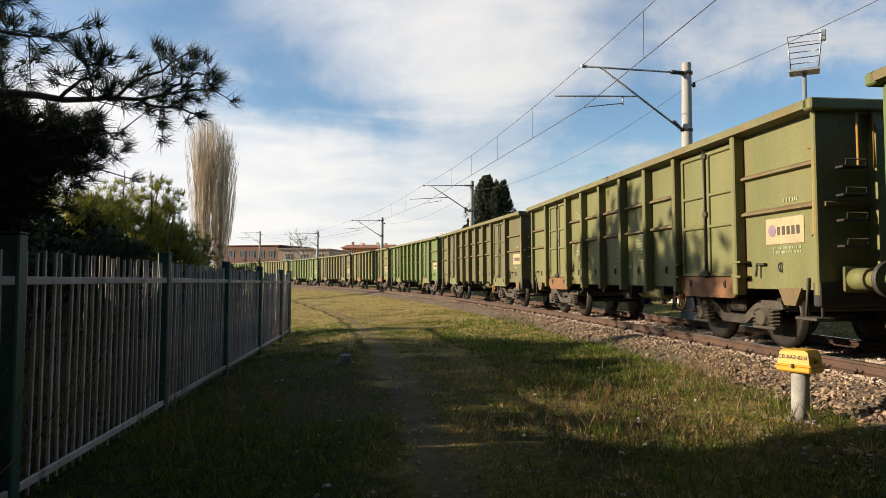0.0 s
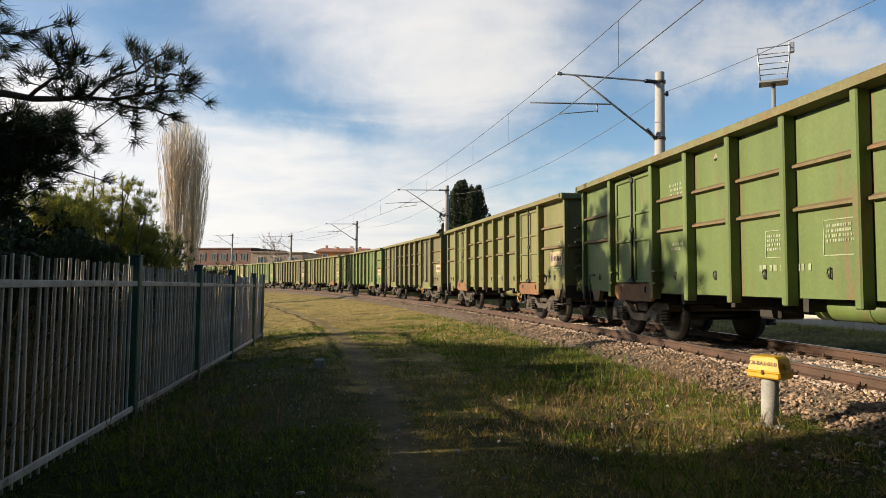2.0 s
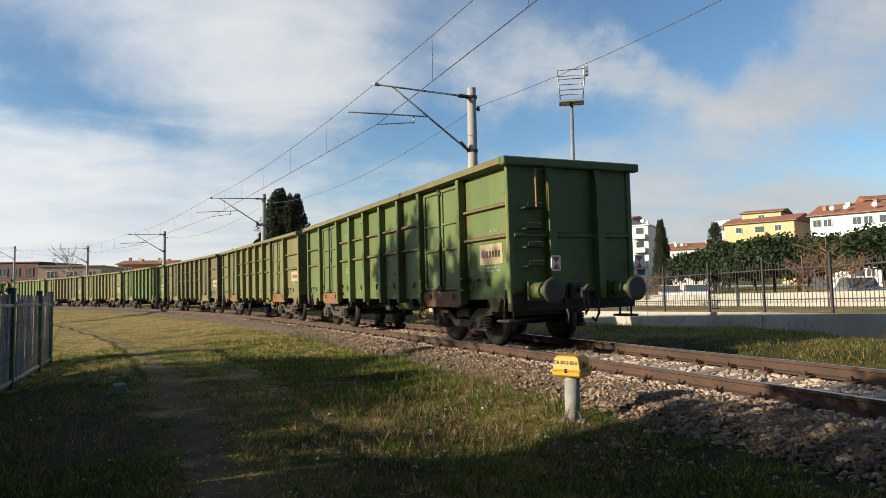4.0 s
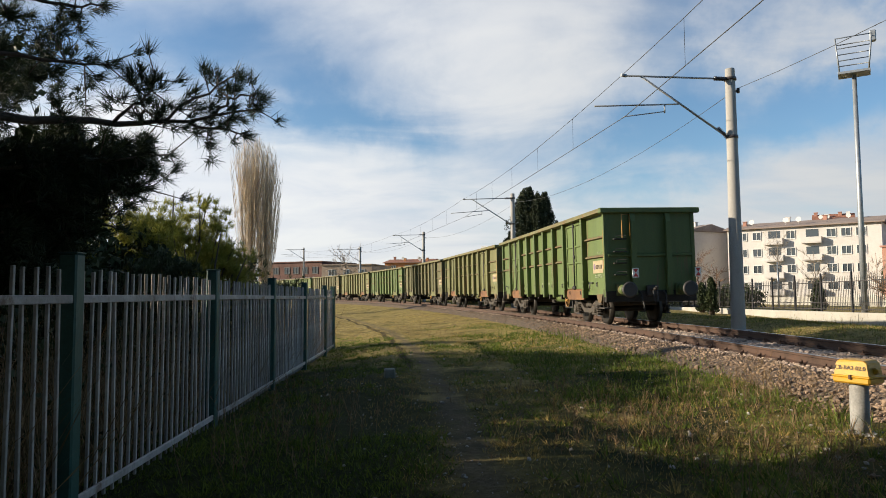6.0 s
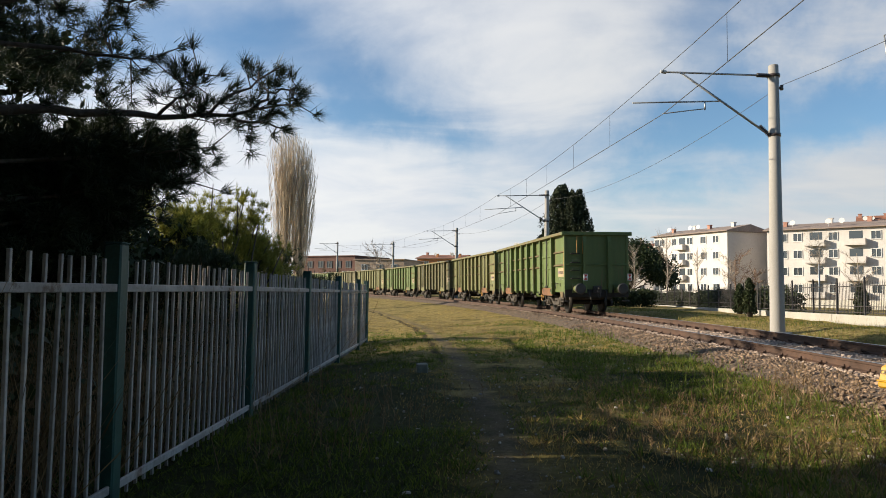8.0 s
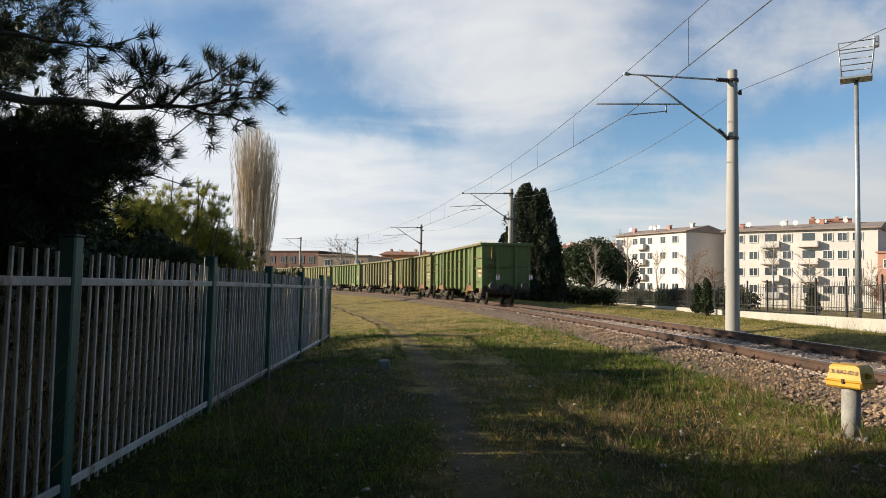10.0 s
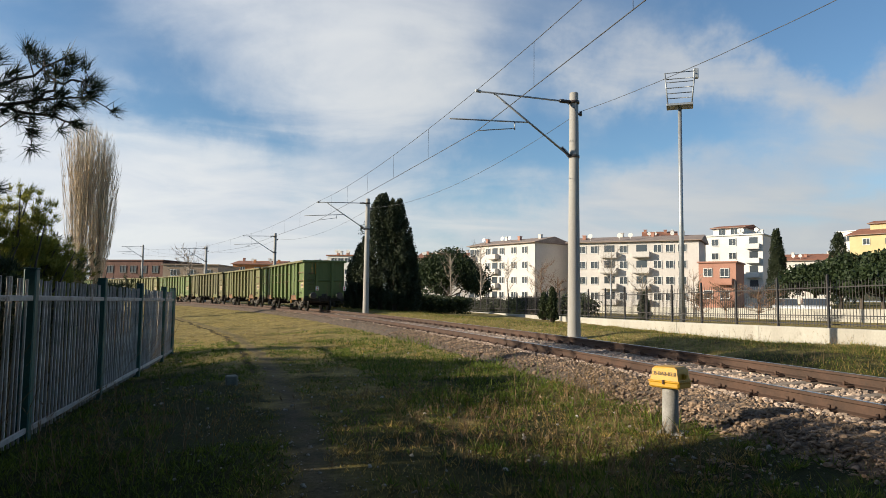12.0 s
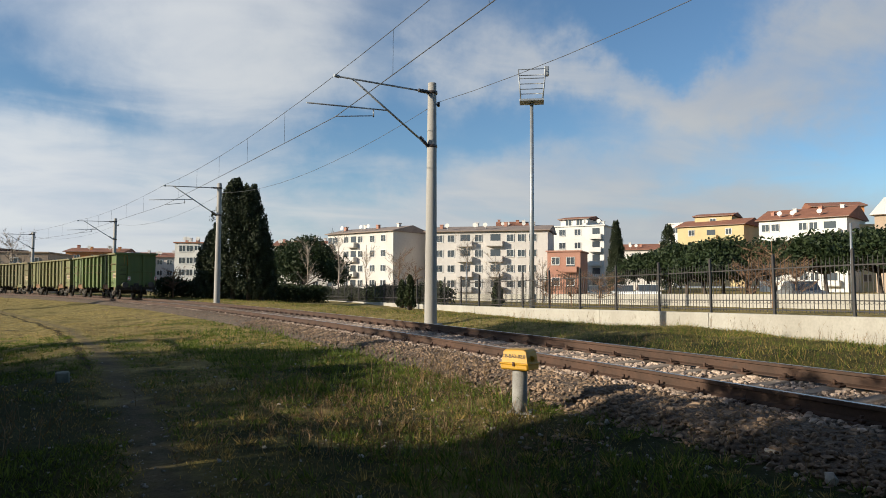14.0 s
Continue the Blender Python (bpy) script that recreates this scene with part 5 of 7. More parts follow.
def pine_near():
    rng, rr = np.random.default_rng(21), random.Random(21)
    tree = thing("pine_tree", "dark long-needled pine with a bough reaching over the fence", "tree", group="pines behind the fence")
    foot = Vector((-5.4, 2.2, gz(-5.4, 2.2)))
    g = Geo()
    bough(g, [foot - Vector((0, 0, 0.3)), foot + Vector((0.05, 0.1, 2)), foot + Vector((0.2, 0.2, 5)), foot + Vector((0.1, 0.1, 8.6))], 0.26, 0.06, 10)
    trunk = part("trunk", g, M_BARK, tree, "rough dark trunk")
    limbs = [[(-52, 15.5, 6.6), (-42, 12.0, 7.1), (-32.6, 12.5, 7.4), (-26, 13.1, 7.7), (-18.9, 14.7, 8.0)],
             [(-26.5, 13.1, 7.65), (-23.5, 15.2, 7.8), (-20.6, 17.3, 7.9)],
             [(-27.5, 13.0, 7.6), (-27.6, 14.9, 7.6), (-28.4, 16.6, 7.6)],
             [(-29.5, 12.8, 7.5), (-27.6, 14.6, 7.5), (-26.6, 16.3, 7.55)],
             [(-22.5, 14.0, 7.85), (-21.0, 15.4, 7.9), (-19.0, 16.0, 8.0)],
             [(-24.5, 13.3, 7.75), (-22.2, 13.0, 7.85), (-20.0, 12.7, 7.9)],
             [(-50, 20.0, 6.6), (-41, 19.0, 7.0), (-36, 20.8, 7.2), (-30.8, 23.5, 7.4)],
             [(-36, 20.8, 7.2), (-33, 20.6, 7.3), (-30.5, 21.0, 7.4)],
             [(-44, 12.5, 7.0), (-36, 16.6, 7.4), (-30.2, 17.0, 7.6)],
             [(-48, 8, 7.0), (-36, 9.0, 7.8), (-25.5, 10.8, 8.2)],
             [(-48, 6, 7.4), (-36, 6.5, 8.0), (-27.0, 8.0, 8.4)],
             [(-48, 4, 7.6), (-38, 4.2, 8.0), (-30.5, 5.4, 8.4)]]
    tips, ways = [], []
    for li, l in enumerate(limbs):
        pts = [sight(a, e, 0.8 * d) for a, e, d in l]
        if li in (0, 6, 8, 9, 10, 11):
            start = foot + Vector((0.1, 0.1, {0: 2.4, 6: 3.8, 8: 2.9, 9: 2.0, 10: 1.7, 11: 1.4}[li]))
            pts[0] = start
        fine = []
        for a, b in zip(pts[:-1], pts[1:]):
            for i in range(4):
                w = a.lerp(b, i / 4)
                fine.append(w + Vector([rr.uniform(-0.025, 0.025) for _ in range(3)]))
        fine.append(pts[-1])
        g = Geo()
        bough(g, fine, 0.055 if li in (0, 6) else 0.028 if li > 7 else 0.016, 0.007)
        part("bough", g, M_BARK, tree)
        dense = li >= 8
        for i, p in enumerate(fine[2:]):
            t = i / max(1, len(fine) - 3)
            if li == 0 and t < 0.2:
                continue
            many = 4 if dense else (rr.choice([0, 1, 2, 2]) if (li == 0 and t < 0.8) else 2)
            for _ in range(many):
                span = 0.28 if dense or li == 0 else 0.16
                off = Vector((rr.gauss(0, 1), rr.gauss(0, 1), rr.gauss(0.1, 0.8))) * span * (0.5 if t > 0.85 else 0.8)
                if li == 0 and t > 0.3:
                    off.z = abs(off.z) * rr.choice([-0.55, 0.8])
                tips.append(p + off)
                d = (fine[-1] - fine[0]).normalized()
                ways.append(np.array(d * 0.7 + off.normalized() * 0.6 + Vector((0, 0, 0.35))))
        tips.append(fine[-1])
        ways.append(np.array((fine[-1] - fine[-3]).normalized()))
        tg = Geo()
        for p in tips[-len(fine[2:]) * 2:]:
            q = min(fine, key=lambda w: (w - p).length)
            if (q - p).length > 0.05:
                tg.tube([q, p], [0.006, 0.004], 4, False)
        if tg.v:
            tagged(part("twig_mass", tg, M_BARK, tree), kind="stuff")
    tips, ways = np.array([tuple(p) for p in tips]), np.array(ways)
    v1 = tufts(tips, ways, rng, 52, 0.145, 0.0065, 0.55)
    # the dense body of the crown
    n = 3000
    az = rng.uniform(-56, -25.0, n)
    el = rng.uniform(0.5, 12.5, n)
    right = np.interp(el, [0, 4, 7, 10.5, 12.5], [-34, -31, -28.3, -25.6, -27]) + rng.normal(size=n) * 0.5 - 1.6 * np.abs(np.sin(el * 1.9 + 0.6)) ** 3
    keep = (az < right) & (el < 11.8 + 0.7 * np.sin(az * 0.9) + 0.6 * np.sin(az * 2.3 + 1) + rng.normal(size=n) * 0.5)
    d = np.minimum(rng.uniform(6.0, 8.2, n), (5.3 + 0.09 * el) / np.cos(np.radians(az)))
    az, el, d = az[keep], el[keep], d[keep]
    c = np.stack([d * np.sin(np.radians(az)), d * np.cos(np.radians(az)), 1.5 + d * np.tan(np.radians(el))], 1)
    v2 = tufts(c, dirs(len(c), rng) + np.array([0.4, 0.2, 0.3]), rng, 36, 0.16, 0.010, 0.8)
    # gappy fringe further up
    n = 560
    az, el, d = rng.uniform(-50, -31, n), rng.uniform(9.5, 20, n), rng.uniform(5.9, 7.5, n)
    keep = az < -31.5 - 0.5 * np.abs(el - 16) + rng.normal(size=n) * 1.5
    d = np.minimum(d, 6.2 / np.cos(np.radians(az)))
    keep &= (np.sin(az * 1.7) * np.sin(el * 1.1 + az * 0.4) > -0.35)
    az, el, d = az[keep], el[keep], d[keep]
    c = np.stack([d * np.sin(np.radians(az)), d * np.cos(np.radians(az)), 1.5 + d * np.tan(np.radians(el))], 1)
    v3 = tufts(c, dirs(len(c), rng) + np.array([0.4, 0.2, 0.4]), rng, 34, 0.16, 0.007, 0.7)
    top = clumpy((-5.6, 1.0, 6.8), (4.2, 3.2, 3.2), 2300, rng)
    v4 = tufts(top, dirs(len(top), rng) + np.array([0, 0, 0.4]), rng, 30, 0.28, 0.03, 0.9)
    back = clumpy((-6.0, -3.2, 6.2), (4.6, 3.6, 4.0), 2600, rng)
    v, f = merge(v1, v2, v3, v4)
    tagged(part("needle_mass", array_mesh("needle_mass", v, f, M_NEEDLE), None, tree, "dark green needles in bunches"), kind="stuff")
    c = top[rng.integers(0, len(top), 5200)] + rng.normal(size=(5200, 3)) * 0.25
    v, f = leaf_quads(c, rng.uniform(0.35, 0.7, 5200), rng)
    tagged(part("upper_foliage", array_mesh("upper_foliage", v, f, M_NEEDLE), None, tree), kind="stuff")
    az, d, el = rng.uniform(-56, -26.5, 9000), rng.uniform(6.6, 8.0, 9000), rng.uniform(0.2, 12.5, 9000)
    keep = (az < np.interp(el, [0, 4, 7, 10.5, 12.5], [-36, -33, -30.5, -28.5, -31])) & (el < 11.0 + 0.7 * np.sin(az * 0.9) + 0.6 * np.sin(az * 2.3 + 1))
    az, el, d = az[keep], el[keep], d[keep]
    d = np.minimum(d, (5.3 + 0.09 * el) / np.cos(np.radians(az)))
    c = np.stack([d * np.sin(np.radians(az)), d * np.cos(np.radians(az)), 1.5 + d * np.tan(np.radians(el))], 1)
    v, f = leaf_quads(c, rng.uniform(0.18, 0.34, len(c)), rng)
    tagged(part("inner_foliage", array_mesh("inner_foliage", v, f, M_NEEDLE), None, tree), kind="stuff")
    # unseen pines added behind the standpoint to shade the foreground and block skylight
    other = thing("pine_tree", "unseen dark pine added to shade the foreground", "tree", group="pines behind the fence")
    g = Geo()
    bough(g, [(-6.4, -2.0, -0.3), (-6.3, -2.0, 3), (-6.4, -1.9, 8)], 0.24, 0.06, 10)
    part("trunk", g, M_BARK, other)
    c = back[rng.integers(0, len(back), 6500)] + rng.normal(size=(6500, 3)) * 0.25
    v, f = leaf_quads(c, rng.uniform(0.35, 0.7, 6500), rng)
    tagged(part("upper_foliage", array_mesh("upper_foliage", v, f, M_NEEDLE), None, other), kind="stuff")
    v, f = tufts(back, dirs(len(back), rng) + np.array([0, 0, 0.4]), rng, 11, 0.32, 0.06, 0.9)
    tagged(part("needle_mass", array_mesh("needle_mass", v, f, M_NEEDLE), None, other), kind="stuff")
    for dx, dy, turn in ((-6.5, 1.9, 70), (-5.5, -6.0, 150), (1.5, -7.5, 220), (7.5, -9.0, 300), (6.8, -2.0, 20), (11.2, -4.0, 110), (3.6, 0.3, 250), (9.2, -0.6, 190)):
        copy_thing(other, pose(-6.4 + dx, -2 + dy, 0, 0, 0, turn) @ pose(6.4, 2.0, 0))


# mostly unseen tree inferred from the shade band; its crown is set to cast it
def shade_pine_left():
    rng, rr = np.random.default_rng(31), random.Random(31)
    tree = thing("pine_tree", "tall dark pine, mostly unseen, that casts the shade band on the meadow", "tree", group="pines behind the fence")
    p = Vector((-14.0, 14.0, gz(-14.0, 14.0)))
    g = Geo()
    bough(g, [p - Vector((0, 0, 0.3)), p + Vector((0.1, 0, 3)), p + Vector((0, 0.1, 8.2))], 0.24, 0.05, 10)
    part("trunk", g, M_BARK, tree)
    cs = []
    for i in range(11):
        z = rr.uniform(6.7, 8.3)
        a = rr.uniform(0, 6.28)
        rad = (2.9 if z < 7.4 else 2.9 - (z - 7.4) * 1.2) * rr.uniform(0.6, 1.05)
        q = p + Vector((rad * math.cos(a), rad * math.sin(a), z + 0.3))
        b = Geo()
        bough(b, curve_pts(p + Vector((0, 0, z - 0.5)), q, rr), 0.05, 0.012, 5)
        part("bough", b, M_BARK, tree)
        cs.append(np.array(q) + rng.normal(size=(42, 3)) * (0.55, 0.55, 0.32))
        cs.append(np.array(p.lerp(q, 0.6) + Vector((0, 0, z * 0.4 + 0.1))) + rng.normal(size=(20, 3)) * (0.5, 0.5, 0.3))
    c = np.concatenate(cs)
    v, f = tufts(c, dirs(len(c), rng) + np.array([0, 0, 0.4]), rng, 30, 0.26, 0.03, 0.9)
    w2, f2 = leaf_quads(c[rng.integers(0, len(c), 900)] + rng.normal(size=(900, 3)) * 0.15, rng.uniform(0.25, 0.5, 900), rng)
    tagged(part("upper_foliage", array_mesh("upper_foliage", w2, f2, M_NEEDLE), None, tree), kind="stuff")
    tagged(part("needle_mass", array_mesh("needle_mass", v, f, M_NEEDLE), None, tree), kind="stuff")


def shrub(az, d, top, rx, mat, label, seed, spikes=10, dens=5200, leaf=0.14, base=0.2, needles=False):
    """A bushy small tree: leader shoots with leaves along them, so that the top is ragged."""
    rng, rr = np.random.default_rng(seed), random.Random(seed)
    p = at(az, d)
    p.z = gz(p.x, p.y)
    tree = thing("shrub", label, "shrub", pose(p.x, p.y, p.z), "shrubs behind the fence")
    h = top - p.z
    g = Geo()
    cs = []
    for i in range(spikes):
        a = rr.uniform(0, 6.28)
        r = rx * math.sqrt(rr.random())
        hh = h * (1 - 0.35 * (r / rx) ** 2) * rr.uniform(0.82, 1.0)
        q = Vector((r * math.cos(a), r * math.sin(a), hh))
        pts = curve_pts(Vector((q.x * 0.15, q.y * 0.15, 0)), q, rr, 5, 0.06)
        bough(g, pts, 0.05, 0.008, 5)
        n = dens // spikes
        t = rng.random(n) ** 0.75
        line = np.array([pts[0].lerp(pts[-1], x) for x in t])
        spread = (0.08 + 0.42 * rx * (1 - t))[:, None]
        cs.append(line + rng.normal(size=(n, 3)) * spread * (1, 1, 0.7))
    tagged(part("stem_mass", g, M_BARK, tree), kind="stuff")
    c = np.concatenate(cs)
    c[:, 2] = np.maximum(c[:, 2], base * rng.random(len(c)))
    if needles:
        hub = c[rng.integers(0, len(c), len(c) // 22)]
        c = np.repeat(hub, 22, 0)[:len(c)] + rng.normal(size=(len(hub) * 22, 3))[:len(c)] * (0.15, 0.15, 0.11)
        v, f = tufts(c, dirs(len(c), rng) * 0.5 + c * (0.35, 0.35, 0) + np.array([0, 0, 0.7]), rng, 22, leaf, 0.013, 0.5)
    else:
        v, f = leaf_quads(c, rng.uniform(0.6, 1.2, len(c)) * leaf, rng)
    tagged(part("foliage", array_mesh("foliage", v, f, mat), None, tree), kind="stuff")


def poplar():
    rng, rr = np.random.default_rng(41), random.Random(41)
    p = at(-18.95, 60)
    p.z = gz(p.x, p.y)
    tree = thing("poplar_tree", "tall bare columnar poplar, pale tan twigs lit by the sun", "tree", pose(p.x, p.y, p.z))
    for cx, top, w in ((-0.40, 16.0, 2.0), (0.95, 14.8, 1.5)):
        g = Geo()
        bough(g, [(cx, 0, -0.3), (cx, 0, 4), (cx + 0.05, 0, top * 0.93)], 0.24, 0.03, 8)
        part("trunk", g, M_TWIG, tree)
        vs = []
        for i in range(210):
            a, z0 = rr.uniform(0, 6.28), 0.8 + rr.random() ** 1.2 * top * 0.58
            out = w * rr.uniform(0.15, 1.0)
            zt = min(z0 + rr.uniform(0.30, 0.58) * top, top * (1 - 0.10 * rr.random() - 0.16 * (out / w) ** 2))
            out *= (zt / top) ** 0.35
            q = Vector((cx + out * math.cos(a), out * math.sin(a), zt))
            pts = [Vector((cx, 0, z0)), Vector((cx + out * 0.72 * math.cos(a), out * 0.72 * math.sin(a), z0 + (zt - z0) * 0.42)), q]
            b = np.array([tuple(k) for k in pts])
            n = 26
            t = rng.random(n) ** 0.8
            base = np.where(t[:, None] < 0.5, b[0] + (b[1] - b[0]) * (t[:, None] * 2), b[1] + (b[2] - b[1]) * (t[:, None] * 2 - 1))
            up = np.array([0, 0, 1.0]) + rng.normal(size=(n, 3)) * (0.20, 0.20, 0.1)
            up /= np.linalg.norm(up, axis=1, keepdims=True)
            vs.append(blades(base, up, rng.uniform(0.5, 1.4, n), np.full(n, 0.026), rng, 0.08))
            vs.append(blades(b[:2], (b[1:] - b[:2]), np.full(2, 1.1), np.array([0.075, 0.055]), rng, 0.0))
        v, f = merge(*vs)
        tagged(part("twig_mass", array_mesh("twig_mass", v, f, M_TWIG), None, tree), kind="stuff")


def cypress(az, d, top, w, seed, name="cypress_tree", mat=None, label="dense dark green cypress with a ragged pointed top"):
    rng, rr = np.random.default_rng(seed), random.Random(seed)
    p = at(az, d)
    p.z = gz(p.x, p.y)
    tree = thing(name, label, "tree", pose(p.x, p.y, p.z))
    h = top - p.z
    g = Geo()
    bough(g, [(0, 0, -0.3), (0, 0, h * 0.5), (0, 0, h * 0.95)], 0.2, 0.03, 7)
    part("trunk", g, M_BARK, tree)
    cs = []
    for i in range(330):
        z = h * (0.05 + 0.9 * rr.random() ** 0.9)
        a = rr.uniform(0, 6.28)
        prof = np.interp(z / h, [0, 0.08, 0.3, 0.6, 0.85, 1.0], [0.95, 1.0, 0.95, 0.74, 0.40, 0.04]) * w / 2 * (0.84 + 0.30 * math.sin(3 * a + seed) * math.sin(11 * z / h + 2 * a))
        r = prof * rr.uniform(0.55, 1.05)
        n = 70 if w > 2 else 9
        t = rng.random(n)[:, None]
        cs.append(np.array([r * math.cos(a), r * math.sin(a), z]) + np.array([0.1 * math.cos(a), 0.1 * math.sin(a), 0.8]) * t * h * 0.09 + rng.normal(size=(n, 3)) * 0.16 * min(1, w / 2.5) * (1.1 - t))
    # feathery sprays stand out from the sides
    for i in range(190 if w > 2 else 0):
        z, a = h * (0.05 + 0.88 * rr.random()), rr.uniform(0, 6.28)
        prof = np.interp(z / h, [0, 0.08, 0.3, 0.6, 0.85, 1.0], [0.95, 1.0, 0.95, 0.74, 0.40, 0.04]) * w / 2
        n = 44
        t = rng.random(n)[:, None]
        out = prof * 0.8 + t * rr.uniform(0.25, 0.6) * (1.15 - z / h)
        cs.append(np.concatenate([out * math.cos(a), out * math.sin(a), z + 0.55 * t], 1) + rng.normal(size=(n, 3)) * 0.12 * (1.1 - t))
    # side leaders end in points of their own
    for i in range(16 if w > 2 else 3):
        a, k = rr.uniform(0, 6.28), rr.uniform(0.15, 0.42) * w
        hh = h * (1.04 - 0.75 * k / w) * rr.uniform(0.62, 1.0)
        n = 360 if w > 2 else 70
        t = rng.random(n)[:, None]
        q = np.array([k * math.cos(a), k * math.sin(a), hh])
        cs.append(q * (1, 1, 0) + np.array([0, 0, 1.0]) * hh * (0.66 + 0.36 * t) + rng.normal(size=(n, 3)) * 0.22 * min(1, w / 2.5) * (1.05 - t))
    c = np.concatenate(cs)
    v, f = leaf_quads(c, rng.uniform(0.09, 0.21, len(c)), rng)
    tagged(part("crown", array_mesh("crown", v, f, mat or M_CYP), None, tree), kind="stuff")


def umbrella_pine(az, d, top, w, seed, thick=0.55, mat=None):
    rng, rr = np.random.default_rng(seed), random.Random(seed)
    p = at(az, d)
    p.z = gz(p.x, p.y)
    tree = thing("umbrella_pine", "umbrella pine with a broad green crown on a bare trunk", "tree", pose(p.x, p.y, p.z), "umbrella pines")
    h = top - p.z
    hub = Vector((rr.uniform(-0.4, 0.4), rr.uniform(-0.4, 0.4), h * (1 - thick) * 0.85))
    g = Geo()
    bough(g, curve_pts(Vector((0, 0, -0.3)), hub, rr, 4, 0.04), 0.19, 0.13, 7)
    part("trunk", g, M_BARK, tree)
    cs, lots = [], 1100 if thick > 0.7 else 500
    for i in range(22):
        a, r = 2.4 * i, w / 2 * math.sqrt((i + 0.5) / 22)
        z = h - h * thick * (0.25 + 0.55 * (2 * r / w) ** 2) + rr.uniform(-0.3, 0.2)
        q = Vector((r * math.cos(a), r * math.sin(a), z))
        b = Geo()
        bough(b, curve_pts(hub, q, rr), 0.07, 0.02, 5)
        part("limb", b, M_BARK, tree)
        k = rr.uniform(0.7, 1.15) * w / (6.8 if thick > 0.7 else 9)
        cs.append(np.array(q) + clumpy((0, 0, 0), (k * 1.6, k * 1.6, k * 1.15), lots, rng, 0.2) + rng.normal(size=(lots, 3)) * 0.14)
    c = np.concatenate(cs)
    v, f = leaf_quads(c, rng.uniform(0.2, 0.42, len(c)), rng)
    tagged(part("crown", array_mesh("crown", v, f, mat or M_UMB), None, tree), kind="stuff")


def bare_tree(az, d, top, w, seed, mat=None, label="small leafless tree with fine grey twigs", n_l=14, twig=0.03):
    rng, rr = np.random.default_rng(seed), random.Random(seed)
    p = at(az, d)
    p.z = gz(p.x, p.y)
    tree = thing("bare_tree", label, "tree", pose(p.x, p.y, p.z), "leafless trees")
    h = top - p.z
    g = Geo()
    bough(g, curve_pts(Vector((0, 0, -0.3)), Vector((0, 0, h * 0.95)), rr, 5, 0.02), 0.03 + 0.008 * h, 0.015, 6)
    part("trunk", g, mat or M_BARE, tree)
    vs = []
    for i in range(n_l):
        z0 = h * rr.uniform(0.22, 0.8)
        a = rr.uniform(0, 6.28)
        q = Vector((w / 2 * math.cos(a) * rr.uniform(0.5, 1), w / 2 * math.sin(a) * rr.uniform(0.5, 1), min(h, z0 + h * rr.uniform(0.12, 0.32))))
        pts = np.array([tuple(k) for k in curve_pts(Vector((0, 0, z0)), q, rr, 4, 0.06)])
        vs.append(blades(pts[:-1], pts[1:] - pts[:-1], np.full(3, 1.15), np.array([0.05, 0.04, 0.03]), rng, 0))
        n = 24
        t = rng.random(n)[:, None]
        base = pts[0] + (pts[-1] - pts[0]) * t
        up = (pts[-1] - pts[0]) / np.linalg.norm(pts[-1] - pts[0]) * 0.6 + dirs(n, rng) * 0.7 + np.array([0, 0, 0.35])
        vs.append(blades(base, up / np.linalg.norm(up, axis=1, keepdims=True), rng.uniform(0.25, 0.8, n) * h / 6, np.full(n, twig), rng, 0.2))
    v, f = merge(*vs)
    tagged(part("twig_mass", array_mesh("twig_mass", v, f, mat or M_BARE), None, tree), kind="stuff")


pine_near()
shade_pine_left()
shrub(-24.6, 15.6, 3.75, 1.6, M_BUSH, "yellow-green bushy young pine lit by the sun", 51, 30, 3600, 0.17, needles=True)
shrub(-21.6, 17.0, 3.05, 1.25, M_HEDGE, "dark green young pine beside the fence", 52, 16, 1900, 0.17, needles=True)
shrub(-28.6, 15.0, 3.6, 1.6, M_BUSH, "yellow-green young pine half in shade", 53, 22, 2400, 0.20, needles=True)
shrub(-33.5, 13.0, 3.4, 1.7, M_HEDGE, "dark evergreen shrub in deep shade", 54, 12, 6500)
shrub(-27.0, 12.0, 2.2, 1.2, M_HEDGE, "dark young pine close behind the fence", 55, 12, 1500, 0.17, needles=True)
# the next two shrubs are added out of sight to cast shade
shrub(-47.2, 11.2, 2.9, 1.6, M_HEDGE, "unseen dark shrub added to cast shade on the meadow", 58, 12, 6500)
shrub(-41.2, 12.7, 4.0, 1.6, M_HEDGE, "unseen dense shrub added to shade the grass by the path", 59, 12, 6500)
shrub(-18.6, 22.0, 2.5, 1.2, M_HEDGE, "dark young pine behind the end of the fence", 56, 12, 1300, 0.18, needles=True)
# added shrubs, largely hidden by the pine, sized to cast shade on the meadow
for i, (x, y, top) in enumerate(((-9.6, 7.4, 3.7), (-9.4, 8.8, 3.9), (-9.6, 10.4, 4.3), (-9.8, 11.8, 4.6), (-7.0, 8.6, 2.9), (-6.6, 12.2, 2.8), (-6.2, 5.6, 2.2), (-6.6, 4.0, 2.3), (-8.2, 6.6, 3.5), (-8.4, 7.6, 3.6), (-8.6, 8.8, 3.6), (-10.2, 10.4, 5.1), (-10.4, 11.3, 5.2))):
    shrub(math.degrees(math.atan2(x, y)), math.hypot(x, y), top, 1.3 if x < -6 else 0.9, M_HEDGE, "dense dark evergreen shrub added behind the fence to cast shade", 160 + i, 16, 9000, 0.17)
poplar()
cypress(3.55, 55.5, 9.8, 4.3, 61)
cypress(4.75, 54.8, 9.3, 3.9, 62)
cypress(5.75, 55.2, 6.0, 2.3, 66)
cypress(2.1, 56.5, 5.8, 2.8, 63)
umbrella_pine(9.15, 92, 8.6, 9.6, 71, 0.78, M_UMB)
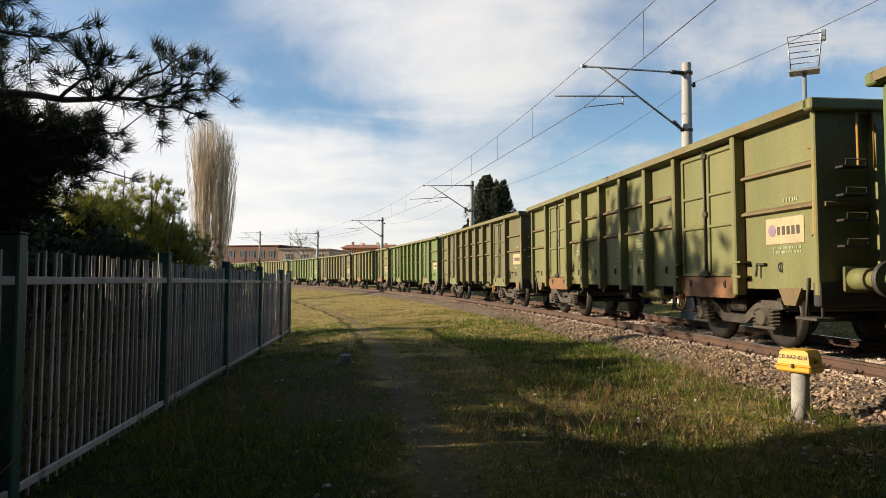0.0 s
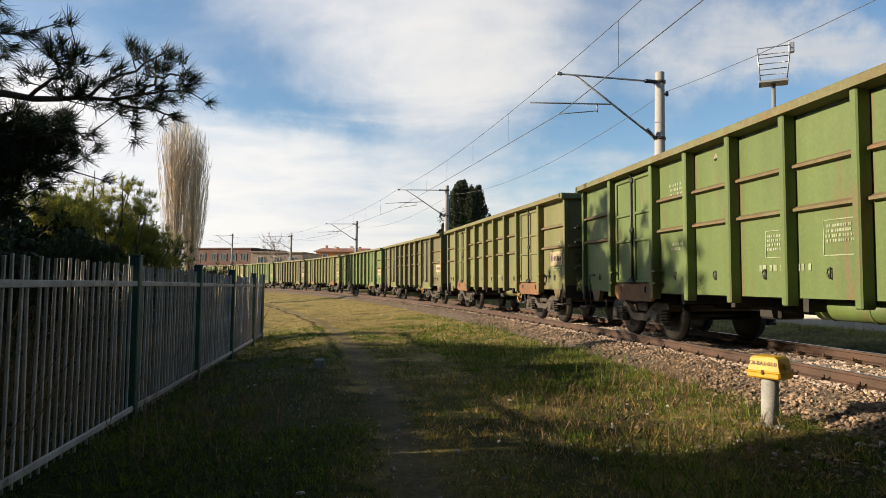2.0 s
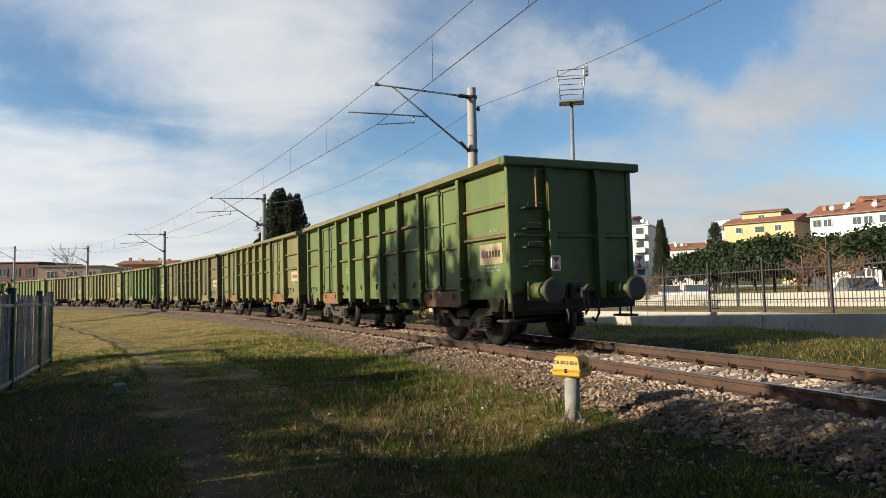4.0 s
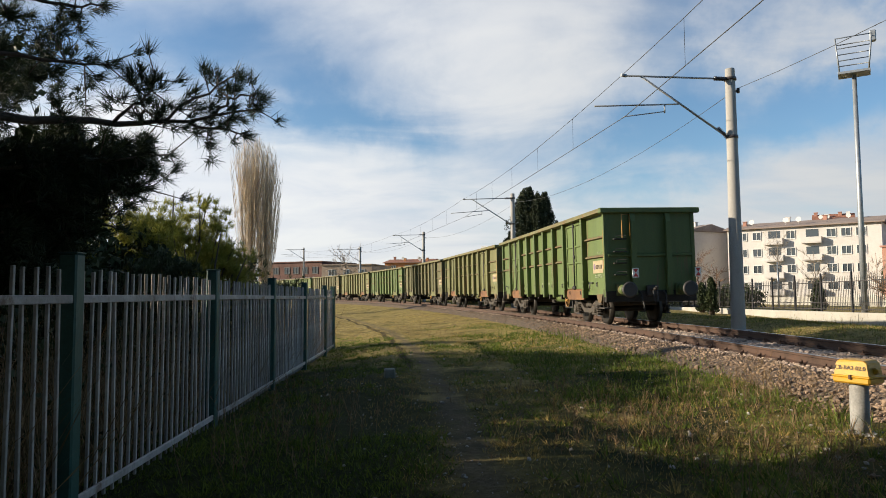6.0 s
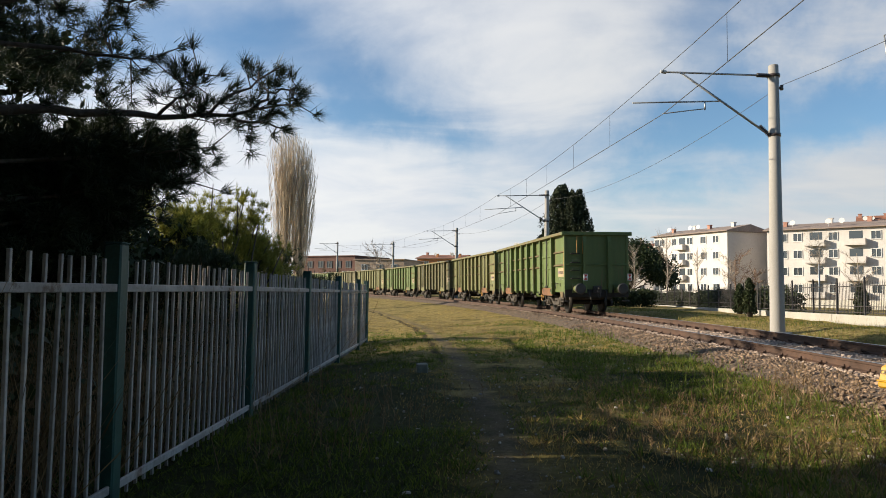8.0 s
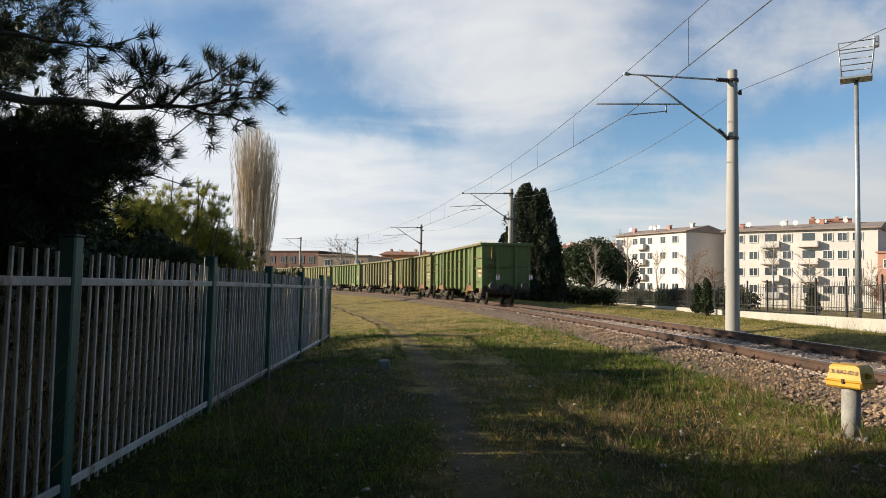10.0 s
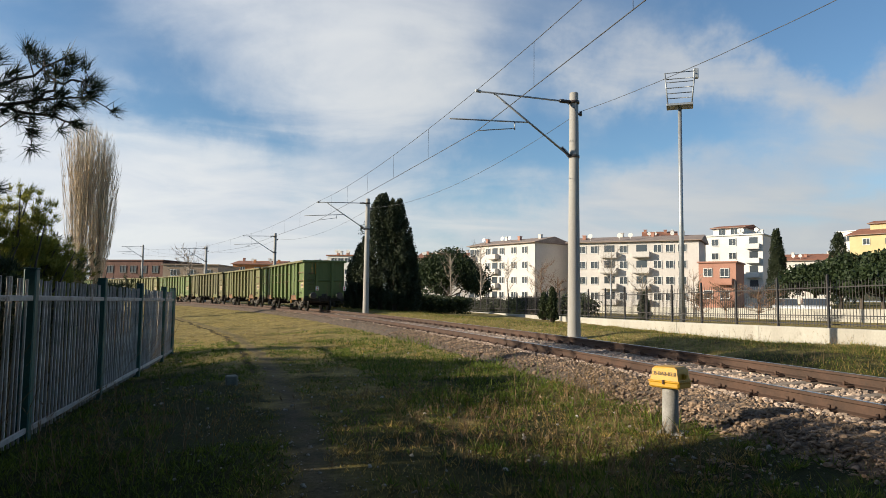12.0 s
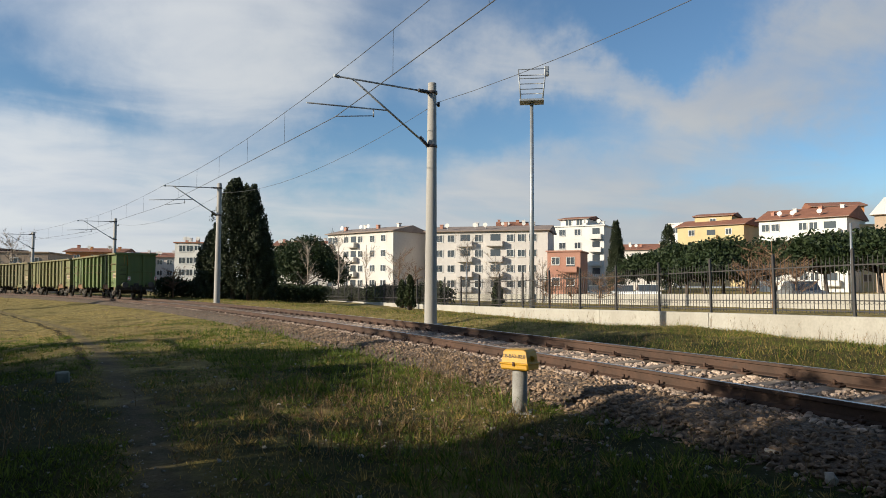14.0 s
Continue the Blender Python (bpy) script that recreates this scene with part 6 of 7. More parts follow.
for i, (az, d, top, w) in enumerate(((37.5, 72, 5.2, 6.0), (40.3, 70, 6.0, 6.5), (43.0, 66, 6.1, 6.5), (46.6, 64, 5.7, 6.5), (50.0, 60, 6.1, 7.0), (53.4, 58, 6.0, 7.0), (45.0, 80, 5.7, 6.0), (39.0, 84, 5.6, 6.0), (44.6, 74, 5.4, 6.0), (41.8, 62, 4.6, 6.0))):
    umbrella_pine(az, d, top, w, 80 + i)
cypress(34.87, 100, 11.0, 2.6, 64)
cypress(38.9, 120, 12.2, 4.6, 65, "conifer_tree", M_CYP, "distant dark conifer behind the umbrella pines")
bare_tree(-11.7, 128, 10.2, 8.0, 91, None, "leafless tree with fine twigs beside the brick building", 26, 0.06)
for i, (az, d, top, w) in enumerate(((11.9, 80, 8.4, 3.4), (14.2, 78, 6.6, 3.4), (9.4, 70, 6.4, 2.6), (16.6, 66, 4.6, 2.4), (25.0, 58, 4.6, 2.6), (28.9, 60, 4.4, 2.8), (22.6, 84, 8.6, 3.2), (5.5, 66, 4.2, 2.4))):
    bare_tree(az, d, top, w, 100 + i)
for i, (az, d, top, w) in enumerate(((46.4, 40, 4.2, 3.8), (44.8, 42, 3.4, 3.0), (48.0, 44, 3.3, 3.0))):
    bare_tree(az, d, top, w, 120 + i, M_BRUSH, "bushy leafless tree with brown twigs", 34, 0.022)
for i, (az, d, top, w) in enumerate(((31.3, 44, 2.6, 3.2), (33.6, 45, 2.5, 3.4), (29.6, 46, 2.2, 2.6), (18.3, 62, 3.6, 3.6), (17.0, 100, 7.2, 5.0), (-0.9, 60, 3.0, 3.0))):
    bare_tree(az, d, top, w, 130 + i, M_BRUSH, "reddish-brown leafless bush beyond the iron fence", 36, 0.03)
for i, (az, d, top, w) in enumerate(((17.9, 46, 2.3, 0.8), (25.2, 40, 1.9, 0.7), (17.2, 50, 2.0, 0.8), (29.8, 120, 6.0, 3.0))):
    cypress(az, d, top, w, 140 + i, "young_conifer", M_HEDGE, "small dark young conifer behind the iron fence")


def hedge():
    rng = np.random.default_rng(151)
    n = 26000
    y = rng.uniform(44, 116, n)
    x = np.array([wall_x(v) for v in y]) + 0.9 + rng.random(n) * 1.4
    h = 1.35 + 0.35 * np.sin(y * 0.9) * np.sin(y * 0.37)
    c = np.stack([x, y, wall_top(y) - 0.1 + h * rng.random(n) ** 0.6], 1)
    v, f = leaf_quads(c, rng.uniform(0.15, 0.32, n), rng)
    single("hedge", array_mesh("hedge", v, f, M_HEDGE), None, "low dark hedge along the far wall", "hedge", kind="stuff")
    n = 17000
    p, q, t = at(-2.0, 61), at(10.8, 65), rng.random(n)
    x, y = p.x + (q.x - p.x) * t + rng.normal(size=n) * 0.35, p.y + (q.y - p.y) * t + rng.normal(size=n) * 0.45
    h = 1.55 + 0.3 * np.sin(t * 31) * np.sin(t * 13)
    v, f = leaf_quads(np.stack([x, y, ground_z(x, y) + h * rng.random(n) ** 0.7], 1), rng.uniform(0.14, 0.3, n), rng)
    single("hedge", array_mesh("hedge", v, f, M_HEDGE), None, "dark clipped hedge at the foot of the cypresses", "hedge", kind="stuff")


hedge()


# ---- buildings ----
M_ROOF = surf("roof_tiles", (0.256, 0.104, 0.056), (0.192, 0.080, 0.048), 0.6, 5, 0.9, bump=0.5, spread=0.15, depth=0.05)
M_ROOFG = surf("roof_grey", (0.256, 0.200, 0.168), (0.200, 0.152, 0.128), 0.6, 5, 0.9, bump=0.4)
M_FACE = surf("facade_white", (0.544, 0.508, 0.476), (0.480, 0.448, 0.420), 0.25, 3, 0.9, bump=0.1, third=(0.416, 0.376, 0.344), third_at=0.66, spread=0.05)
M_FACE2 = surf("facade_bright", (0.624, 0.608, 0.576), (0.560, 0.544, 0.512), 0.25, 3, 0.9, bump=0.1, spread=0.05)
M_FYEL = surf("facade_yellow", (0.496, 0.400, 0.216), (0.432, 0.344, 0.184), 0.25, 3, 0.9, bump=0.1, spread=0.05)
M_FRED = surf("facade_brickred", (0.376, 0.192, 0.136), (0.320, 0.160, 0.116), 0.3, 4, 0.9, bump=0.1, spread=0.08)
M_FORA = surf("facade_orange", (0.496, 0.216, 0.080), (0.432, 0.184, 0.072), 0.3, 4, 0.9, bump=0.1, spread=0.08)
M_FGRN = surf("facade_pale", (0.496, 0.496, 0.368), (0.432, 0.432, 0.320), 0.3, 4, 0.9, bump=0.1, spread=0.06)
M_FTAN = surf("facade_tan", (0.360, 0.272, 0.200), (0.304, 0.228, 0.168), 0.3, 4, 0.9, bump=0.1, spread=0.08)
M_FDARK = surf("brickwork", (0.136, 0.068, 0.052), (0.104, 0.052, 0.040), 0.4, 6, 0.9, bump=0.2, spread=0.12)
M_FRAME = surf("window_frame", (0.576, 0.568, 0.552), (0.512, 0.504, 0.488), 2, 20, 0.6, bump=0)


def lattice(xs, zs, holes, y0, y1):
    """A flat frame in the x-z plane between y0 and y1: a grid of cells with some left open, all in one piece."""
    g = Geo()
    nx, nz = len(xs), len(zs)
    v = [(x, y, z) for y in (y0, y1) for z in zs for x in xs]

    def at_(i, k, side):
        return side * nx * nz + k * nx + i
    solid = {(i, k) for i in range(nx - 1) for k in range(nz - 1)} - holes
    f = []
    for i, k in solid:
        q = [(i, k), (i + 1, k), (i + 1, k + 1), (i, k + 1)]
        f.append(tuple(at_(*c, 0) for c in q))
        f.append(tuple(at_(*c, 1) for c in q[::-1]))
        for n, (c, d) in (((i, k - 1), (q[0], q[1])), ((i + 1, k), (q[1], q[2])), ((i, k + 1), (q[2], q[3])), ((i - 1, k), (q[3], q[0]))):
            if n not in solid:
                f.append((at_(*d, 0), at_(*c, 0), at_(*c, 1), at_(*d, 1)))
    return g.add(v, f)


M_CASE = surf("dark_casing", (0.10, 0.085, 0.08), (0.07, 0.06, 0.055), 2, 20, 0.6, bump=0)


def house(az0, az1, d0, d1, depth, base, eaves, name, label, paint, roof_paint, floors, cols, balconies=(), roof=1.4, wins=(1.4, 1.35), extras=True, side_cols=(), flat=False, casing=None):
    """A block seen from the track: its front runs between two bearings; cols: where windows sit along the front (0 to 1)."""
    casing = casing or M_FRAME
    a, b = at(az0, d0), at(az1, d1)
    w = (b - a).length
    deg = math.degrees(math.atan2(b.y - a.y, b.x - a.x))
    hs = thing(name, label, "building", pose(a.x, a.y, base, 0, 0, deg))
    h = eaves - base
    part("wall", Geo().box((w / 2, depth / 2, h / 2 - 0.5), (w, depth, h + 1.0)), paint, hs)
    fl = h / floors
    gl = Geo()
    ww, wh = wins
    fr = lattice([-ww / 2, -ww / 2 + 0.09, -0.035, 0.035, ww / 2 - 0.09, ww / 2], [-wh / 2 - 0.06, -wh / 2 + 0.08, wh / 2 - 0.09, wh / 2], {(1, 1), (3, 1)}, -0.10, 0.02)
    gl.box((0, -0.012, 0), (ww - 0.1, 0.02, wh - 0.1))
    fr, gl = fr.mesh("window", casing), gl.mesh("pane", M_GLASS)
    for f in range(floors):
        z = fl * (f + 0.56)
        for c in cols:
            wn = part("window", fr, None, hs, m=pose(w * c, 0, z))
            part("pane", gl, None, wn)
        for c in side_cols:
            wn = part("window", fr, None, hs, m=pose(w, depth * c, z, 0, 0, 90))
            part("pane", gl, None, wn)
            wn = part("window", fr, None, hs, m=pose(0, depth * c, z, 0, 0, -90))
            part("pane", gl, None, wn)
        for c, bw in balconies:
            g = Geo()
            g.box((w * c, -0.55, fl * f + 0.08), (bw, 1.1, 0.16)).box((w * c, -1.06, fl * f + 0.55), (bw, 0.08, 0.85)).box((w * c - bw / 2 + 0.04, -0.55, fl * f + 0.55), (0.08, 1.05, 0.85)).box((w * c + bw / 2 - 0.04, -0.55, fl * f + 0.55), (0.08, 1.05, 0.85))
            bal = part("balcony", g, paint, hs)
            g = Geo().box((w * c, -0.015, fl * f + 1.25), (bw * 0.62, 0.03, 2.0))
            part("balcony_door", g, M_GLASS, bal)
    if flat:
        g = Geo()
        g.box((w / 2, depth / 2, h + 0.12), (w + 0.5, depth + 0.5, 0.24), 0.03)
        part("roof", g, roof_paint, hs)
    else:
        g = Geo()
        g.prism([(-0.5, h), (-0.5, h + 0.16), (depth / 2, h + roof), (depth + 0.5, h + 0.16), (depth + 0.5, h)], -0.5, w + 0.5, 0)
        part("roof", g, roof_paint, hs, "tiled pitched roof")
        g = Geo()
        g.box((w / 2, -0.56, h + 0.05), (w + 1.0, 0.12, 0.10))
        part("gutter", g, M_ROOFG, hs)
    if extras:
        rr = random.Random(round(az0 * 7))
        for k in range(4):
            x, y = w * (0.1 + 0.26 * k) + rr.uniform(-0.5, 0.5), depth * rr.uniform(0.2, 0.5)
            g = Geo()
            zz = h + (0.2 if flat else roof * y / depth * 1.6)
            g.box((x, y, zz + 0.4), (0.6, 0.6, 1.1), 0.02).box((x, y, zz + 0.98), (0.76, 0.76, 0.1))
            part("chimney", g, paint if k % 2 else M_FRED, hs)
        for k in range(3):
            x = w * rr.uniform(0.08, 0.92)
            g = Geo()
            zz = h + (0.2 if flat else 0.45)
            g.tube([(x, 0.6, zz), (x, 0.6, zz + 0.7)], 0.03, 5)
            g.tube([(x, 0.50, zz + 0.75), (x, 0.44, zz + 0.78), (x, 0.34, zz + 0.80)], [0.05, 0.32, 0.42], 12)
            part("satellite_dish", g, M_FACE2, hs)
        g = Geo()
        for k in range(2):
            g.box((w * (0.3 + 0.4 * k), depth * 0.25, h + (0.35 if flat else roof * 0.5)), (2.0, 1.0, 0.08), 0, None)
        part("solar_panel", g, M_GLASS, hs)
    return hs, w, h


house(11.0, 16.41, 140, 127, 10, 0.6, 11.9, "apartment_block", "four-storey white apartment block with a low tiled roof", M_FACE, M_ROOFG, 4, (0.12, 0.30, 0.52, 0.70, 0.86), ((0.41, 2.4), (0.04, 2.0)))
house(19.2, 29.34, 126, 121.5, 10, 0.6, 11.6, "apartment_block", "long four-storey off-white apartment block with balconies", M_FACE, M_ROOFG, 4, (0.11, 0.21, 0.44, 0.70, 0.79, 0.88), ((0.33, 2.9), (0.58, 2.9)))
house(17.2, 19.4, 150, 152, 12, 0.6, 12.6, "white_house", "white gabled house behind the apartment blocks", M_FACE2, M_ROOFG, 4, (0.3, 0.7), roof=2.2, extras=False)
house(25.2, 27.6, 150, 150, 8, 0.6, 14.3, "roof_house", "red-roofed upper storey behind the apartment block", M_FACE2, M_ROOF, 5, (0.75,), roof=2.0)
house(29.7, 33.9, 143, 140, 12, 0.6, 14.0, "white_house", "tall bright white house with stepped top floor", M_FACE2, M_FACE2, 5, (0.2, 0.5), ((0.85, 2.4),), flat=True)
house(30.4, 32.6, 144, 142, 8, 14.0, 15.6, "top_storey", "set-back top storey of the tall white house", M_FACE2, M_ROOF, 1, (0.3, 0.7), roof=0.9, extras=False)
house(29.3, 32.0, 118, 117, 8, 0.6, 7.6, "red_house", "low brick-red house with a shaded terrace", M_FRED, M_FRED, 2, (0.25, 0.7), ((0.7, 2.4),), flat=True, extras=False)
house(39.6, 44.45, 165, 160, 12, 3.0, 15.4, "yellow_house", "yellow house with white trim and red hipped roof", M_FYEL, M_ROOF, 4, (0.22, 0.78), ((0.52, 3.0),), roof=1.9, extras=False)
house(40.9, 43.6, 168, 166, 8, 15.4, 18.0, "top_storey", "yellow roof storey above the yellow house", M_FYEL, M_ROOF, 1, (0.5,), roof=1.0, extras=False)
house(38.9, 40.0, 172, 170, 8, 3.0, 16.8, "white_house", "narrow white house beside the yellow one", M_FACE2, M_FACE2, 4, (0.5,), flat=True, extras=False)
house(45.5, 51.3, 135, 131, 12, 2.0, 13.6, "white_house", "large white house with stepped red tiled roofs", M_FACE2, M_ROOF, 4, (0.08, 0.2, 0.52, 0.64), ((0.82, 3.0),), roof=2.4)
house(49.2, 52.4, 150, 152, 10, 3.0, 17.4, "brick_house", "orange-brown house with white window frames", M_FORA, M_ROOF, 5, (0.25, 0.55, 0.8), roof=1.4, extras=False)
house(50.6, 53.6, 138, 140, 8, 2.0, 12.6, "pale_house", "pale green-yellow house with dark windows", M_FGRN, M_FGRN, 4, (0.3, 0.62), flat=True, extras=False)
house(53.0, 58.0, 125, 122, 12, 2.0, 13.0, "tan_house", "tan house with a steep white-edged gable", M_FTAN, M_FACE2, 4, (0.25, 0.6), roof=3.4, extras=False)
house(-0.9, 1.35, 150, 148, 10, 0.4, 10.2, "white_house", "white house with roof dormer behind the cypresses", M_FACE2, M_ROOF, 4, (0.25, 0.5, 0.75), ((0.85, 1.6),), flat=True)
house(-8.4, -4.6, 190, 186, 12, 0.4, 9.6, "orange_house", "orange house with tiled roofs beyond the train", M_FORA, M_ROOF, 3, (0.2, 0.5, 0.8), roof=1.3)
house(-4.4, -0.9, 200, 196, 12, 0.4, 9.0, "far_houses", "row of far houses with tiled roofs", M_FACE, M_ROOF, 3, (0.1, 0.3, 0.5, 0.7, 0.9), roof=1.6)
house(-18.6, -13.6, 160, 150, 14, 0.4, 8.2, "brick_building", "dark red-brick flat building with large windows", M_FDARK, M_FDARK, 2, (0.1, 0.28, 0.46, 0.60, 0.74, 0.9), flat=True, wins=(1.5, 1.5), extras=False, casing=M_CASE)
house(-13.6, -9.5, 150, 146, 14, 0.4, 7.4, "tan_building", "tan flat-roofed building beyond the train", M_FTAN, M_FTAN, 2, (0.2, 0.5, 0.8), flat=True, extras=False)
house(6.6, 10.9, 175, 172, 12, 0.6, 11.5, "far_houses", "far houses with tiled roofs behind the umbrella pine", M_FACE, M_ROOF, 4, (0.2, 0.5, 0.8), roof=1.8)
house(33.9, 38.6, 190, 188, 12, 2.0, 11.6, "far_houses", "far houses with reddish roofs behind the trees", M_FACE, M_ROOF, 3, (0.2, 0.5, 0.8), roof=2.0)


# ---- beyond the iron fence ----
def beyond():
    g = Geo()
    for a, b in ((6, 30), (30, 54), (54, 80)):
        za, zb = gz(30, a), gz(30, b)
        v = [(29.9, a, za - 0.3), (30.1, a, za - 0.3), (30.1, a, za + 0.75), (29.9, a, za + 0.75), (29.2, b, zb - 0.3), (29.4, b, zb - 0.3), (29.4, b, zb + 0.75), (29.2, b, zb + 0.75)]
        g.add(v, [(0, 1, 2, 3), (7, 6, 5, 4), (0, 4, 5, 1), (1, 5, 6, 2), (2, 6, 7, 3), (3, 7, 4, 0)])
    single("low_wall", g, M_WALL, "long low pale garden wall along the road", "wall", kind="structure")
    v, f = [], []
    for i in range(40):
        y = -20 + i * 4
        for x in (33.0, 39.0):
            v.append((x, y, gz(x, y) + 0.02))
    f = [(2 * i, 2 * i + 1, 2 * i + 3, 2 * i + 2) for i in range(39)]
    asphalt = surf("asphalt", (0.075, 0.075, 0.078), (0.055, 0.055, 0.058), 0.8, 30, 0.9, bump=0.2)
    single("road", Geo().add(v, f), asphalt, "grey asphalt street behind the garden wall", "road", kind="structure")
    tyre = surf("tyre", (0.02, 0.02, 0.02), (0.03, 0.03, 0.03), 4, 30, 0.9)
    paint = surf("car_white", (0.74, 0.74, 0.73), (0.70, 0.70, 0.69), 1, 20, 0.25, bump=0, spread=0.03)
    grey = surf("car_grey", (0.16, 0.17, 0.18), (0.14, 0.15, 0.16), 1, 20, 0.25, bump=0, spread=0.03)
    wheel_g = Geo().tube([(0, -0.1, 0), (0, 0.1, 0)], 0.31, 16).mesh("wheel", tyre)
    for az, d, pt, lab in ((35.4, 58, paint, "white parked car at the roadside"), (37.3, 56, paint, "white hatchback parked at the roadside"), (33.4, 61, grey, "grey parked car at the roadside"), (48.3, 46, grey, "dark parked car under the pines")):
        p = at(az, d)
        car = thing("parked_car", lab, "car", pose(p.x, p.y, gz(p.x, p.y) + 0.02, 0, 0, 58), "parked cars")
        o = [(-2.05, 0.35), (-2.08, 0.62), (-1.98, 0.84), (-1.0, 0.93), (1.15, 0.95), (1.95, 0.86), (2.08, 0.6), (2.05, 0.3), (1.6, 0.24), (-1.6, 0.24)]
        part("body", Geo().prism(o, -0.84, 0.84, 1), pt, car)
        o2 = [(-1.15, 0.92), (-0.45, 1.40), (0.75, 1.42), (1.55, 0.94)]
        cab = part("cabin", Geo().prism(o2, -0.74, 0.74, 1), M_GLASS, car, "dark car windows")
        part("car_roof", Geo().box((0.15, 0, 1.42), (1.25, 1.42, 0.05), 0.02), pt, car)
        for x in (-1.28, 1.3):
            for y in (-0.78, 0.78):
                part("wheel", wheel_g, None, car, m=pose(x, y, 0.31))
    for az, d in ((51.6, 33), (22.6, 62)):
        p = at(az, d)
        z = gz(p.x, p.y)
        lamp = thing("street_lamp", "thin grey street lamp post with a short arm", "street lamp", pose(p.x, p.y, z, 0, 0, 30))
        part("post", Geo().tube([(0, 0, -0.2), (0, 0, 3.7)], [0.06, 0.045], 8), M_GALV, lamp)
        part("lamp_arm", Geo().tube([(0, 0, 3.3), (0.35, 0, 3.35)], 0.02, 6).box((0.4, 0, 3.34), (0.28, 0.12, 0.07), 0.02), M_GALV, lamp)


beyond()


# ---- the meadow's growth and litter ----
def field_points(n, rng, near=1.6, far=26.0, az0=-36.0, az1=62.0, power=1.0):
    """Places on the near side of the track, denser close by."""
    d = near + (far - near) * rng.random(n) ** power
    az = np.radians(rng.uniform(az0, az1, n))
    x, y = d * np.sin(az), d * np.cos(az)
    u = np.hypot(x - CX, y - CY) - RC
    return x, y, u


def path_off(x, y):
    return np.abs(x - (0.5 - 0.085 * y - 0.0026 * y * y))


def patch(x, y, k, ph):
    return 0.5 + 0.25 * (np.sin(x * k + ph) * np.cos(y * k * 0.9 - ph) + np.sin((x + y) * k * 0.53 + 2 * ph) + 0.6 * np.sin(x * k * 2.3 - y * k * 1.9 + ph))


def grow(name, n, mat, label, seed, h0, h1, w0, w1, lean, want, power=1.25, far=30.0, category="grass"):
    rng = np.random.default_rng(seed)
    x, y, u = field_points(n, rng, far=far, power=power)
    s = (np.arctan2(y - CY, x - CX) - A0) * RC
    keep = (u < np.interp(s, [-5, -2, 3, 8], [-2.5, -2.2, -1.6, -1.4]) - 0.3 * rng.random(n)) & want(x, y, u, rng)
    x, y = x[keep], y[keep]
    m = len(x)
    base = np.stack([x, y, ground_z(x, y) - 0.01], 1)
    up = rng.normal(size=(m, 3)) * lean + np.array([0, 0, 1.0])
    up /= np.linalg.norm(up, axis=1, keepdims=True)
    d = np.hypot(x, y)
    ln = rng.uniform(h0, h1, m) * (0.6 + 0.8 * patch(x, y, 2.1, 1.0))
    v, f = blades(base, up, ln, rng.uniform(w0, w1, m) * (1 + d * 0.07), rng, 0.5)
    single(name, array_mesh(name, v, f, mat), None, label, category, kind="stuff")


grow("green_grass", 330000, M_GRASS, "short green winter grass in uneven patches", 201, 0.018, 0.07, 0.006, 0.013, 0.6,
     lambda x, y, u, r: (patch(x, y, 0.8, 0.4) + 0.25 * r.random(len(x)) > 0.56 + 0.012 * np.clip(y - 8, 0, 10) * (u < -5)) & (path_off(x, y) > 0.12 + 0.3 * r.random(len(x)) ** 2))
grow("dry_grass", 240000, M_DRY, "dry straw-coloured grass among the green", 202, 0.015, 0.06, 0.005, 0.011, 0.9,
     lambda x, y, u, r: (patch(x, y, 0.8, 0.4) + 0.3 * r.random(len(x)) < 0.86 - 0.6 * np.clip(0.2 - 0.085 * y - 0.0026 * y * y - x, 0, 1) * (y < 15)) & (path_off(x, y) > 0.10 + 0.35 * r.random(len(x)) ** 2), far=45.0)
grow("tall_grass", 40000, M_GRASS, "taller grass beside the ballast", 203, 0.10, 0.24, 0.006, 0.012, 0.4,
     lambda x, y, u, r: (u > -4.9) & (patch(x, y, 1.3, 2.0) > 0.42), far=24.0)


def tussocks(name, n, mat, label, seed, h0, h1, want, each=24):
    """Clumps of longer blades that fan outward."""
    rng = np.random.default_rng(seed)
    x, y, u = field_points(n, rng, near=2.2, far=24.0, power=0.9)
    keep = (u < -1.7 - 0.6 * rng.random(n)) & want(x, y, u, rng) & (path_off(x, y) > 0.3)
    x, y = x[keep], y[keep]
    size = rng.uniform(h0, h1, len(x))
    m = len(x) * each
    off = rng.normal(size=(m, 2)) * np.repeat(size, each)[:, None] * 0.30
    bx, by = np.repeat(x, each) + off[:, 0], np.repeat(y, each) + off[:, 1]
    base = np.stack([bx, by, ground_z(bx, by) - 0.01], 1)
    up = np.concatenate([off * 4.5 / np.repeat(size, each)[:, None] * 0.5, np.ones((m, 1))], 1) + rng.normal(size=(m, 3)) * (0.3, 0.3, 0.1)
    up /= np.linalg.norm(up, axis=1, keepdims=True)
    v, f = blades(base, up, np.repeat(size, each) * rng.uniform(0.5, 1.1, m), rng.uniform(0.005, 0.010, m) * (1 + np.hypot(bx, by) * 0.05), rng, 0.4)
    single(name, array_mesh(name, v, f, mat), None, label, "grass", kind="stuff")


tussocks("grass_tussocks", 4200, M_GRASS, "lush green tufts beside the ballast and along the fence", 206, 0.07, 0.17,
         lambda x, y, u, r: (u > -4.9) | (x < -1.2 - 0.09 * y) | (r.random(len(x)) < 0.22))
tussocks("straw_tussocks", 1900, M_DRY, "bleached straw tufts among the green grass", 207, 0.05, 0.15,
         lambda x, y, u, r: (x > 0.6 - 0.1 * y) & (patch(x, y, 1.1, 1.3) > 0.45))


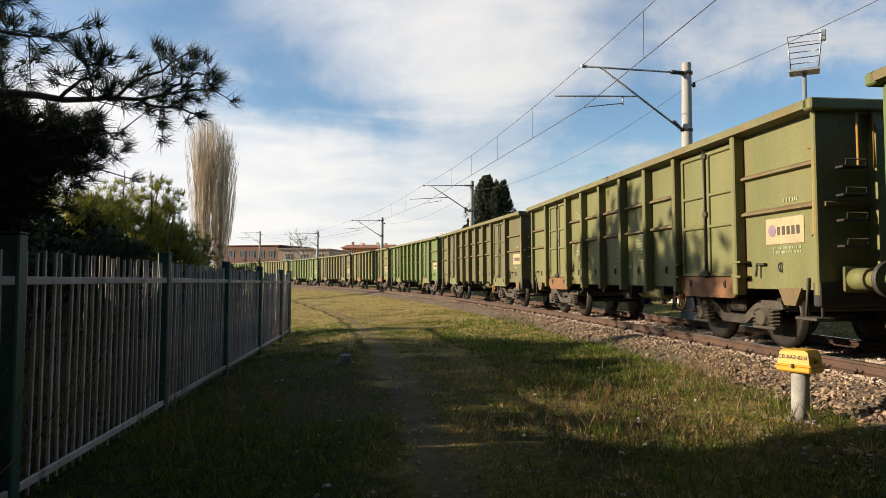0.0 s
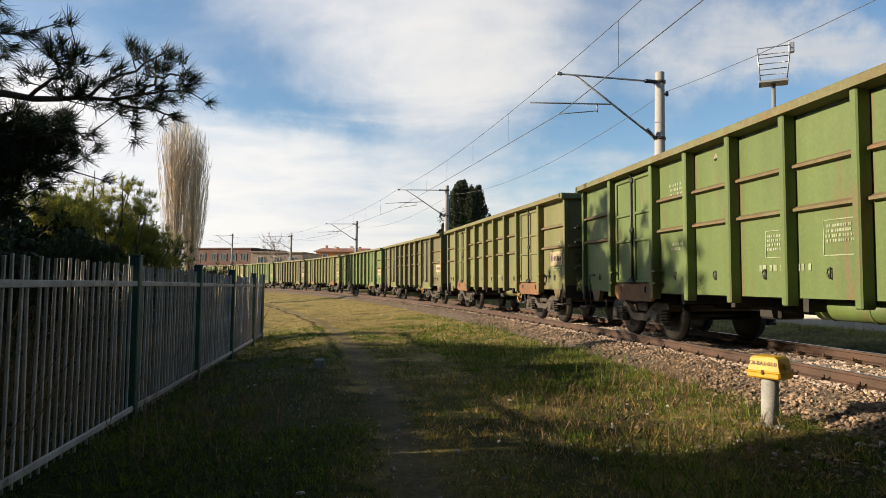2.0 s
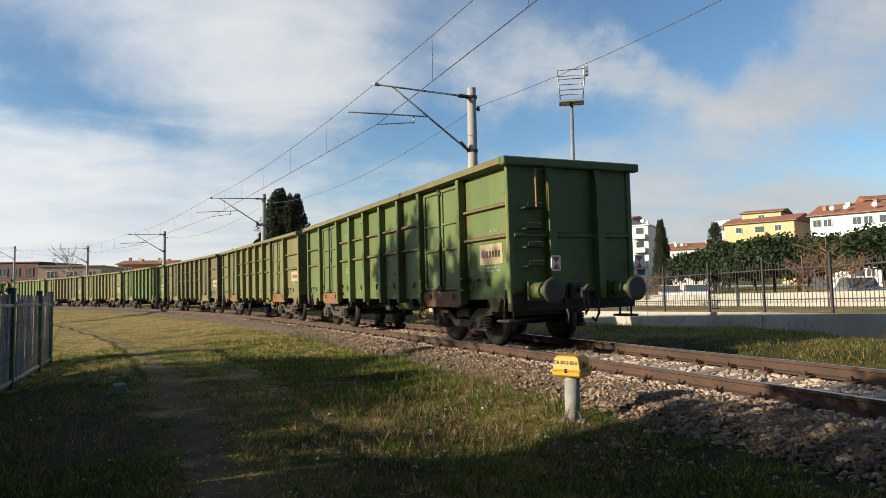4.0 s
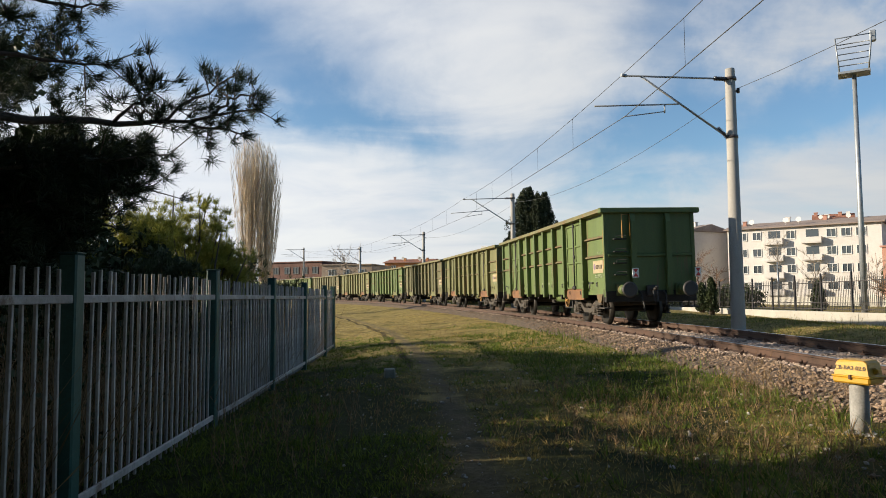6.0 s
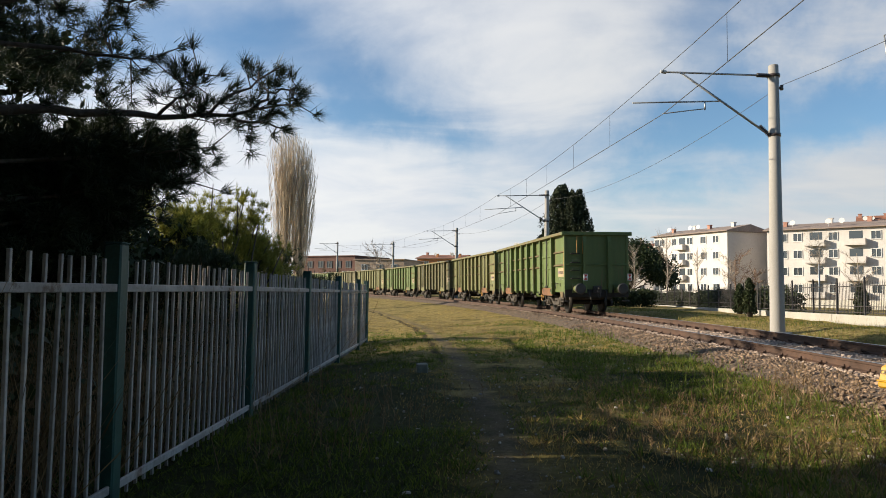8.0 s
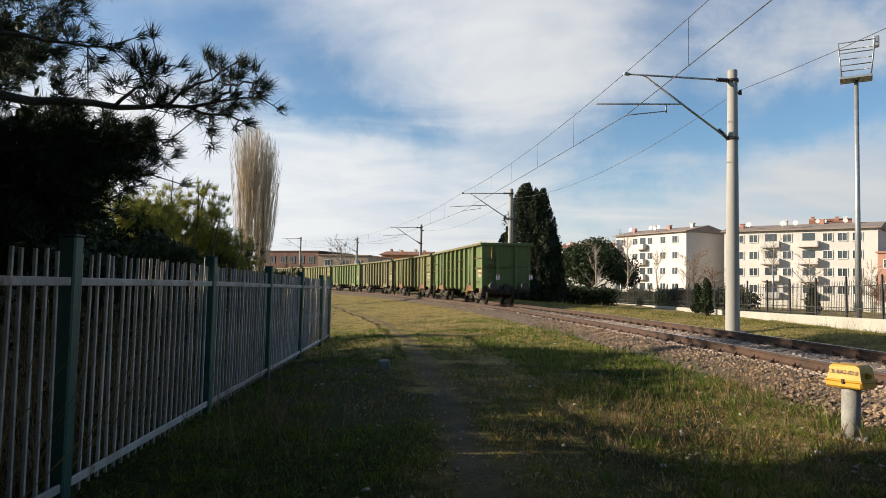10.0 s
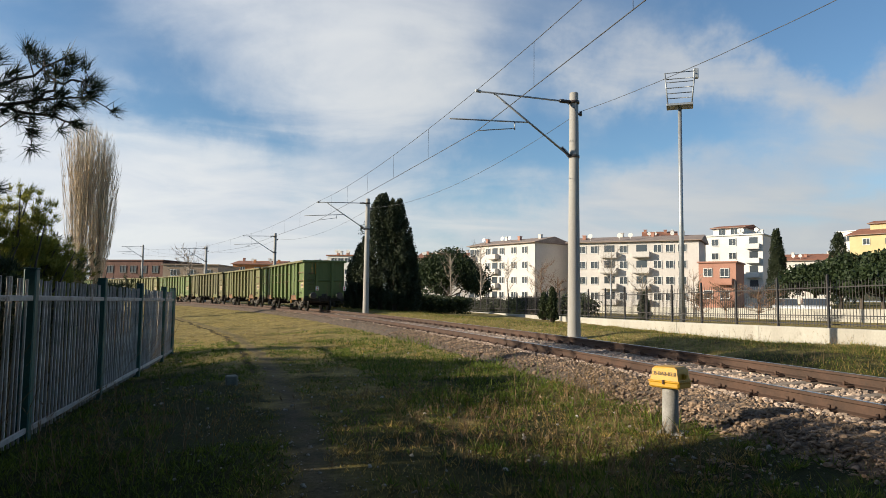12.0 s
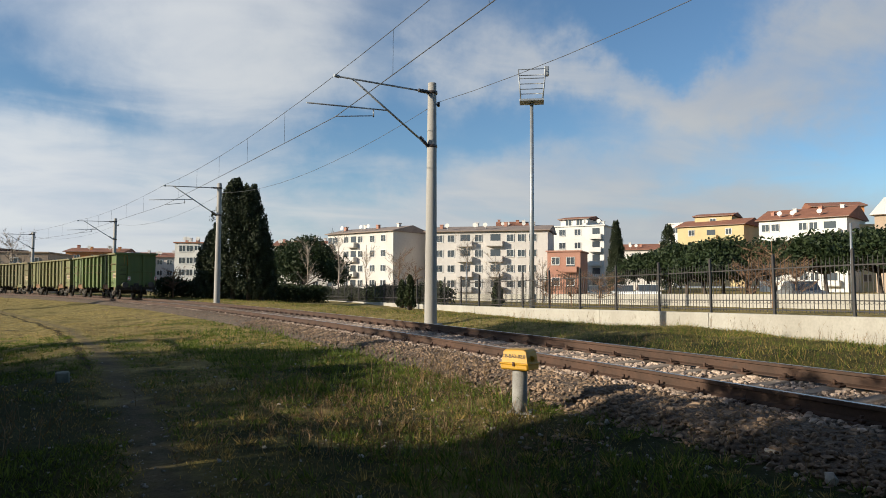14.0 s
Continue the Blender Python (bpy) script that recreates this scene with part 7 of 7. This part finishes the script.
def verge():
    rng = np.random.default_rng(205)
    n = 170000
    s, u = -14 + 89 * rng.random(n) ** 1.6, rng.uniform(2.7, 9.5, n)
    g = A0 + s / RC
    x, y = CX + (RC + u) * np.cos(g), CY + (RC + u) * np.sin(g)
    keep = (x < wall_x(y) - 0.15)
    x, y = x[keep], y[keep]
    m = len(x)
    up = rng.normal(size=(m, 3)) * 0.45 + np.array([0, 0, 1.0])
    up /= np.linalg.norm(up, axis=1, keepdims=True)
    base = np.stack([x, y, ground_z(x, y) - 0.01], 1)
    v, f = blades(base, up, rng.uniform(0.03, 0.19, m) * rng.uniform(0.4, 1, m) * (0.7 + 0.6 * patch(x, y, 1.4, 0.8)), rng.uniform(0.007, 0.014, m), rng, 0.5)
    half = m * 11 // 20
    single("verge_grass", array_mesh("verge_grass", v[:3 * half], f[:half], M_GRASS), None, "rough green grass between track and wall", "grass", kind="stuff")
    single("verge_straw", array_mesh("verge_straw", v[3 * half:], f[half:] - 3 * half, M_DRY), None, "rough dry grass between track and wall", "grass", kind="stuff")


verge()


def weeds():
    """Dead stalks with side twigs, in loose stands."""
    rng = np.random.default_rng(211)
    stands = [(2.2, 5.2, 26, 0.5, 0.34), (2.9, 5.6, 22, 0.4, 0.32), (1.6, 5.6, 14, 0.5, 0.26), (3.4, 8.9, 40, 0.5, 0.42), (3.9, 9.6, 26, 0.4, 0.4), (-1.9, 6.2, 34, 0.45, 0.42),
              (-2.3, 7.4, 26, 0.45, 0.45), (-1.6, 8.2, 16, 0.5, 0.36), (1.6, 8.4, 20, 0.7, 0.22), (0.9, 9.6, 18, 0.6, 0.2), (4.6, 4.4, 14, 0.4, 0.25), (-3.0, 10.4, 20, 0.5, 0.35), (-1.2, 21.0, 20, 0.6, 0.4), (-2.6, 26.0, 30, 0.9, 0.45),
              (1.3, 7.7, 26, 0.45, 0.11), (2.1, 7.2, 30, 0.5, 0.13), (2.8, 7.7, 24, 0.5, 0.15), (2.0, 8.7, 26, 0.6, 0.12), (3.0, 6.4, 24, 0.4, 0.20), (1.0, 6.5, 22, 0.5, 0.11), (2.3, 6.1, 26, 0.5, 0.17),
              (15.9, 12.4, 16, 0.45, 0.5), (15.8, 15.6, 20, 0.6, 0.5), (15.6, 19.0, 16, 0.6, 0.45), (15.4, 23.5, 18, 0.7, 0.5), (15.0, 29.0, 18, 0.9, 0.5), (8.6, 11.5, 14, 0.5, 0.4), (14.4, 11.0, 12, 0.7, 0.35)]
    for cx, cy, n, spread, h in stands:
        vs = []
        for _ in range(n * 3 // 2):
            x, y = cx + rng.normal() * spread, cy + rng.normal() * spread
            z, hh = gz(x, y), h * rng.uniform(0.5, 1.15)
            top = np.array([x + rng.normal() * 0.12 * hh * 2, y + rng.normal() * 0.12 * hh * 2, z + hh])
            b = np.array([x, y, z - 0.02])
            vs.append(blades(b[None], (top - b)[None], np.ones(1), np.array([0.009]), rng, 0))
            k = 9
            t = rng.uniform(0.3, 1, k)[:, None]
            up = dirs(k, rng) * 0.7 + np.array([0, 0, 0.7])
            vs.append(blades(b + (top - b) * t, up, rng.uniform(0.04, 0.12, k), np.full(k, 0.007), rng, 0.3))
        v, f = merge(*vs)
        single("dead_weeds", array_mesh("dead_weeds", v, f, M_WEED), None, "stand of thin brown dead weeds in the grass", "weeds", "stands of dead weeds", "stuff")


weeds()


def undergrowth():
    rng = np.random.default_rng(221)
    n = 9000
    t = rng.uniform(-2, 21, n)
    x = -2.49 - 0.1028 * t - rng.uniform(0.12, 2.4, n)
    up = rng.normal(size=(n, 3)) * (0.3, 0.3, 0.1) + np.array([0, 0, 1.0])
    base = np.stack([x, t, ground_z(x, t) - 0.02], 1)
    v, f = blades(base, up, rng.uniform(0.4, 1.6, n), np.full(n, 0.011), rng, 0.45)
    single("brushwood", array_mesh("brushwood", v, f, M_WEED), None, "tangle of brown stems behind the picket fence", "undergrowth", kind="stuff")
    n = 16000
    t = rng.uniform(-2, 22, n)
    x = -2.9 - 0.1028 * t - rng.random(n) ** 0.8 * 4.0
    z = ground_z(x, t) + 1.35 * rng.random(n) ** 1.3 * (0.6 + 0.4 * np.sin(t * 1.7))
    v, f = leaf_quads(np.stack([x, t, z], 1), rng.uniform(0.06, 0.16, n), rng)
    single("bramble_leaves", array_mesh("bramble_leaves", v, f, M_HEDGE), None, "dark bramble leaves behind the picket fence", "undergrowth", kind="stuff")


undergrowth()


def litter():
    rng = np.random.default_rng(231)
    x, y, u = field_points(7500, rng, near=2.0, far=22, power=1.1, az0=-14)
    keep = (u < -2.2) & (rng.random(len(x)) < np.clip(0.26 + 0.55 * np.exp((u + 2.4) * 0.8) + 0.35 * (path_off(x, y) < 0.4), 0, 1))
    x, y = x[keep], y[keep]
    sz = 0.012 + 0.05 * rng.random(len(x)) ** 4
    pl = np.stack([x, y, ground_z(x, y) + sz * 0.1], 1)
    single("loose_stones", rocks(pl, sz, rng, M_PALE, "loose_stones"), None, "pale loose stones scattered in the grass and path", "stones", kind="stuff")
    spots = [(4.55, 4.3, 0.17), (4.9, 5.1, 0.13), (4.35, 3.6, 0.12), (5.0, 3.9, 0.15), (4.5, 7.9, 0.16), (4.65, 7.3, 0.12), (4.3, 8.3, 0.12), (4.8, 6.6, 0.11), (5.2, 4.6, 0.12), (4.05, 5.9, 0.09), (5.5, 3.3, 0.14)]
    for bx, by, s in spots:
        me = rocks(np.array([[0, 0, 0.0]]), np.array([s]), rng, M_PALE, "stone")
        single("stone", me, None, "pale angular stone lying at the foot of the ballast", "stone", "larger stones", m=pose(bx, by, gz(bx, by) + s * 0.22, 0, 0, rng.uniform(0, 180)))
    bx, by = -1.67, 11.9
    st = thing("boundary_stone", "small weathered square concrete stub in the grass", "boundary stone", pose(bx, by, gz(bx, by), 2, -2, 12))
    part("block", Geo().box((0, 0, 0.05), (0.19, 0.16, 0.22), 0.02), M_STUB, st)


litter()


motions()
